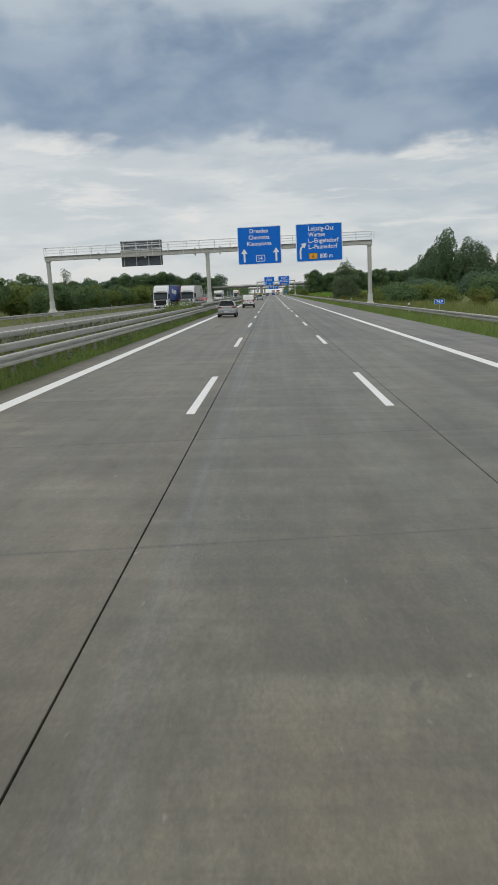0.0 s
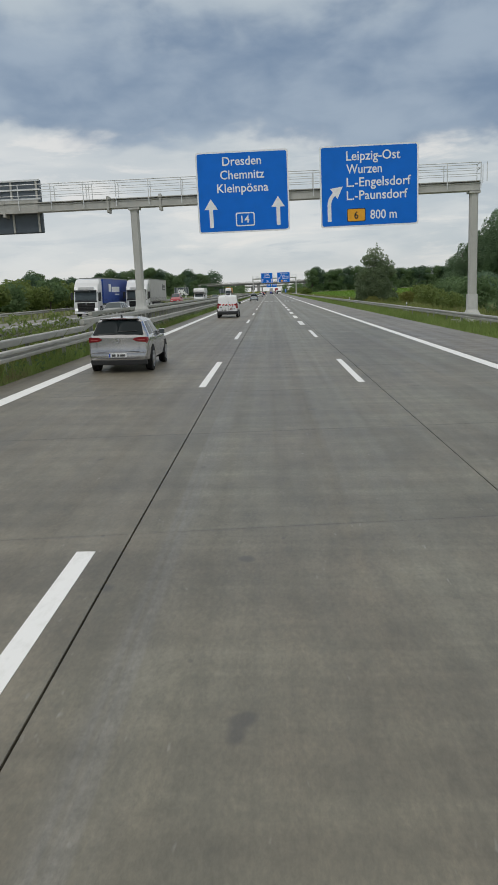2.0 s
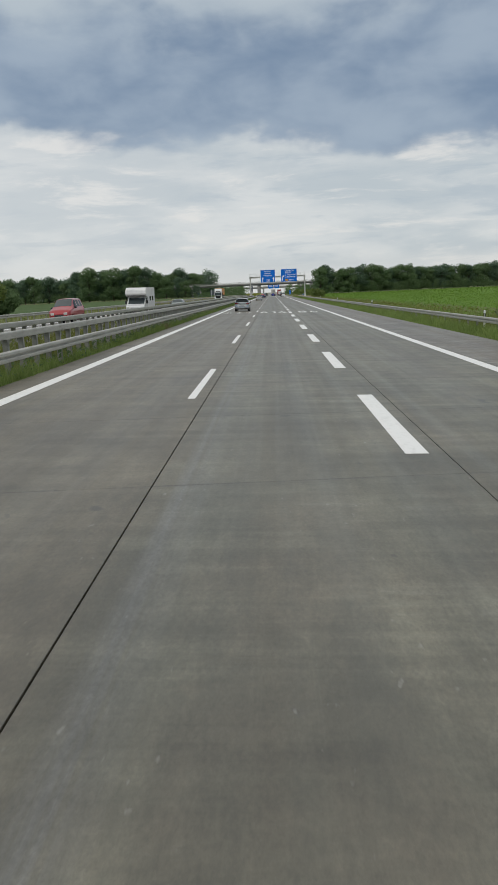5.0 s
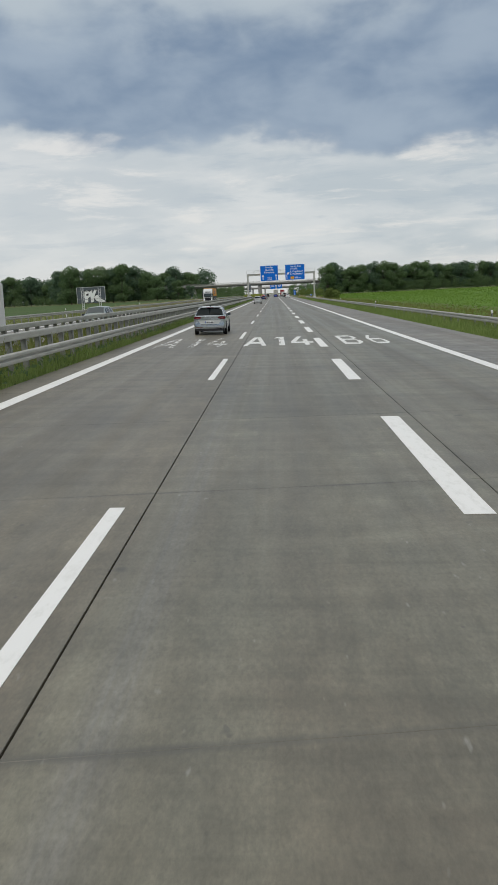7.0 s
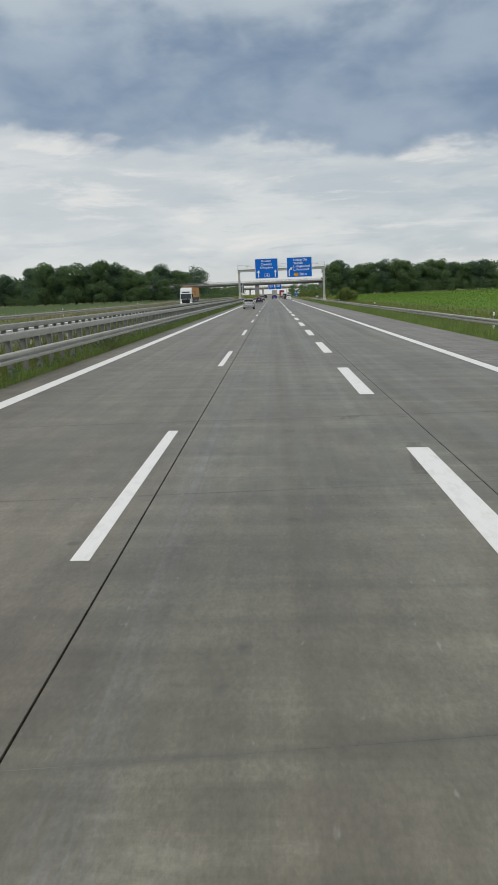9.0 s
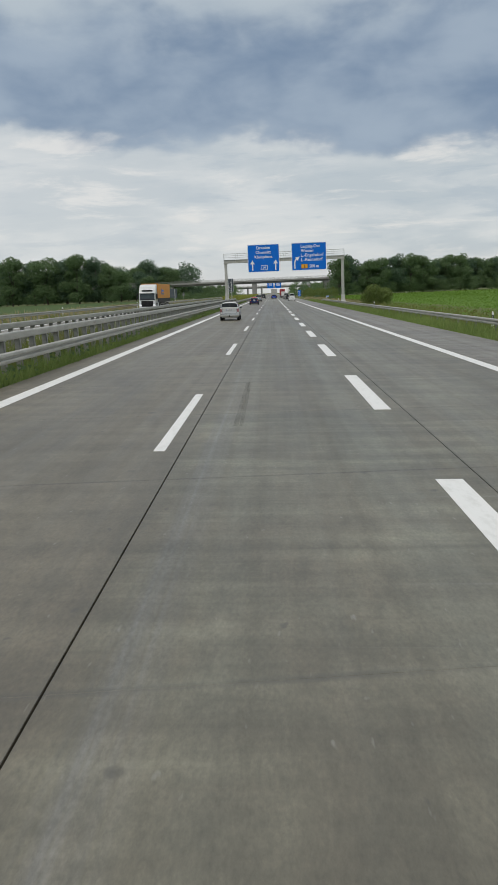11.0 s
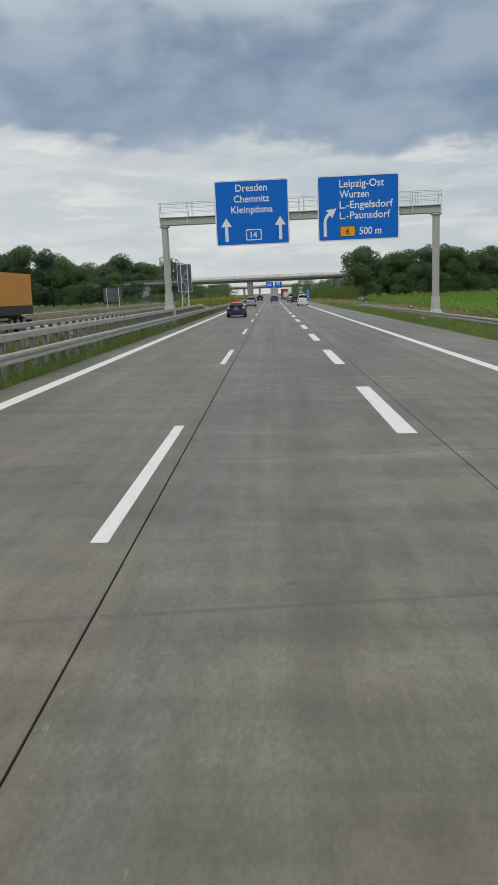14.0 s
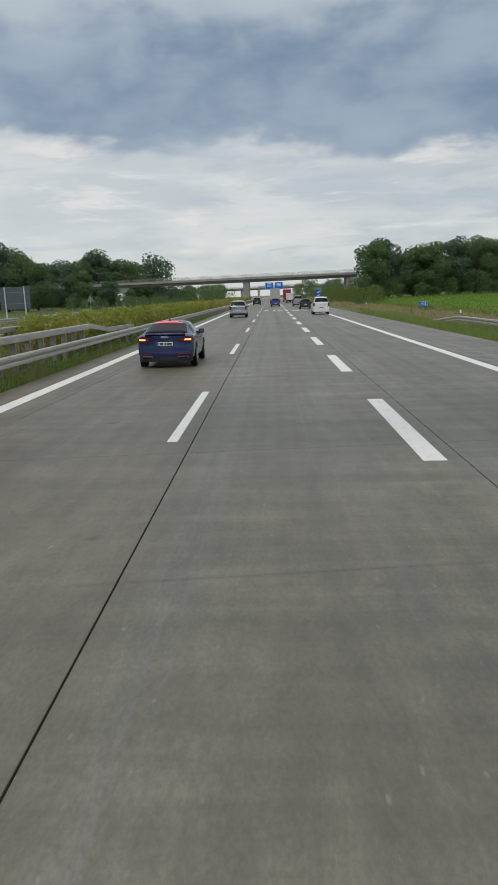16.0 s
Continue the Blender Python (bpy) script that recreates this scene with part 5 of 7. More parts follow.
def silver_estate():
    sh = Shell(4.77, 0.20, W_ESTATE, ESTATE_BELT, ESTATE_TOP, ESTATE_ROOF)

    def extras(v, s):
        lamps(v, s, 0.82, 0.97, 0.45, DARK_LAMP, 0.30)
        flat_shape("plate_niche", [[(-0.66, 0.78), (0.66, 0.78), (0.50, 0.56), (-0.50, 0.56)]], -0.008, 0.012, PEARL, v)
        part("tailgate_edge", boxes((-0.66, 0.66, -0.012, 0.01, 0.775, 0.787), (-0.50, 0.50, -0.012, 0.01, 0.55, 0.562)), WELL, v)
        part("crease", soft_box(-0.84, 0.84, -0.016, 0.10, 0.485, 0.505, 0.008, 1), SILVER_BLUE, v)
        bumper(v, s, 0.21, 0.34)
        for sx in (1, -1):
            e = part("exhaust_trim", soft_box(min(sx * 0.40, sx * 0.74), max(sx * 0.40, sx * 0.74), -0.03, 0.02, 0.29, 0.36, 0.015, 1), SATIN, v)
            part("exhaust_mouth", boxes((min(sx * 0.42, sx * 0.72), max(sx * 0.42, sx * 0.72), -0.034, 0.0, 0.302, 0.348)), WELL, e)
            part("reflector_strip", boxes((min(sx * 0.40, sx * 0.80), max(sx * 0.40, sx * 0.80), -0.014, 0.0, 0.40, 0.415)), DARK_LAMP, v)
        plate_part(v, 0.61, y=-0.018)
        badge(v, 0.89)
        seams(v, s, (1.42, 2.55)), handles(v, s, (1.65, 2.7), SILVER_BLUE)
        mirrors(v, s, 2.75, 0.94, BLACK_CAR), shark_fin(v, 0.95, 1.475), roof_spoiler(v, 0.48, 1.44, 0.58, SILVER_BLUE), wiper(v, s, 0.14)
        roof_rails(v, s, 0.75, 2.7, CHROME)
        for sx in (1, -1):
            part("window_trim", s.patch([(0.55, sx * 2.99), (3.2, sx * 2.99), (3.2, sx * 2.93), (0.55, sx * 2.93)], 0.010, 12, 1), CHROME, v)
            part("sill_trim", s.patch([(1.3, sx * 6.3), (3.6, sx * 6.3), (3.6, sx * 6.2), (1.3, sx * 6.2)], 0.010, 12, 1), CHROME, v)
    return make_car("estate_car", (-3.6, 214.5), "silver estate car with roof rails and dark tail lamps", "car", sh, SILVER_BLUE, (0.98, 3.78),
                    [(0.55, 1.36, 1.34, 0.72), (1.46, 2.48, 2.42, 1.46), (2.58, 3.3, 2.82, 2.55)], REAR_GLASS, [(2.80, -1.9), (2.80, 1.9), (3.5, 2.0), (3.5, -2.0)], extras, spokes=10)


def old_estate():
    sh = Shell(4.25, 0.22, [(0, 0.76), (0.05, 0.80), (0.2, 0.825), (3.4, 0.83), (4.0, 0.76), (4.25, 0.6)], [(0, 0.95), (0.3, 0.98), (3.0, 0.94), (3.9, 0.80), (4.25, 0.62)],
               [(0, 0.97), (0.05, 1.02), (0.10, 1.06), (0.36, 1.36), (0.52, 1.43), (1.4, 1.46), (2.2, 1.42), (3.05, 1.0), (3.9, 0.84), (4.25, 0.64)],
               [(0, 0.71), (0.1, 0.70), (0.45, 0.61), (2.2, 0.59), (3.1, 0.66), (4.25, 0.5)])

    def extras(v, s):
        for sx in (1, -1):
            bm = bmesh.new()
            prism(bm, [(sx * x, z) for x, z in ((0.775, 0.66), (0.78, 0.95), (0.69, 0.94), (0.66, 0.80), (0.68, 0.67))], "y", -0.012, 0.05)
            bmesh.ops.bevel(bm, geom=bm.edges[:], offset=0.008, segments=2, affect="EDGES")
            l = part("tail_lamp", bm, RED_LAMP, v, "upright red tail lamp")
            part("pale_segment", boxes((min(sx * 0.685, sx * 0.765), max(sx * 0.685, sx * 0.765), -0.016, 0.02, 0.76, 0.83)), PINK_LAMP, l)
        hatch_seam(v, 0.60, 0.56, 0.95)
        part("bumper", soft_box(-0.80, 0.80, -0.05, 0.2, 0.32, 0.52, 0.03), PEARL, v)
        part("bumper_strip", soft_box(-0.80, 0.80, -0.056, 0.05, 0.49, 0.53, 0.01, 1), TRIM, v)
        plate_part(v, 0.78, y=-0.014)
        badge(v, 0.96, r=0.04)
        part("tow_ball", soft_box(-0.04, 0.04, -0.14, 0.0, 0.30, 0.44, 0.02), TRIM, v)
        seams(v, s, (1.3, 2.3)), handles(v, s, (1.5, 2.45), PEARL)
        mirrors(v, s, 2.42, 0.92, PEARL), roof_rails(v, s, 0.6, 2.2, TRIM), wiper(v, s, 0.12)
        part("aerial", tubes(((0, 0.62, 1.43), (0, 0.45, 1.72), 0.006)), TRIM, v)
    return make_car("old_estate_car", (-3.6, 336.4), "pale silver older estate car with upright red lamps", "car", sh, PEARL, (0.85, 3.32),
                    [(0.52, 1.24, 1.22, 0.66), (1.34, 2.26, 2.20, 1.34), (2.34, 3.0, 2.42, 2.30)], [(0.085, -2.0), (0.085, 2.0), (0.37, 1.93), (0.37, -1.93)], [(2.28, -1.9), (2.28, 1.9), (3.0, 2.0), (3.0, -2.0)], extras, spokes=7, tyre_r=0.30)


def blue_fastback():
    sh = Shell(4.75, 0.18, [(0, 0.84), (0.05, 0.89), (0.25, 0.925), (1.0, 0.935), (3.6, 0.925), (4.3, 0.87), (4.75, 0.62)], [(0, 0.93), (0.3, 0.97), (1.2, 0.97), (3.3, 0.93), (4.4, 0.76), (4.75, 0.6)],
               [(0, 0.97), (0.06, 1.005), (0.20, 1.03), (0.42, 1.05), (1.25, 1.34), (1.7, 1.385), (2.2, 1.38), (2.6, 1.33), (3.5, 0.97), (4.4, 0.80), (4.75, 0.62)],
               [(0, 0.78), (0.4, 0.76), (1.2, 0.62), (2.2, 0.60), (2.6, 0.60), (3.5, 0.72), (4.75, 0.5)])

    def extras(v, s):
        lamps(v, s, 0.79, 0.92, 0.40, DARK_LAMP, 0.28, LIT_ORANGE)
        part("brake_lamp", s.patch([(1.16, -1.15), (1.16, 1.15), (1.24, 1.15), (1.24, -1.15)], 0.05, 3, 12), LIT_RED, v, "lit red high brake lamp")
        part("boot_lip", soft_box(-0.66, 0.66, -0.03, 0.16, 1.0, 1.03, 0.012, 1), NAVY, v)
        hatch_seam(v, 0.56, 0.58, 0.90)
        bumper(v, s, 0.20, 0.33)
        for sx in (1, -1):
            e = part("exhaust_trim", soft_box(min(sx * 0.40, sx * 0.76), max(sx * 0.40, sx * 0.76), -0.045, 0.02, 0.28, 0.36, 0.02, 1), SATIN, v)
            part("exhaust_mouth", boxes((min(sx * 0.42, sx * 0.74), max(sx * 0.42, sx * 0.74), -0.049, 0.0, 0.292, 0.348)), WELL, e)
            part("reflector_strip", boxes((min(sx * 0.42, sx * 0.80), max(sx * 0.42, sx * 0.80), -0.036, 0.0, 0.42, 0.45)), RED_LAMP, v)
        plate_part(v, 0.68, y=-0.016)
        for k in range(4):
            part("badge", tubes(((-0.09 + 0.06 * k, -0.012, 0.94), (-0.09 + 0.06 * k, 0.01, 0.94), 0.036), n=14), CHROME, v)
        seams(v, s, (1.35, 2.45)), handles(v, s, (1.6, 2.6), NAVY)
        mirrors(v, s, 2.6, 0.93, NAVY), shark_fin(v, 1.45, 1.37)
    return make_car("fastback_car", (-3.52, 421.4), "dark blue fastback car with lit brake lamps in the fast lane", "car", sh, NAVY, (0.95, 3.72),
                    [(0.85, 1.28, 1.32, 1.15), (1.38, 2.38, 2.30, 1.42), (2.48, 3.2, 2.66, 2.42)], [(0.46, -1.75), (0.46, 1.75), (1.22, 1.8), (1.22, -1.8)], [(2.62, -1.9), (2.62, 1.9), (3.45, 2.0), (3.45, -2.0)], extras, spokes=10, tyre_r=0.335, glass=GLASS_DARK)


def tall_car(name, at, label, category, paint, w, l, h, lamp, glass_rear=True, plate=True, lit=None, turned=0, strips=False):
    """Upright people carrier, off-roader or small car."""
    hw = w / 2
    sh = Shell(l, 0.22, [(0, hw * 0.92), (0.05, hw * 0.965), (0.2, hw * 0.995), (l - 0.9, hw), (l - 0.35, hw * 0.93), (l, hw * 0.68)],
               [(0, h * 0.62), (0.3, h * 0.64), (l - 1.3, h * 0.61), (l - 0.4, h * 0.52), (l, h * 0.38)],
               [(0, h * 0.63), (0.05, h * 0.66), (0.10, h * 0.70), (0.28, h * 0.945), (0.42, h * 0.985), (l * 0.4, h), (l * 0.55, h * 0.985), (l - 1.25, h * 0.68), (l - 0.4, h * 0.56), (l, h * 0.4)],
               [(0, hw * 0.84), (0.1, hw * 0.84), (0.35, hw * 0.70), (l * 0.55, hw * 0.70), (l - 1.25, hw * 0.8), (l, hw * 0.6)])

    def extras(v, s):
        for sx in (1, -1):
            a, b = sx * hw * 0.80, sx * hw * 0.985
            part("tail_lamp", soft_box(min(a, b), max(a, b), -0.018, 0.16, h * 0.46, h * 0.66, 0.03), lamp, v, "red tail lamp")
        hatch_seam(v, hw * 0.74, h * 0.30, h * 0.62)
        bumper(v, s, 0.26, 0.42, TRIM if paint is not WHITE_CAR else WHITE_CAR, 0.98)
        part("under_tray", soft_box(-hw * 0.8, hw * 0.8, -0.02, 0.2, 0.20, 0.27, 0.02, 1), TRIM, v)
        plate_part(v, h * 0.36, y=-0.016)
        badge(v, h * 0.55, r=0.045)
        seams(v, s, (1.25, 2.2))
        mirrors(v, s, l - 1.75, h * 0.59, TRIM, 1.1)
        if strips:
            roof_rails(v, s, 0.6, l * 0.55, TRIM)
        for sx in (1, -1):
            p = s.at(l - 0.12, sx * 3.6)
            part("headlamp", soft_box(min(sx * hw * 0.42, sx * hw * 0.72), max(sx * hw * 0.42, sx * hw * 0.72), l - 0.14, l + 0.015, h * 0.36, h * 0.45, 0.03), REFLECTOR, v)
        part("grille", soft_box(-hw * 0.4, hw * 0.4, l - 0.06, l + 0.012, h * 0.25, h * 0.37, 0.02), TRIM, v)
    return make_car(name, at, label, category, sh, paint, (0.78, l - 0.85), [(0.45, 1.18, 1.16, 0.52), (1.30, 2.15, 2.08, 1.30), (2.25, l - 1.5, l * 0.56, 2.2)],
                    [(0.10, -2.0), (0.10, 2.0), (0.28, 1.9), (0.28, -1.9)] if glass_rear else None, [(l * 0.56, -1.9), (l * 0.56, 1.9), (l - 1.30, 2.0), (l - 1.30, -2.0)], extras, spokes=6, turned=turned, bow=0.09, lip=0.03, lift=0.032)


silver_hatch()
white_van()
silver_estate()
old_estate()
blue_fastback()
tall_car("people_carrier", (5.55, 482.0), "white people carrier with dark rear window in the slow lane", "car", WHITE_CAR, 1.83, 4.5, 1.84, RED_LAMP)
tall_car("hatchback", (5.35, 517.5), "black hatchback ahead of the white people carrier", "car", BLACK_CAR, 1.78, 4.2, 1.48, DARK_LAMP)
tall_car("people_carrier", (5.2, 546.0), "grey people carrier further along the slow lane", "car", GREY_CAR, 1.9, 4.9, 1.95, RED_LAMP)
tall_car("hatchback", (0.75, 548.0), "bright blue hatchback ahead in the middle lane", "car", BLUE_CAR, 1.78, 4.1, 1.50, RED_LAMP)
tall_car("off_roader", (-3.6, 477.0), "silver off-roader with red lamps in the fast lane", "car", SILVER_BLUE, 1.84, 4.5, 1.66, RED_LAMP, strips=True)
tall_car("off_roader", (-3.5, 577.0), "black off-roader far ahead in the fast lane", "car", BLACK_CAR, 1.86, 4.6, 1.68, DARK_LAMP)
tall_car("minibus", (-17.2, 187.0), "red minibus coming the other way", "van", RED_CAR, 1.9, 4.9, 1.95, RED_LAMP, turned=180)
tall_car("saloon_car", (-13.3, 231.0), "grey-green car coming the other way", "car", GREEN_CAR, 1.78, 4.4, 1.46, RED_LAMP, turned=180)
tall_car("hatchback", (-13.2, 112.0), "grey car beside the oncoming lorries", "car", GREY_CAR, 1.78, 4.3, 1.48, RED_LAMP, turned=180)


def tarp_mat(name, c):
    k = Mat(name, 0.5)
    p = k.object_pos()
    folds = k.noise(1.6, (1, 1, 0.15), 4, 0.6, p)
    grime = k.noise(0.9, (1, 1, 1), 5, 0.65, p)
    col = k.mix(k.step(grime, 0.45, 0.75, 0, 0.4), c, [x * 0.6 + 0.02 for x in c])
    return k.base(col).bump(folds, 0.4, 0.05).m


TARP_GREY = tarp_mat("pale_grey_tarpaulin", (0.52, 0.51, 0.48))
TARP_BLUE = tarp_mat("blue_tarpaulin", (0.018, 0.07, 0.34))
TARP_ORANGE = tarp_mat("orange_tarpaulin", (0.72, 0.30, 0.03))
TARP_RED = tarp_mat("red_tarpaulin", (0.34, 0.02, 0.03))
TARP_WHITE = tarp_mat("white_box_body", (0.74, 0.74, 0.73))
FRAME_DARK = plain("chassis_dark", (0.03, 0.03, 0.032), 0.7, 0, 0.2)
CAB_WHITE = car_paint("white_cab_paint", (0.74, 0.75, 0.75), 0.0, 0.35)
CAB_RED = car_paint("dark_red_cab_paint", (0.22, 0.015, 0.02), 0.1, 0.3)


def lorry(at, label, cab, tarp, emblem=None, low=FRAME_DARK, length=16.2, dark_top=False, box_top=3.95):
    """Articulated lorry whose front stands at the given place and faces -y."""
    v = thing("articulated_lorry", pose(at[0], at[1], zr(at[0]), 0, math.degrees(math.atan(FALL)), 0), label, "lorry")
    bm = bmesh.new()
    prism(bm, [(0.0, 0.45), (0.0, 1.15), (0.03, 1.55), (0.16, 2.55), (0.42, 3.05), (0.75, 3.45), (1.25, 3.75), (2.15, 3.85), (2.15, 0.9), (1.4, 0.9), (1.4, 0.45)], "x", -1.24, 1.24)
    bmesh.ops.bevel(bm, geom=[e for e in bm.edges if abs(e.verts[0].co.x - e.verts[1].co.x) < 0.01 or e.verts[0].co.y < 0.3], offset=0.07, segments=2, affect="EDGES")
    part("cab", bm, cab, v)
    bm = bmesh.new()
    prism(bm, [(-0.006, 1.62), (0.12, 2.50), (0.16, 2.50), (0.06, 1.62)], "x", -1.10, 1.10)
    part("windscreen", bm, GLASS_CLEAR, v)
    part("wiper", tubes(((-0.9, -0.02, 1.66), (0.1, 0.0, 1.74), 0.015), ((0.0, -0.02, 1.66), (0.9, 0.0, 1.74), 0.015)), TRIM, v)
    bm = bmesh.new()
    prism(bm, [(-0.16, 2.50), (0.12, 2.62), (0.12, 2.70), (-0.16, 2.58)], "x", -1.15, 1.15)
    part("sun_visor", bm, GLASS if not dark_top else cab, v)
    part("roof_sign", soft_box(-0.8, 0.8, 0.20, 0.40, 2.78, 3.02, 0.03, 1), cab if not dark_top else SIGN_BLACK, v)
    part("grille", soft_box(-0.92, 0.92, -0.03, 0.10, 0.50, 1.40, 0.07), WELL, v)
    for z in (0.62, 0.78, 0.94, 1.10, 1.26):
        part("grille_bar", boxes((-0.86, 0.86, -0.045, 0.0, z, z + 0.045)), TRIM, v)
    part("windscreen_surround", soft_box(-1.17, 1.17, -0.004, 0.10, 1.47, 1.62, 0.03, 1), TRIM, v)
    badge(v, 1.30, y=-0.02, r=0.08)
    part("bumper", soft_box(-1.24, 1.24, -0.06, 0.4, 0.28, 0.52, 0.06), cab, v)
    plate_part(v, 0.36, y=-0.065)
    for sx in (1, -1):
        part("headlamp", soft_box(min(sx * 0.84, sx * 1.2), max(sx * 0.84, sx * 1.2), -0.05, 0.15, 0.62, 0.84, 0.04), LIT_WHITE, v)
        m = part("mirror", soft_box(min(sx * 1.34, sx * 1.58), max(sx * 1.34, sx * 1.58), 0.05, 0.22, 1.7, 2.45, 0.05), TRIM, v)
        part("mirror_arm", tubes(((sx * 1.2, 0.2, 2.4), (sx * 1.45, 0.14, 2.4), 0.025), ((sx * 1.2, 0.2, 1.75), (sx * 1.45, 0.14, 1.75), 0.025)), TRIM, m)
        bm = bmesh.new()
        prism(bm, [(0.30, 1.55), (1.25, 1.55), (1.25, 2.35), (0.42, 2.35)], "x", sx * 1.238, sx * 1.252)
        part("side_window", bm, GLASS, v)
        part("side_fairing", soft_box(min(sx * 1.05, sx * 1.24), max(sx * 1.05, sx * 1.24), 2.15, 3.6, 0.5, 1.15, 0.05, 1), cab, v)
        part("wheel_arch", boxes((min(sx * 1.0, sx * 1.245), max(sx * 1.0, sx * 1.245), 0.88, 2.0, 0.45, 1.08)), WELL, v)
        part("door_seam", boxes((min(sx * 1.236, sx * 1.244), max(sx * 1.236, sx * 1.244), 1.32, 1.34, 0.9, 2.4)), WELL, v)
    box = part("trailer", soft_box(-1.27, 1.27, 2.75, length, 1.28 if low is FRAME_DARK else 1.75, box_top, 0.03, 1), tarp, v, "trailer with tarpaulin sides")
    if low is not FRAME_DARK:
        part("side_board", boxes((-1.275, 1.275, 2.75, length, 1.15, 1.74)), low, box)
    part("chassis", boxes((-0.5, 0.5, 1.2, length - 0.3, 0.75, 1.12), (-1.2, 1.2, length - 0.25, length - 0.1, 0.55, 0.75)), FRAME_DARK, v)
    part("side_guard", boxes((-1.24, -1.2, 5.2, length - 5.2, 0.55, 0.70), (-1.24, -1.2, 5.2, length - 5.2, 0.85, 1.0), (1.2, 1.24, 5.2, length - 5.2, 0.55, 0.70), (1.2, 1.24, 5.2, length - 5.2, 0.85, 1.0)), ZINC_DULL, v)
    part("top_rail", boxes((-1.285, 1.285, 2.74, length + 0.01, box_top - 0.10, box_top + 0.015)), ZINC_DULL if tarp is not TARP_ORANGE else tarp, box)
    n = int((length - 2.75) / 0.45)
    for i in range(n):
        y = 2.95 + i * 0.45
        part("strap", boxes((1.268, 1.276, y, y + 0.04, 1.22, 1.75)), FRAME_DARK, box)
    for y0, y1, z0, z1, mt in emblem or ():
        bm = bmesh.new()
        prism(bm, [(y0, z0), (y1, z0), (y1, z1), (y0, z1)], "x", 1.27, 1.279)
        part("emblem", bm, mt, box)
    add_wheels(v, 1.08, (1.42, 5.0, length - 4.6, length - 3.3, length - 2.0), 0.5, 0.32, 8)
    return v


lorry((-18.9, 123.0), "white-cab lorry with blue tarpaulin trailer coming the other way", CAB_WHITE, TARP_BLUE, ((5.4, 6.6, 2.5, 3.3, SIGN_WHITE), (7.0, 11.2, 2.45, 3.05, SIGN_WHITE), (8.5, 11.0, 2.15, 2.27, SIGN_WHITE)))
lorry((-15.6, 134.0), "white lorry with grey tarpaulin trailer coming the other way", CAB_WHITE, TARP_GREY, ((12.3, 15.0, 2.6, 2.75, SIGN_BLACK), (12.6, 13.1, 2.75, 3.4, SIGN_BLACK), (13.4, 14.9, 2.95, 3.25, SIGN_BLACK)))
lorry((-19.3, 141.0), "dark red lorry beside the white one", CAB_RED, TARP_RED, None, dark_top=True)
lorry((-18.8, 386.0), "white-cab lorry with orange tarpaulin trailer coming the other way", CAB_WHITE, TARP_ORANGE, ((6.3, 6.9, 2.3, 3.2, SPRAY_BLUE), (6.9, 8.9, 2.75, 3.05, SIGN_BLUE), (6.9, 9.1, 2.3, 2.55, SIGN_BACK_LIGHT)), low=TRIM, dark_top=True)


def camper(at, label):
    """Motor home with a cab-over bed, facing -y."""
    v = thing("motor_home", pose(at[0], at[1], zr(at[0]), 0, math.degrees(math.atan(FALL)), 0), label, "motor home")
    bm = bmesh.new()
    prism(bm, [(0, 0.45), (0.0, 0.95), (0.25, 1.12), (0.9, 1.25), (1.55, 1.95), (1.9, 2.05), (2.2, 2.05), (2.2, 0.4)], "x", -1.0, 1.0)
    bmesh.ops.bevel(bm, geom=bm.edges[:], offset=0.05, segments=2, affect="EDGES")
    part("cab", bm, WHITE_CAR, v)
    bm = bmesh.new()
    prism(bm, [(0.90, 1.27), (1.50, 1.92), (1.53, 1.90), (0.94, 1.24)], "x", -0.88, 0.88)
    part("windscreen", bm, GLASS_CLEAR, v)
    bm = bmesh.new()
    prism(bm, [(0.95, 2.10), (0.70, 2.35), (0.80, 2.75), (1.3, 3.05), (7.0, 3.1), (7.0, 0.5), (2.1, 0.5), (2.1, 2.05)], "x", -1.13, 1.13)
    bmesh.ops.bevel(bm, geom=bm.edges[:], offset=0.05, segments=2, affect="EDGES")
    part("living_box", bm, TARP_WHITE, v)
    part("dark_band", boxes((-1.0, 1.0, 0.80, 1.0, 2.10, 2.16)), TRIM, v)
    part("grille", soft_box(-0.5, 0.5, -0.02, 0.1, 0.62, 0.90, 0.03), TRIM, v)
    part("bumper", soft_box(-1.0, 1.0, -0.08, 0.3, 0.32, 0.55, 0.05), TRIM, v)
    plate_part(v, 0.4, y=-0.085)
    for sx in (1, -1):
        part("headlamp", soft_box(min(sx * 0.6, sx * 0.95), max(sx * 0.6, sx * 0.95), -0.02, 0.25, 0.72, 0.98, 0.05), REFLECTOR, v)
        part("mirror", soft_box(min(sx * 1.08, sx * 1.28), max(sx * 1.08, sx * 1.28), 1.1, 1.25, 1.3, 1.65, 0.04), TRIM, v)
        bm = bmesh.new()
        prism(bm, [(1.15, 1.30), (2.0, 1.30), (2.0, 1.9), (1.65, 1.9)], "x", sx * 0.995, sx * 1.008)
        part("side_window", bm, GLASS, v)
        for y in (3.2, 4.8):
            part("side_window", soft_box(min(sx * 1.12, sx * 1.145), max(sx * 1.12, sx * 1.145), y, y + 0.9, 1.6, 2.1, 0.01, 1), GLASS, v)
    add_wheels(v, 0.92, (1.0, 5.2), 0.34, 0.22, 6)
    return v


camper((-14.9, 203.5), "white motor home with cab-over bed coming the other way")


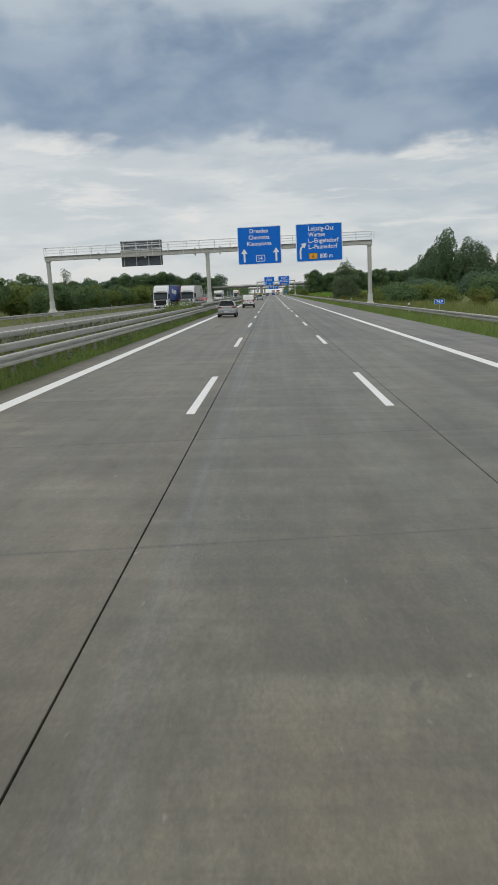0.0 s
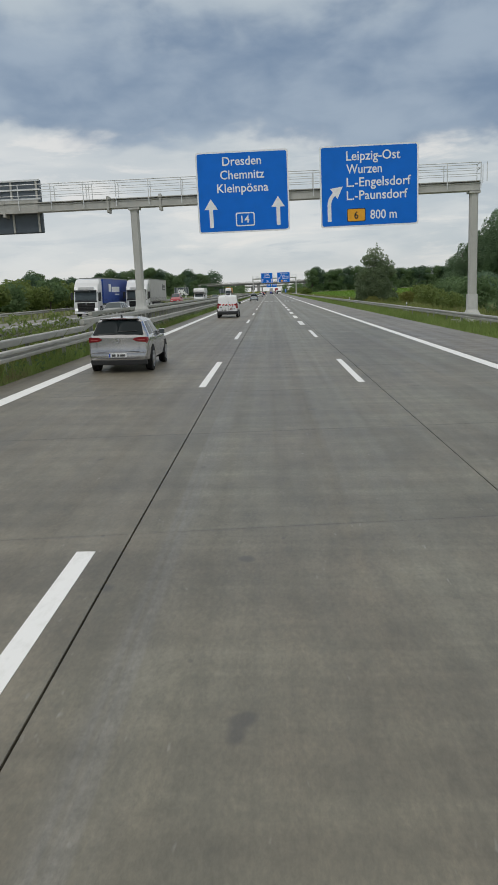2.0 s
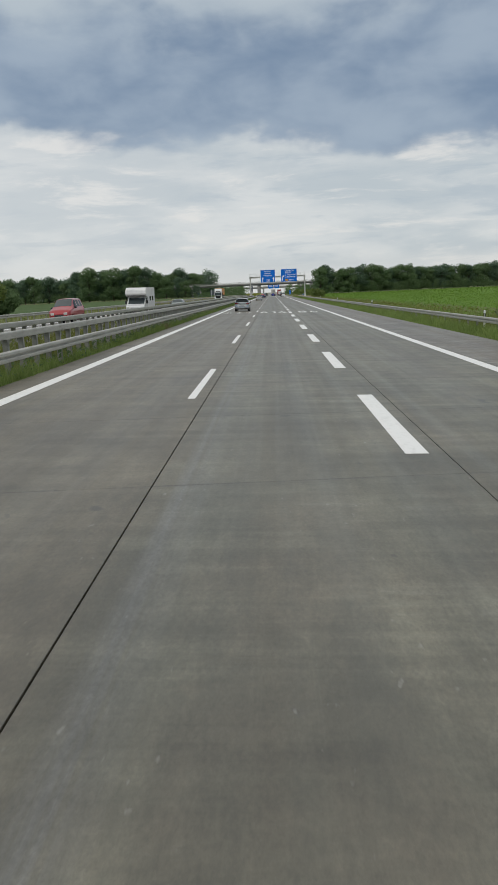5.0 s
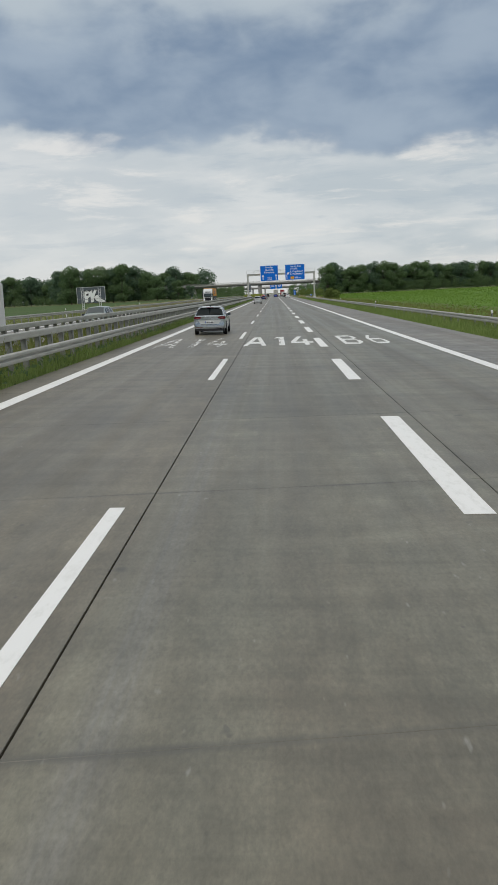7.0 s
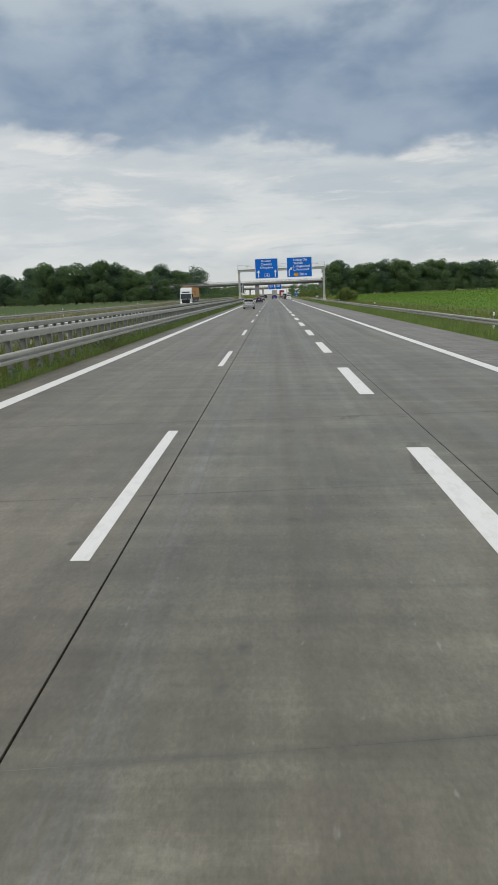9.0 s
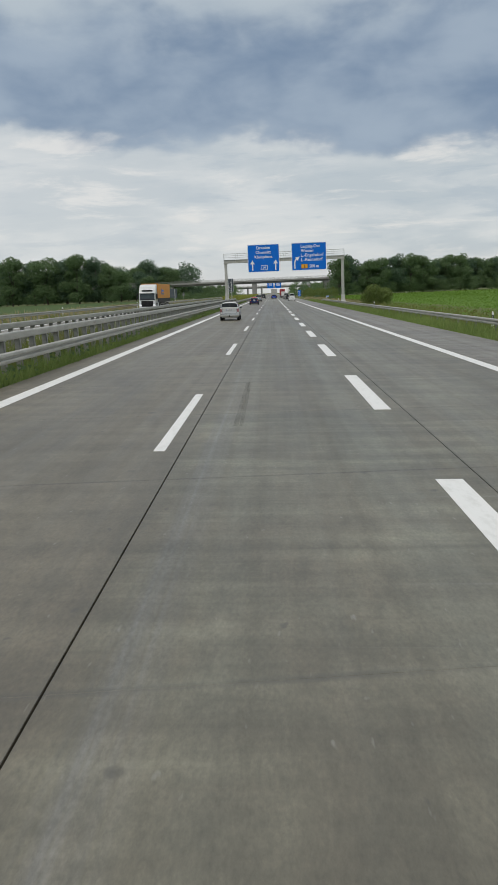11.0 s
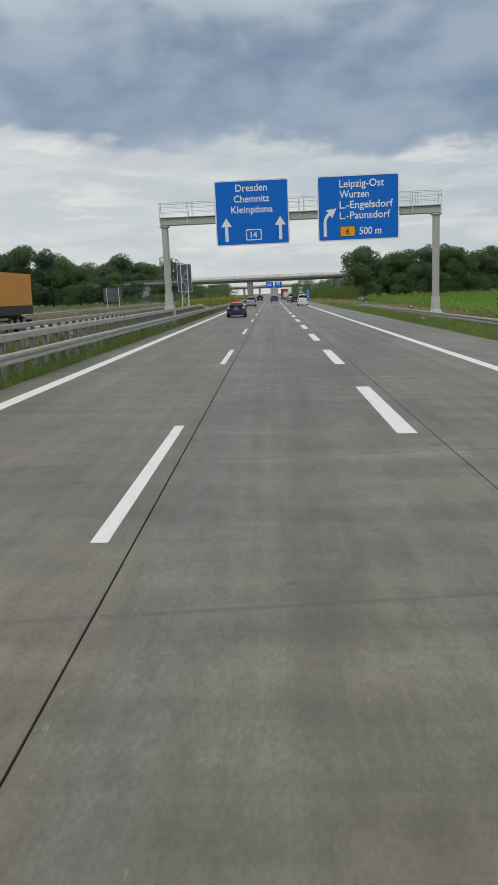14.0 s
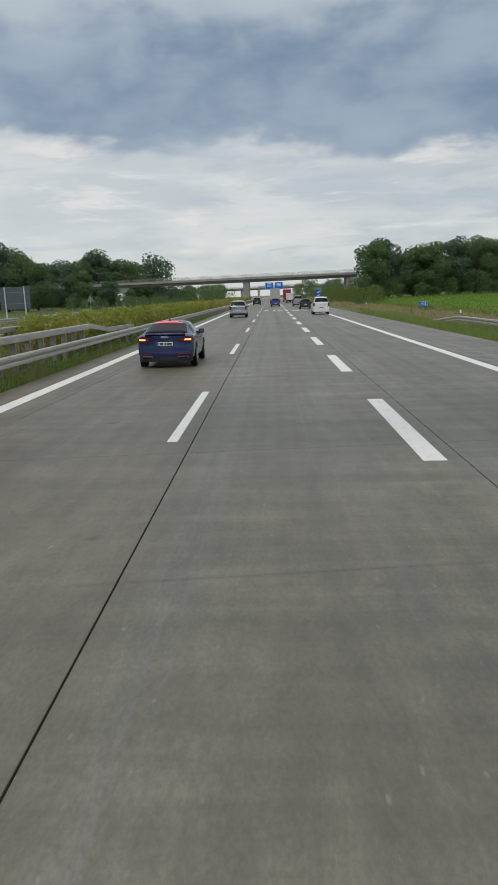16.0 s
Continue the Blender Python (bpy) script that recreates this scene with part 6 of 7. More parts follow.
def box_lorry_ahead(at, label, body_mat, w, h, length, name="box_lorry", bars=0):
    """Box body seen from its rear doors; rear at the given place."""
    v = thing(name, pose(at[0], at[1], zr(at[0]), 0, math.degrees(math.atan(FALL)), 0), label, "lorry")
    b = part("box_body", soft_box(-w / 2, w / 2, 0, length, 1.1 if h > 3 else 0.75, h, 0.04, 1), body_mat, v)
    part("door_split", boxes((-0.012, 0.012, -0.006, 0.01, 1.15 if h > 3 else 0.8, h - 0.06)), WELL, b)
    for i in range(bars):
        x = -w / 2 + 0.2 + i * (w - 0.4) / (bars - 1)
        part("locking_bar", tubes(((x, -0.04, 1.15), (x, -0.04, h - 0.1), 0.03)), ZINC_DULL, b)
    part("rear_frame", boxes((-w / 2, w / 2, -0.03, 0.1, 1.0 if h > 3 else 0.68, 1.12 if h > 3 else 0.78)), FRAME_DARK, v)
    part("under_run_bar", boxes((-w / 2, w / 2, 0.05, 0.2, 0.5, 0.66)), FRAME_DARK, v)
    part("chassis", boxes((-0.5, 0.5, 0.2, length + 2, 0.6, 1.0)), FRAME_DARK, v)
    part("cab", soft_box(-w / 2 + 0.05, w / 2 - 0.05, length + 0.2, length + 2.3, 0.5, min(h, 3.6) - 0.1, 0.12), CAB_WHITE, v)
    for sx in (1, -1):
        part("tail_lamp", boxes((min(sx * w * 0.32, sx * w * 0.48), max(sx * w * 0.32, sx * w * 0.48), -0.04, 0.0, 0.85 if h > 3 else 0.7, 0.98 if h > 3 else 0.95)), RED_LAMP, v)
    plate_part(v, 0.68, y=-0.02)
    add_wheels(v, w / 2 - 0.19, (1.2, 2.5, length + 1.2) if h > 3 else (1.0, length + 1.0), 0.5 if h > 3 else 0.34, 0.3, 8)
    return v


box_lorry_ahead((0.95, 596.0), "grey-white lorry with barred rear doors ahead in the middle lane", TARP_GREY, 2.55, 3.95, 13.4, bars=6)
box_lorry_ahead((2.9 + 2.2, 640.0), "red lorry trailer far ahead in the slow lane", TARP_RED, 2.5, 3.95, 12.0, bars=4)
box_lorry_ahead((5.3, 614.0), "white box van far ahead in the slow lane", TARP_WHITE, 2.05, 2.75, 4.2, name="box_van", bars=2)


# ---- plants ----
RNG = np.random.default_rng(7)


def leaf_quads(centres, size, flatten=0.0, aspect=1.0, rng=RNG, out=None):
    """One small randomly turned quad per centre, as arrays of vertices and faces."""
    n = len(centres)
    a = rng.normal(size=(n, 3))
    a[:, 2] *= 1 - flatten
    a /= np.linalg.norm(a, axis=1)[:, None]
    if out is not None:
        # leaves lie roughly along the surface of their clump
        m = out + rng.normal(size=(n, 3)) * 0.45
        m /= np.linalg.norm(m, axis=1)[:, None]
        a -= (a * m).sum(1)[:, None] * m
        a /= np.linalg.norm(a, axis=1)[:, None]
        b = np.cross(m, a)
    else:
        b = rng.normal(size=(n, 3))
    b -= (b * a).sum(1)[:, None] * a
    b /= np.linalg.norm(b, axis=1)[:, None]
    s = size * rng.uniform(0.55, 1.35, n)[:, None]
    a, b = a * s * 0.5 * aspect, b * s * 0.5
    c = np.asarray(centres)
    v = np.stack([c - a, c + b * 0.8, c + a, c - b * 0.8], 1).reshape(-1, 3)
    f = np.arange(4 * n).reshape(n, 4)
    return v, f


def crown_points(lobes, n, rng, shell=0.55):
    """Points in the outer part of overlapping lobes (x, y, z, rx, ry, rz)."""
    lobes = np.array(lobes, float)
    vol = lobes[:, 3] * lobes[:, 4] * lobes[:, 5]
    pick = rng.choice(len(lobes), n, p=vol ** 0.8 / (vol ** 0.8).sum())
    d = rng.normal(size=(n, 3))
    d /= np.linalg.norm(d, axis=1)[:, None]
    r = rng.uniform(shell ** 3, 1.0, n) ** (1 / 3)
    r *= 1 + 0.16 * np.sin(d[:, 0] * 7 + pick) * np.cos(d[:, 2] * 6 + pick * 2)
    return lobes[pick, :3] + d * r[:, None] * lobes[pick, 3:], d


def numpy_mesh(name, v, f, material):
    me = bpy.data.meshes.new(name)
    me.from_pydata(v.tolist(), [], f.tolist())
    me.materials.append(material)
    return me


def limb_mesh(height, r, lobes, rng):
    bm = bmesh.new()
    bends = [Vector((rng.normal() * 0.02 * height * k, rng.normal() * 0.02 * height * k, height * 0.72 * k / 4)) for k in range(5)]
    for k in range(4):
        tube(bm, bends[k], bends[k + 1], r * (1 - 0.2 * k), r * (0.8 - 0.2 * k), 8)
    for lx, ly, lz, *_ in lobes:
        k = min(3, max(1, int(lz / height * 4)))
        tube(bm, bends[k - 1 if k > 1 else 1], (lx * 0.8, ly * 0.8, lz), r * 0.32, r * 0.08, 5)
    return mesh_of("trunk", bm, BARK)


def tree_kind(shape, height, width, leaves, size, seed, low=0.10):
    """Meshes of the trunk with limbs and of the crown for one kind of tree."""
    rng = np.random.default_rng(seed)
    lobes = []
    if shape == "cone":
        for k in range(9):
            t = k / 8
            w = width * 0.5 * (1 - t ** 3.0) ** 0.70 + 0.30
            for j in range(2 + int(5 * (1 - t))):
                a = rng.uniform(0, 6.28)
                lobes.append((w * 0.5 * math.cos(a), w * 0.5 * math.sin(a), height * (0.12 + 0.79 * t), w * 0.52, w * 0.52, height * 0.10))
    elif shape == "poplar":
        for k in range(26):
            t = rng.uniform(0, 1)
            a = rng.uniform(0, 6.28)
            w = width * 0.5 * (0.6 + 0.4 * math.sin(math.pi * min(1, t * 0.9 + 0.15)))
            lobes.append((w * 0.62 * math.cos(a), w * 0.62 * math.sin(a), height * (0.14 + 0.70 * t * (0.75 + 0.25 * math.cos(a))), w * 0.40, w * 0.40, height * 0.15))
    elif shape == "bush":
        for k in range(11):
            a, d = rng.uniform(0, 6.28), rng.uniform(0.1, 0.62)
            lobes.append((width * 0.5 * d * math.cos(a), width * 0.5 * d * math.sin(a), height * rng.uniform(0.22, 0.68), width * rng.uniform(0.16, 0.26), width * rng.uniform(0.16, 0.26), height * rng.uniform(0.20, 0.32)))
    else:
        for k in range(24):
            a, d = rng.uniform(0, 6.28), math.sqrt(rng.uniform(0.0, 0.62))
            z = height * rng.uniform(low, 0.87)
            k2 = 1.0 - max(0, z / height - 0.55) * 1.5
            lobes.append((width * 0.5 * d * k2 * math.cos(a), width * 0.5 * d * k2 * math.sin(a), z, width * rng.uniform(0.16, 0.26), width * rng.uniform(0.16, 0.26), height * rng.uniform(0.08, 0.14)))
    spots, out = crown_points(lobes, leaves, rng, 0.8)
    v, f = leaf_quads(spots, size, 0.2, 1.0, rng, out)
    v[:, 2] = np.maximum(v[:, 2], 0.05)
    return limb_mesh(height, height * 0.016 + 0.05, lobes, rng), v, f


def plant(name, kind, material, at, label, category, turn=0.0, scale=1.0, group=""):
    trunk, v, f = kind
    key = "crown_" + name + str(id(v)) + material.name
    me = CROWNS.get(key)
    if me is None:
        me = CROWNS[key] = numpy_mesh("crown", v, f, material)
    t = thing(name, pose(at[0], at[1], at[2], 0, 0, turn) @ Matrix.Scale(scale, 4), label, category, group)
    for nm, data in (("trunk", trunk), ("crown", me)):
        o = new(nm, data)
        o.parent = t
    return t


CROWNS = {}
CONE = tree_kind("cone", 9.4, 6.1, 30000, 0.20, 1)
POPLAR = tree_kind("poplar", 22.5, 12.5, 34000, 0.34, 2)
POPLAR_B = tree_kind("poplar", 18.5, 12.5, 28000, 0.34, 3)
BUSH = [tree_kind("bush", 3.0, 5.4, 3400, 0.24, 10 + i) for i in range(3)]
BIG_BUSH = [tree_kind("bush", 5.2, 7.0, 2600, 0.42, 20 + i) for i in range(3)]
GANTRY_BUSH = tree_kind("bush", 4.6, 6.0, 7000, 0.22, 25)
BROAD = [tree_kind("broad", 19, 14, 9500, 0.54, 30 + i) for i in range(5)]


def gz(x):
    return min(max(zr(x), -0.5), 0.85) - 0.10


plant("willow", CONE, LEAF_GREY, (16.7, 165, gz(16.7)), "grey-green conical willow standing behind the guard rail", "tree")
plant("poplar", POPLAR, LEAF_POPLAR, (49, 217, gz(49)), "tall dark green poplar beyond the verge", "tree")
plant("poplar", POPLAR_B, LEAF_POPLAR, (43.5, 220, gz(44)), "rounder poplar beside the tall one", "tree", 30, 0.72)
plant("poplar", POPLAR_B, LEAF_POPLAR, (58.5, 219, gz(58)), "smaller poplar with lighter leaves", "tree", 70)
plant("poplar", POPLAR_B, LEAF_POPLAR, (68, 214, gz(68)), "low poplar at the edge of the group", "tree", 140, 0.8)
plant("poplar", POPLAR_B, LEAF_POPLAR, (79, 222, gz(79)), "poplar at the far end of the group", "tree", 200, 0.92)
plant("bush", BUSH[0], LEAF, (18.2, 101, gz(18)), "round green bush behind the gantry post", "bush", 20, 1.08)
plant("bush", GANTRY_BUSH, LEAF_SHRUB, (17.2, 396, gz(16)), "dense green bush beside the gantry", "bush", 60)
for i, (x, y, s, mt) in enumerate(((17, 118, 0.75, LEAF_SHRUB), (21, 124, 1.2, LEAF), (24, 116, 1.1, LEAF_SHRUB), (28, 128, 1.3, LEAF), (19, 136, 0.9, LEAF_SHRUB), (23, 141, 1.25, LEAF),
                                   (30, 146, 1.5, LEAF_DARK), (18.5, 149, 0.7, LEAF_YELLOW), (22, 156, 1.0, LEAF_SHRUB), (27, 160, 1.4, LEAF), (33, 166, 1.6, LEAF_DARK), (20.5, 172, 0.6, LEAF_YELLOW),
                                   (25, 105, 1.0, LEAF_SHRUB), (32, 108, 1.3, LEAF), (26, 92, 0.8, LEAF_SHRUB), (37, 120, 1.5, LEAF), (24, 84, 0.55, LEAF_YELLOW), (40, 140, 1.7, LEAF_DARK), (44, 160, 1.9, LEAF_DARK),
                                   (36, 96, 1.1, LEAF_SHRUB), (46, 112, 1.5, LEAF), (15.2, 158, 0.5, LEAF_YELLOW), (15.6, 143, 0.45, LEAF_SHRUB), (52, 185, 2.0, LEAF_DARK), (40, 188, 1.6, LEAF), (62, 190, 2.1, LEAF), (30, 182, 1.0, LEAF_SHRUB))):
    plant("bush", BUSH[i % 3], mt, (x, y, gz(x)), "leafy shrub on the roadside slope", "bush", i * 47, s, "roadside shrubs")
for i in range(44):
    y = 48 + (i // 2) * 8.2 + RNG.uniform(-2, 2)
    x = -33.5 - (i % 2) * 6.5 - RNG.uniform(0, 2.5)
    plant("bush", BIG_BUSH[i % 3], (LEAF_SHRUB, LEAF, LEAF_SHRUB)[int(RNG.integers(0, 3))], (x, y, gz(x)), "tall leafy shrub in the belt beyond the far carriageway", "bush", i * 53, RNG.uniform(0.75, 1.12), "shrub belt")
for i in range(16):
    y, x = 60 + i * 11.5 + RNG.uniform(-4, 4), -50 - RNG.uniform(0, 10)
    plant("tree", BROAD[i % 5], LEAF_DARK if i % 2 else LEAF, (x, y, gz(x)), "broadleaf tree behind the shrub belt", "tree", i * 61, RNG.uniform(0.32, 0.46), "trees behind the belt")
# sparse young tree standing over the belt
plant("young_tree", tree_kind("broad", 8.5, 3.2, 240, 0.32, 77, 0.45), LEAF_DARK, (-41.5, 148, gz(-41)), "thin young tree above the shrub belt", "tree")
# woodland edges on both sides of the bridge
for i in range(22):
    x = 33 + i * 7.2 + RNG.uniform(-2, 2)
    y = 652 + i * 2.6 + RNG.uniform(-6, 6)
    plant("tree", BROAD[i % 5], (LEAF, LEAF_DARK, LEAF)[i % 3], (x, y, gz(x)), "broad green tree at the edge of the wood", "tree", i * 77, RNG.uniform(0.86, 1.10), "wood edge by the field")
for i in range(25):
    x = -50 - i * 7.0 + RNG.uniform(-2, 2)
    y = (704 if i < 5 else 716) - i * 0.6 + RNG.uniform(-5, 7)
    plant("tree", BROAD[(i + 2) % 5], (LEAF_DARK, LEAF, LEAF_DARK)[i % 3], (x, y, gz(x)), "broad dark tree at the edge of the wood", "tree", i * 83, RNG.uniform(0.90, 1.14) * (0.58 if i == 0 else 0.95 if i == 1 else 1.12 if i < 5 else 1), "wood edge by the far field")


def wood(name, spots, kinds, material, label, share=0.09, grow=1.5):
    vs, fs, n = [], [], 0
    for x, y, s in spots:
        _, v, f = kinds[int(RNG.integers(0, len(kinds)))]
        a = RNG.uniform(0, 6.28)
        r = np.array([[math.cos(a), -math.sin(a), 0], [math.sin(a), math.cos(a), 0], [0, 0, 1]])
        keep = RNG.random(len(f)) < share
        q = v.reshape(-1, 4, 3)[keep]
        mid = q.mean(1, keepdims=True)
        w = ((mid + (q - mid) * grow) * s).reshape(-1, 3) @ r.T + np.array([x, y, gz(x)])
        vs.append(w), fs.append(np.arange(len(w)).reshape(-1, 4) + n)
        n += len(w)
    return tagged(new(name, numpy_mesh(name, np.concatenate(vs), np.concatenate(fs), material)), label, "wood", kind="stuff")


wood("woodland", [(36 + (k % 24) * 6.5 + RNG.uniform(-2, 2), 664 + (k % 24) * 2.3 + (k // 24) * 11 + RNG.uniform(-3, 3), RNG.uniform(0.80, 1.02)) for k in range(48)], BROAD, LEAF_DARK, "deep green deciduous wood behind the field", 0.20, 1.35)
wood("woodland", [(-50 - (k % 30) * 6.6 + RNG.uniform(-2, 2), 726 + (k // 30) * 11 + RNG.uniform(-3, 3), RNG.uniform(0.9, 1.2)) for k in range(60)], BROAD, LEAF_DARK, "dark deciduous wood beyond the far carriageway", 0.20, 1.35)
wood("far_woodland", [(RNG.choice([-1, 1]) * RNG.uniform(30, 260), 1040 + RNG.uniform(0, 120), RNG.uniform(0.7, 1.0)) for _ in range(70)], BROAD, LEAF_DARK, "hazy far trees behind the bridges", 0.08, 1.7)
wood("hedge", [(14 + RNG.uniform(0, 14), 560 + RNG.uniform(0, 110), RNG.uniform(0.10, 0.24)) for _ in range(60)], BROAD, LEAF_SHRUB, "roadside shrubs before the bridge", 0.12)
wood("far_shrubs", [(-24 - RNG.uniform(0, 60), 720 + RNG.uniform(0, 180), RNG.uniform(0.3, 0.5)) for _ in range(100)] + [(13 + RNG.uniform(0, 40), 712 + RNG.uniform(0, 180), RNG.uniform(0.3, 0.55)) for _ in range(50)], BROAD, LEAF, "trees and shrubs on the banks behind the bridge")
wood("undergrowth", [(34 + k * 2.6 + RNG.uniform(-2, 2), 644 + k * 0.9 + RNG.uniform(-4, 4), RNG.uniform(0.22, 0.42)) for k in range(58)], BROAD, LEAF, "leafy undergrowth along the edge of the wood", 0.12)
wood("undergrowth", [(-48 - k * 3.0 + RNG.uniform(-2, 2), 703 - k * 0.3 + RNG.uniform(-4, 4), RNG.uniform(0.22, 0.42)) for k in range(64)], BROAD, LEAF, "dark undergrowth along the edge of the wood", 0.12)
for i, (x, y, s) in enumerate(((-58, 628, 0.50), (-64, 636, 0.62), (-70, 622, 0.64), (-52, 640, 0.38), (-77, 632, 0.78), (-84, 636, 0.92), (-91, 628, 0.98), (-99, 634, 0.94), (-107, 630, 1.0), (-115, 636, 0.92), (-124, 630, 0.98), (-133, 638, 0.9), (-47, 648, 0.25))):
    plant("tree", BROAD[i % 5], LEAF_DARK if i % 2 else LEAF, (x, y, gz(x)), "bushy green tree on the bank before the bridge", "tree", i * 41, s * 1.26, "trees on the bank")
wood("hedge", [(-30 - RNG.uniform(0, 16), 560 + RNG.uniform(0, 110), RNG.uniform(0.08, 0.18)) for _ in range(50)], BROAD, LEAF, "shrubs on the bank beside the bridge", 0.12)


def blades(name, n, xr, yr, h, w, material, label, base=None, lean=0.35, bend=True):
    """Many narrow upright blades."""
    x, y = RNG.uniform(*xr, n), RNG.uniform(*yr, n)
    clump = np.sin(x * 2.1 + np.sin(y * 0.9) * 2) * np.sin(y * 0.7 + x) * 0.35 + 0.75
    hh = h * RNG.uniform(0.45, 1.15, n) * clump
    z = np.clip(-FALL * x, -0.5, 0.85) - 0.10 if base is None else np.full(n, base)
    a = RNG.uniform(0, 6.28, n)
    dx, dy = np.cos(a) * w / 2, np.sin(a) * w / 2
    lx, ly = RNG.normal(size=n) * lean * hh, RNG.normal(size=n) * lean * hh
    p0, p1 = np.stack([x - dx, y - dy, z], 1), np.stack([x + dx, y + dy, z], 1)
    p2 = np.stack([x + dx * 0.7 + lx * 0.4, y + dy * 0.7 + ly * 0.4, z + hh * 0.6], 1)
    p3 = np.stack([x - dx * 0.7 + lx * 0.4, y - dy * 0.7 + ly * 0.4, z + hh * 0.6], 1)
    p4 = np.stack([x + lx, y + ly, z + hh], 1)
    v = np.stack([p0, p1, p2, p3, p4], 1).reshape(-1, 3)
    i = np.arange(n)[:, None] * 5
    f = (i + np.array([0, 1, 2, 3])).tolist() + (i + np.array([3, 2, 4])).tolist()
    me = bpy.data.meshes.new(name)
    me.from_pydata(v.tolist(), [], f)
    me.materials.append(material)
    return tagged(new(name, me), label, "grass", kind="stuff")


def leafy(name, n, xr, yr, zr2, size, material, label, lying=False):
    x, y = RNG.uniform(*xr, n), RNG.uniform(*yr, n)
    top = zr2[1] * (0.82 + 0.18 * np.sin(y * 1.3 + np.sin(x * 2) * 2))
    z = np.clip(-FALL * x, -0.5, 0.85) - 0.1 + zr2[0] + (top - zr2[0]) * RNG.uniform(0, 1, n) ** 0.7
    v, f = leaf_quads(np.stack([x, y, z], 1), size, 0.0, 1.5, RNG, np.tile((0.0, 0.0, 1.0), (n, 1)) if lying else None)
    return tagged(new(name, numpy_mesh(name, v, f, material)), label, "weeds", kind="stuff")


blades("grass", 20000, (9.95, 10.5), (0, 490), 0.26, 0.035, GRASS, "short grass at the edge of the shoulder")
blades("grass", 70000, (10.45, 12.0), (0, 490), 0.62, 0.038, GRASS, "short verge grass under the guard rail")
blades("grass", 26000, (11.7, 14.6), (0, 500), 0.55, 0.045, GRASS_TALL, "taller rough grass behind the guard rail")
blades("grass", 9000, (14.0, 17.8), (40, 520), 0.85, 0.06, GRASS_TALL, "tall meadow grass beside the field")
blades("dry_grass", 26000, (12.2, 16.5), (410, 560), 0.80, 0.07, STRAW, "dry straw-coloured grass on the verge")
blades("reeds", 4000, (13.0, 17.0), (100, 175), 1.0, 0.06, GRASS_TALL, "pale reeds along the shrubs", lean=0.2)
blades("reeds", 4500, (14.0, 22.0), (45, 100), 1.1, 0.07, GRASS_TALL, "tall reedy grass on the slope", lean=0.2)
blades("grass", 62000, (-7.95, -6.98), (0, 480), 0.54, 0.035, GRASS, "short grass at the foot of the median barrier")
blades("grass", 12000, (-7.1, -6.86), (0, 480), 0.20, 0.035, GRASS, "ragged grass at the edge of the concrete")
leafy("weeds", 9000, (-8.3, -7.0), (0, 440), (0.0, 0.62), 0.11, LEAF, "low leafy weeds under the median barrier")
blades("grass", 48000, (-10.4, -7.62), (0, 430), 1.15, 0.05, GRASS_TALL, "rough grass in the median")
blades("grass", 8000, (-31, -22.6), (20, 520), 0.5, 0.08, GRASS_TALL, "rough grass beyond the far carriageway")
blades("dry_grass", 7000, (-33, -24.2), (300, 560), 0.8, 0.09, STRAW, "dry grass bank beyond the far carriageway")


leafy("weeds", 60000, (-10.3, -7.75), (425, 500), (0.0, 1.85), 0.14, WEED, "tall yellow-green weeds filling the median")
leafy("weeds", 26000, (-10.3, -7.75), (500, 690), (0.0, 1.8), 0.22, WEED, "tall weeds further along the median")
blades("weed_stems", 6000, (-10.3, -8.0), (431, 560), 2.1, 0.035, WEED, "upright stems of the median weeds", lean=0.1)
leafy("weeds", 2600, (-10.2, -8.1), (140, 215), (0.0, 0.95), 0.16, LEAF_YELLOW, "yellow-green weeds between the barriers")
leafy("weeds", 1500, (-9.9, -8.2), (62, 80), (0.0, 1.75), 0.13, LEAF_SHRUB, "tall green weeds between the barriers")
leafy("weeds", 900, (-10.2, -8.1), (20, 120), (0.0, 1.2), 0.14, LEAF_SHRUB, "scattered green weeds between the barriers")
leafy("weeds", 420, (-7.7, -7.3), (86, 88.2), (0.1, 1.25), 0.12, LEAF_SHRUB, "leafy sapling growing through the barrier")
leafy("crop_plants", 60000, (18, 60), (180, 470), (0.0, 0.34), 0.17, CROP_LEAF, "green crop plants in the near part of the field", True)
leafy("crop_plants", 36000, (18, 66), (470, 646), (0.0, 0.36), 0.22, CROP_LEAF, "green crop plants before the wood", True)
leafy("verge_weeds", 2200, (12.4, 17.8), (405, 575), (0.0, 0.75), 0.16, LEAF_SHRUB, "leafy weeds among the dry grass")
leafy("verge_weeds", 2400, (16.0, 19.5), (425, 600), (0.0, 0.8), 0.20, LEAF_YELLOW, "yellow-green weeds at the edge of the field")
leafy("crop_plants", 14000, (60, 160), (230, 640), (0.0, 0.45), 0.5, CROP_LEAF, "green crop plants in the far part of the field", True)
leafy("verge_weeds", 2200, (16, 19.5), (190, 470), (0.0, 0.6), 0.2, LEAF_YELLOW, "yellowish weeds along the field edge")


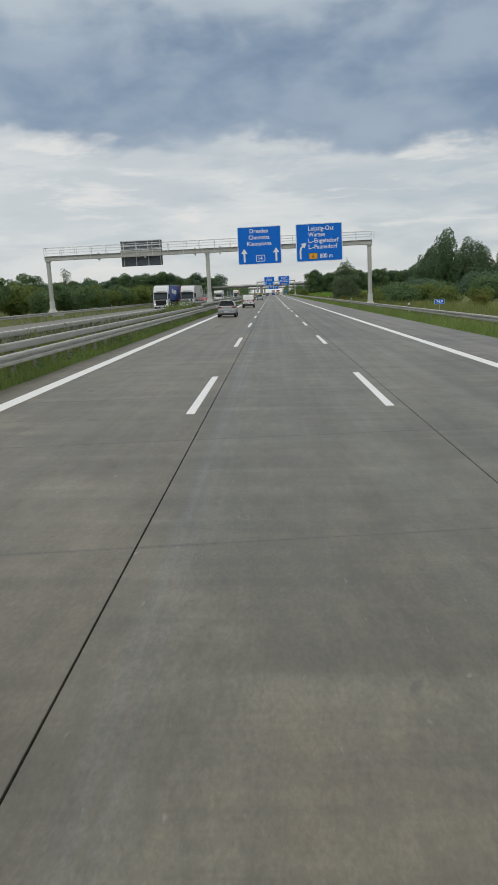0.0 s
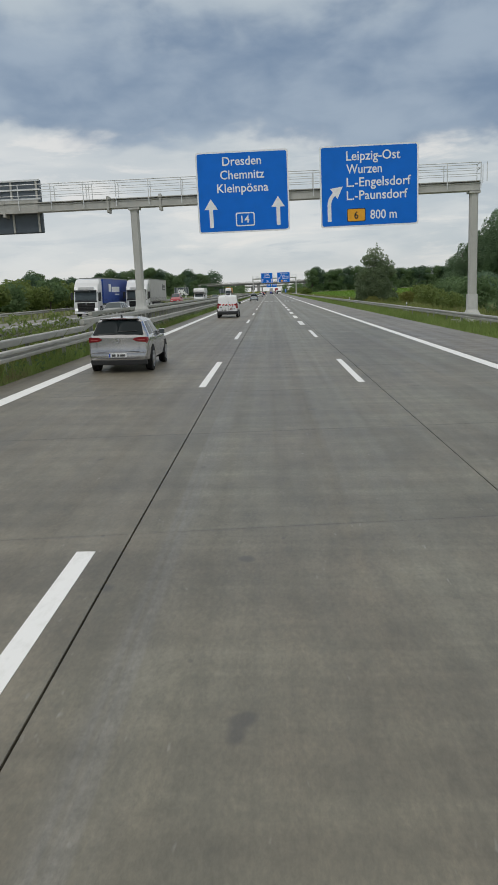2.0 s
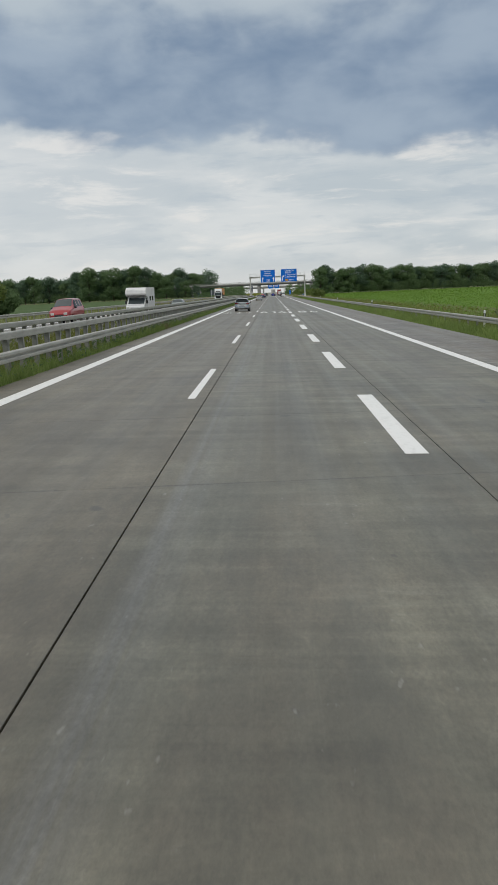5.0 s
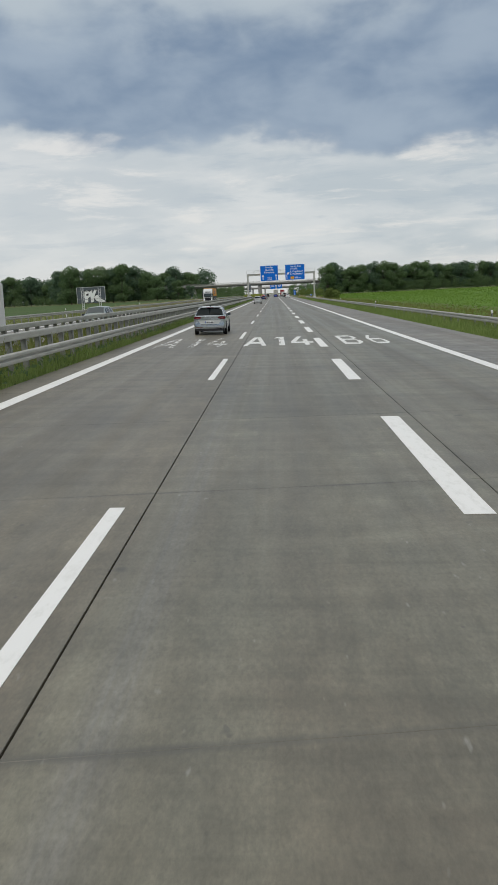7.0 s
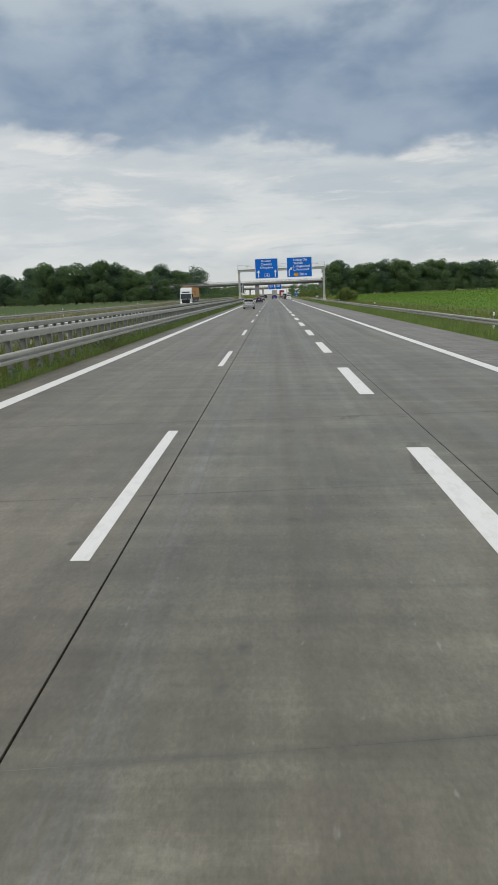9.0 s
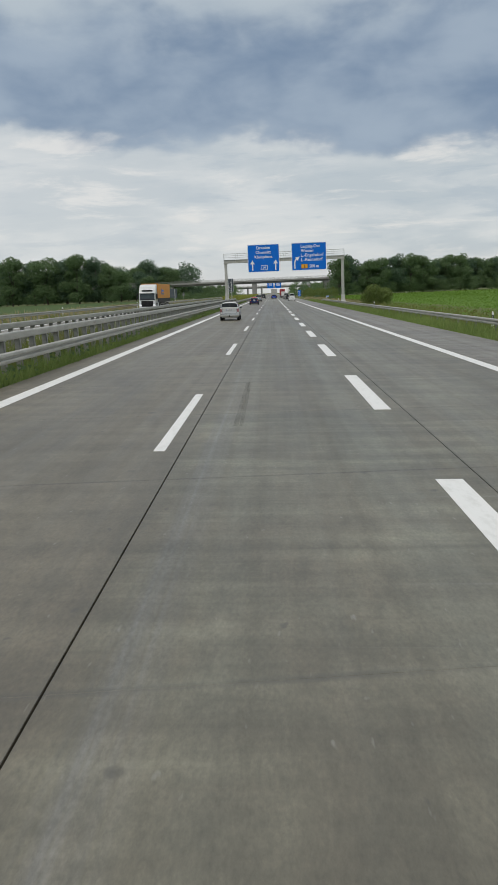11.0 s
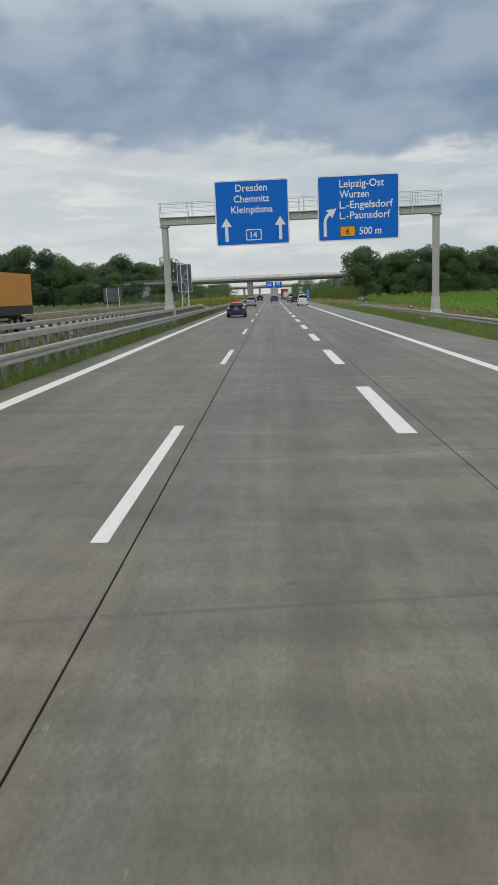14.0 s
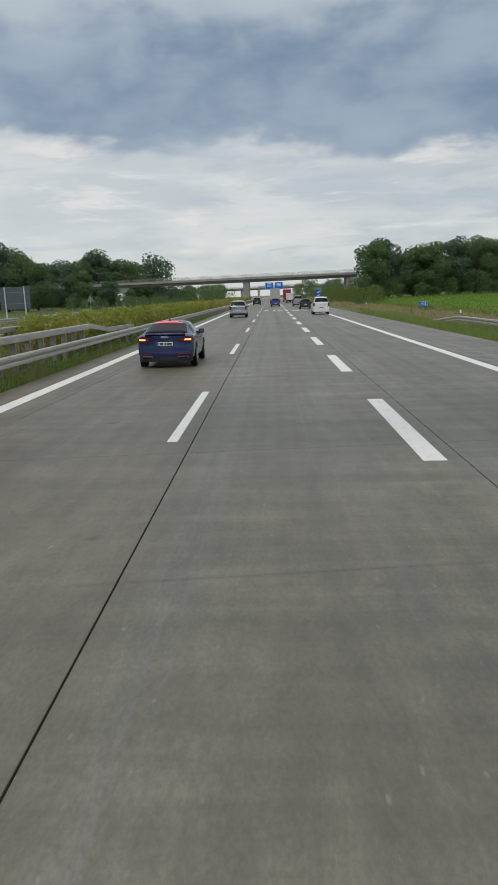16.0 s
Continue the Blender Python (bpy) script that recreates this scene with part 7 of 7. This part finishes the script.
# ---- roadside fixtures ----
def delineator(x, y, turned=0):
    v = thing("delineator_post", pose(x, y, gz(x) + 0.04, 0, 0, turned), "white plastic delineator post with black band behind the guard rail", "road post", "delineator posts")
    bm = bmesh.new()
    prism(bm, [(-0.06, -0.05), (0.06, -0.05), (0.0, 0.06)], "z", 0, 0.62)
    part("lower_body", bm, POST_WHITE, v)
    bm = bmesh.new()
    prism(bm, [(-0.062, -0.052), (0.062, -0.052), (0.0, 0.063)], "z", 0.62, 0.86)
    b = part("black_band", bm, POST_BLACK, v)
    part("reflector", boxes((-0.025, 0.025, -0.058, -0.05, 0.66, 0.83)), REFLECTOR, b)
    bm = bmesh.new()
    prism(bm, [(-0.06, -0.05), (0.06, -0.05), (0.0, 0.06)], "z", 0.86, 1.02)
    bmesh.ops.translate(bm, verts=[q for q in bm.verts if q.co.z > 1 and q.co.y > 0], vec=(0, 0, 0.05))
    part("cap", bm, POST_WHITE, v)


for y in (16, 66, 116, 166, 216, 266, 316, 366, 416, 448, 498, 548):
    delineator(12.6, y)
for y in (62, 112, 162, 212, 262, 312, 362, 412, 462, 512):
    delineator(-25.0, y)


def km_sign(x, y, text):
    v = thing("kilometre_sign", (x, y, gz(x)), "small blue kilometre sign on a thin post", "road sign")
    part("post", tubes(((0, 0, 0), (0, 0, 1.05), 0.03)), ZINC, v)
    p = panel("plate", -0.42, 1.0, 0.84, 0.42, -0.05, 0.02, 0.04, SIGN_WHITE, v)
    panel("face", -0.40, 1.02, 0.80, 0.38, -0.054, 0.01, 0.03, SIGN_BLUE, p)
    if text:
        fitted(text, 0, 1.10, 0.22, 0.55, -0.060, SIGN_WHITE, p, "CENTER")
    else:
        for a, b in ((-0.27, -0.09), (-0.05, 0.07), (0.13, 0.27)):
            panel("bar", a, 1.11, b - a, 0.2, -0.058, 0.01, 0.01, SIGN_WHITE, p)


km_sign(14.3, 61, "74.9")
km_sign(14.5, 470, "74.5")
for x, y, s in ((16.6, 480, 0.42), (15.9, 476, 0.30), (14.2, 520, 0.36), (15.8, 534, 0.5)):
    plant("bush", BUSH[1], LEAF, (x, y, gz(x)), "low dark bush in the dry verge", "bush", x * 40, s, "verge bushes")

v = thing("exit_beacon", (10.9, 572, gz(10.9)), "blue countdown beacon with white slanted stripes", "road sign")
part("post", boxes((-0.04, 0.04, 0.0, 0.08, 0, 1.0)), ZINC, v)
b = panel("board", -0.5, 0.9, 1.0, 2.4, -0.04, 0.04, 0.05, SIGN_BLUE, v)
for k in range(3):
    flat_shape("stripe", [[(-0.3, 1.1 + k * 0.75), (0.3, 1.35 + k * 0.75), (0.3, 1.5 + k * 0.75), (-0.3, 1.25 + k * 0.75)]], -0.05, 0.008, SIGN_WHITE, b)


def sign_back(name, x, y, w, z0, h, label, legs, material):
    v = thing(name, (x, y, gz(x)), label, "road sign")
    p = panel("panel", -w / 2, z0, w, h, 0.06, 0.04, 0.08, material, v)
    for a in legs:
        part("leg", tubes(((a, 0, 0), (a, 0, z0 + h), 0.07)), ZINC_LIGHT, v)
    for z in (z0 + h * 0.25, z0 + h * 0.75):
        part("rail", boxes((-w / 2 + 0.05, w / 2 - 0.05, 0.02, 0.06, z - 0.03, z + 0.03)), SIGN_BACK_LIGHT, p)
    return v


v = sign_back("sign_seen_from_behind", -28.5, 289.5, 4.5, 1.45, 2.45, "dark back of a large sign with white sprayed shapes", (), SIGN_BACK)
for x in (-1.35, 1.35):
    for d in (-0.16, 0.16):
        part("leg", tubes(((x + d, 0, 0), (x + d, 0, 3.85), 0.045)), ZINC_LIGHT, v)
    part("brace", tubes(*[((x + (0.16 if k % 2 else -0.16), 0, 0.4 * k), (x - (0.16 if k % 2 else -0.16), 0, 0.4 * k + 0.4), 0.022) for k in range(9)]), ZINC_LIGHT, v)
part("edge_frame", boxes((-2.25, 2.25, 0.0, 0.05, 3.86, 3.92), (-2.25, -2.2, 0.0, 0.05, 1.45, 3.86), (2.2, 2.25, 0.0, 0.05, 1.45, 3.86)), ZINC_LIGHT, v)
SPRAYED = ([(-1.0, 1.55), (-0.55, 1.6), (-0.5, 2.2), (-0.1, 2.5), (-0.1, 3.1), (-0.5, 3.4), (-1.0, 3.3), (-1.1, 2.4)],
           [(-0.1, 1.55), (0.35, 1.6), (0.45, 2.3), (0.95, 3.45), (0.55, 3.5), (0.25, 2.9), (0.2, 3.4), (-0.15, 3.3)],
           [(0.4, 2.35), (0.75, 1.75), (1.5, 1.5), (2.1, 1.55), (2.05, 1.8), (1.35, 2.1), (0.95, 2.7)])
for pts in SPRAYED:
    cx, cz = sum(p[0] for p in pts) / len(pts), sum(p[1] for p in pts) / len(pts)
    flat_shape("sprayed_outline", [[(cx + (x - cx) * 1.18, cz + (z - cz) * 1.12) for x, z in pts]], 0.040, 0.01, SPRAY_BLACK, v)
    flat_shape("sprayed_shape", [pts], 0.030, 0.008, SPRAY_WHITE, v)
flat_shape("sprayed_line", [[(-0.75, 2.6), (-0.4, 2.65), (-0.4, 2.95), (-0.72, 2.9)]], 0.024, 0.006, SPRAY_BLACK, v)
sign_back("sign_seen_from_behind", -27.3, 477, 3.2, 1.5, 2.35, "grey back of a road sign on two posts", (-1.05, 1.05), SIGN_BACK)
v = thing("warning_sign", (-28.4, 515, gz(-28.4)), "grey back of a triangular warning sign on a post", "road sign")
part("post", tubes(((0, 0.05, 0), (0, 0.05, 2.6), 0.035)), ZINC, v)
flat_shape("panel", [[(-0.62, 2.0), (0.62, 2.0), (0.0, 3.1)]], 0.09, 0.03, SIGN_BACK_LIGHT, v)
v = thing("median_sign", (-7.9, 417.0, gz(-9.1)), "tall grey sign back on a braced steel frame in the median", "road sign")
for i in range(3):
    for j in range(3):
        panel("panel", -0.62 + 0.415 * i, 2.70 + 0.80 * j, 0.41, 0.79, 0.05, 0.03, 0.02, SIGN_BACK, v)
bm = bmesh.new()
for a, b in (((-0.66, 2.65), (0.66, 2.68)), ((-0.66, 5.10), (0.66, 5.13))):
    addbox(bm, a[0], b[0], 0.03, 0.10, a[1], b[1])
for x in (-0.66, 0.63):
    addbox(bm, x, x + 0.03, 0.03, 0.10, 2.68, 5.10)
part("edge_frame", bm, ZINC_LIGHT, v)
for sx in (-0.3, 0.3):
    part("leg", tubes(((sx, 0, 0), (sx, 0, 5.05), 0.04)), ZINC_LIGHT, v)
    part("strut", tubes(((sx, -0.6, 0), (sx, 0, 3.2), 0.03)), ZINC_LIGHT, v)
for k in range(4):
    a = -0.3 if k % 2 else 0.3
    part("brace", tubes(((a, 0, 1.2 + k * 0.85), (-a, 0, 2.05 + k * 0.85), 0.022)), ZINC_LIGHT, v)
    part("crossbar", tubes(((-0.3, 0, 1.2 + k * 0.85), (0.3, 0, 1.2 + k * 0.85), 0.02)), ZINC_LIGHT, v)


# ---- concrete slabs of the carriageway ----
COLUMNS = ((-6.92, -1.351), (-1.335, 2.543), (2.555, 6.764), (6.774, 9.95))


def slab_mesh(w, length, material):
    bm = bmesh.new()
    c, g = 0.003, 0.001
    t = [bm.verts.new((x, y + SKEW * x, -FALL * x)) for x, y in ((c, c + g), (w - c, c + g), (w - c, length - c - g), (c, length - c - g))]
    m = [bm.verts.new((x, y + SKEW * x, -FALL * x - c)) for x, y in ((0, g), (w, g), (w, length - g), (0, length - g))]
    b = [bm.verts.new((x, y + SKEW * x, -FALL * x - 0.05)) for x, y in ((0, g), (w, g), (w, length - g), (0, length - g))]
    bm.faces.new(t)
    for i in range(4):
        j = (i + 1) % 4
        bm.faces.new((t[i], m[i], m[j], t[j])), bm.faces.new((m[i], b[i], b[j], m[j]))
    return mesh_of("slab", bm, material)


bed = sheet("joint_bed", [-6.92, 0, 9.95], -200, 2600, -0.04, JOINT)
bed.parent = road
# slabs are alike, but for one odd length where the casting began anew
STARTS = [JOINT_A + PITCH * i for i in range(-52, 12)] + [JOINT_B + PITCH * i for i in range(-14, 470)]
PIECES = [(y, PITCH if abs(z - y - PITCH) < 0.01 else z - y) for y, z in zip(STARTS, STARTS[1:])]
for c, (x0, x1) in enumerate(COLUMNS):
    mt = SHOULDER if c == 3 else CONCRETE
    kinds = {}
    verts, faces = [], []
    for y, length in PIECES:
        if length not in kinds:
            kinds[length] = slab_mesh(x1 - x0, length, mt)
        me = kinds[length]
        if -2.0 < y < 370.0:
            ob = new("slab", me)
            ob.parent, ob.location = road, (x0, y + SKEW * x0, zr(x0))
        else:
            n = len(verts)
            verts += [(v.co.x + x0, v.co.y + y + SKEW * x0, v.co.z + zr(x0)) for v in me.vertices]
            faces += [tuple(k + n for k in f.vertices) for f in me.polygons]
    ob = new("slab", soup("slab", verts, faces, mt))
    ob.parent = road
    tagged(ob, "", "", "", "stuff")
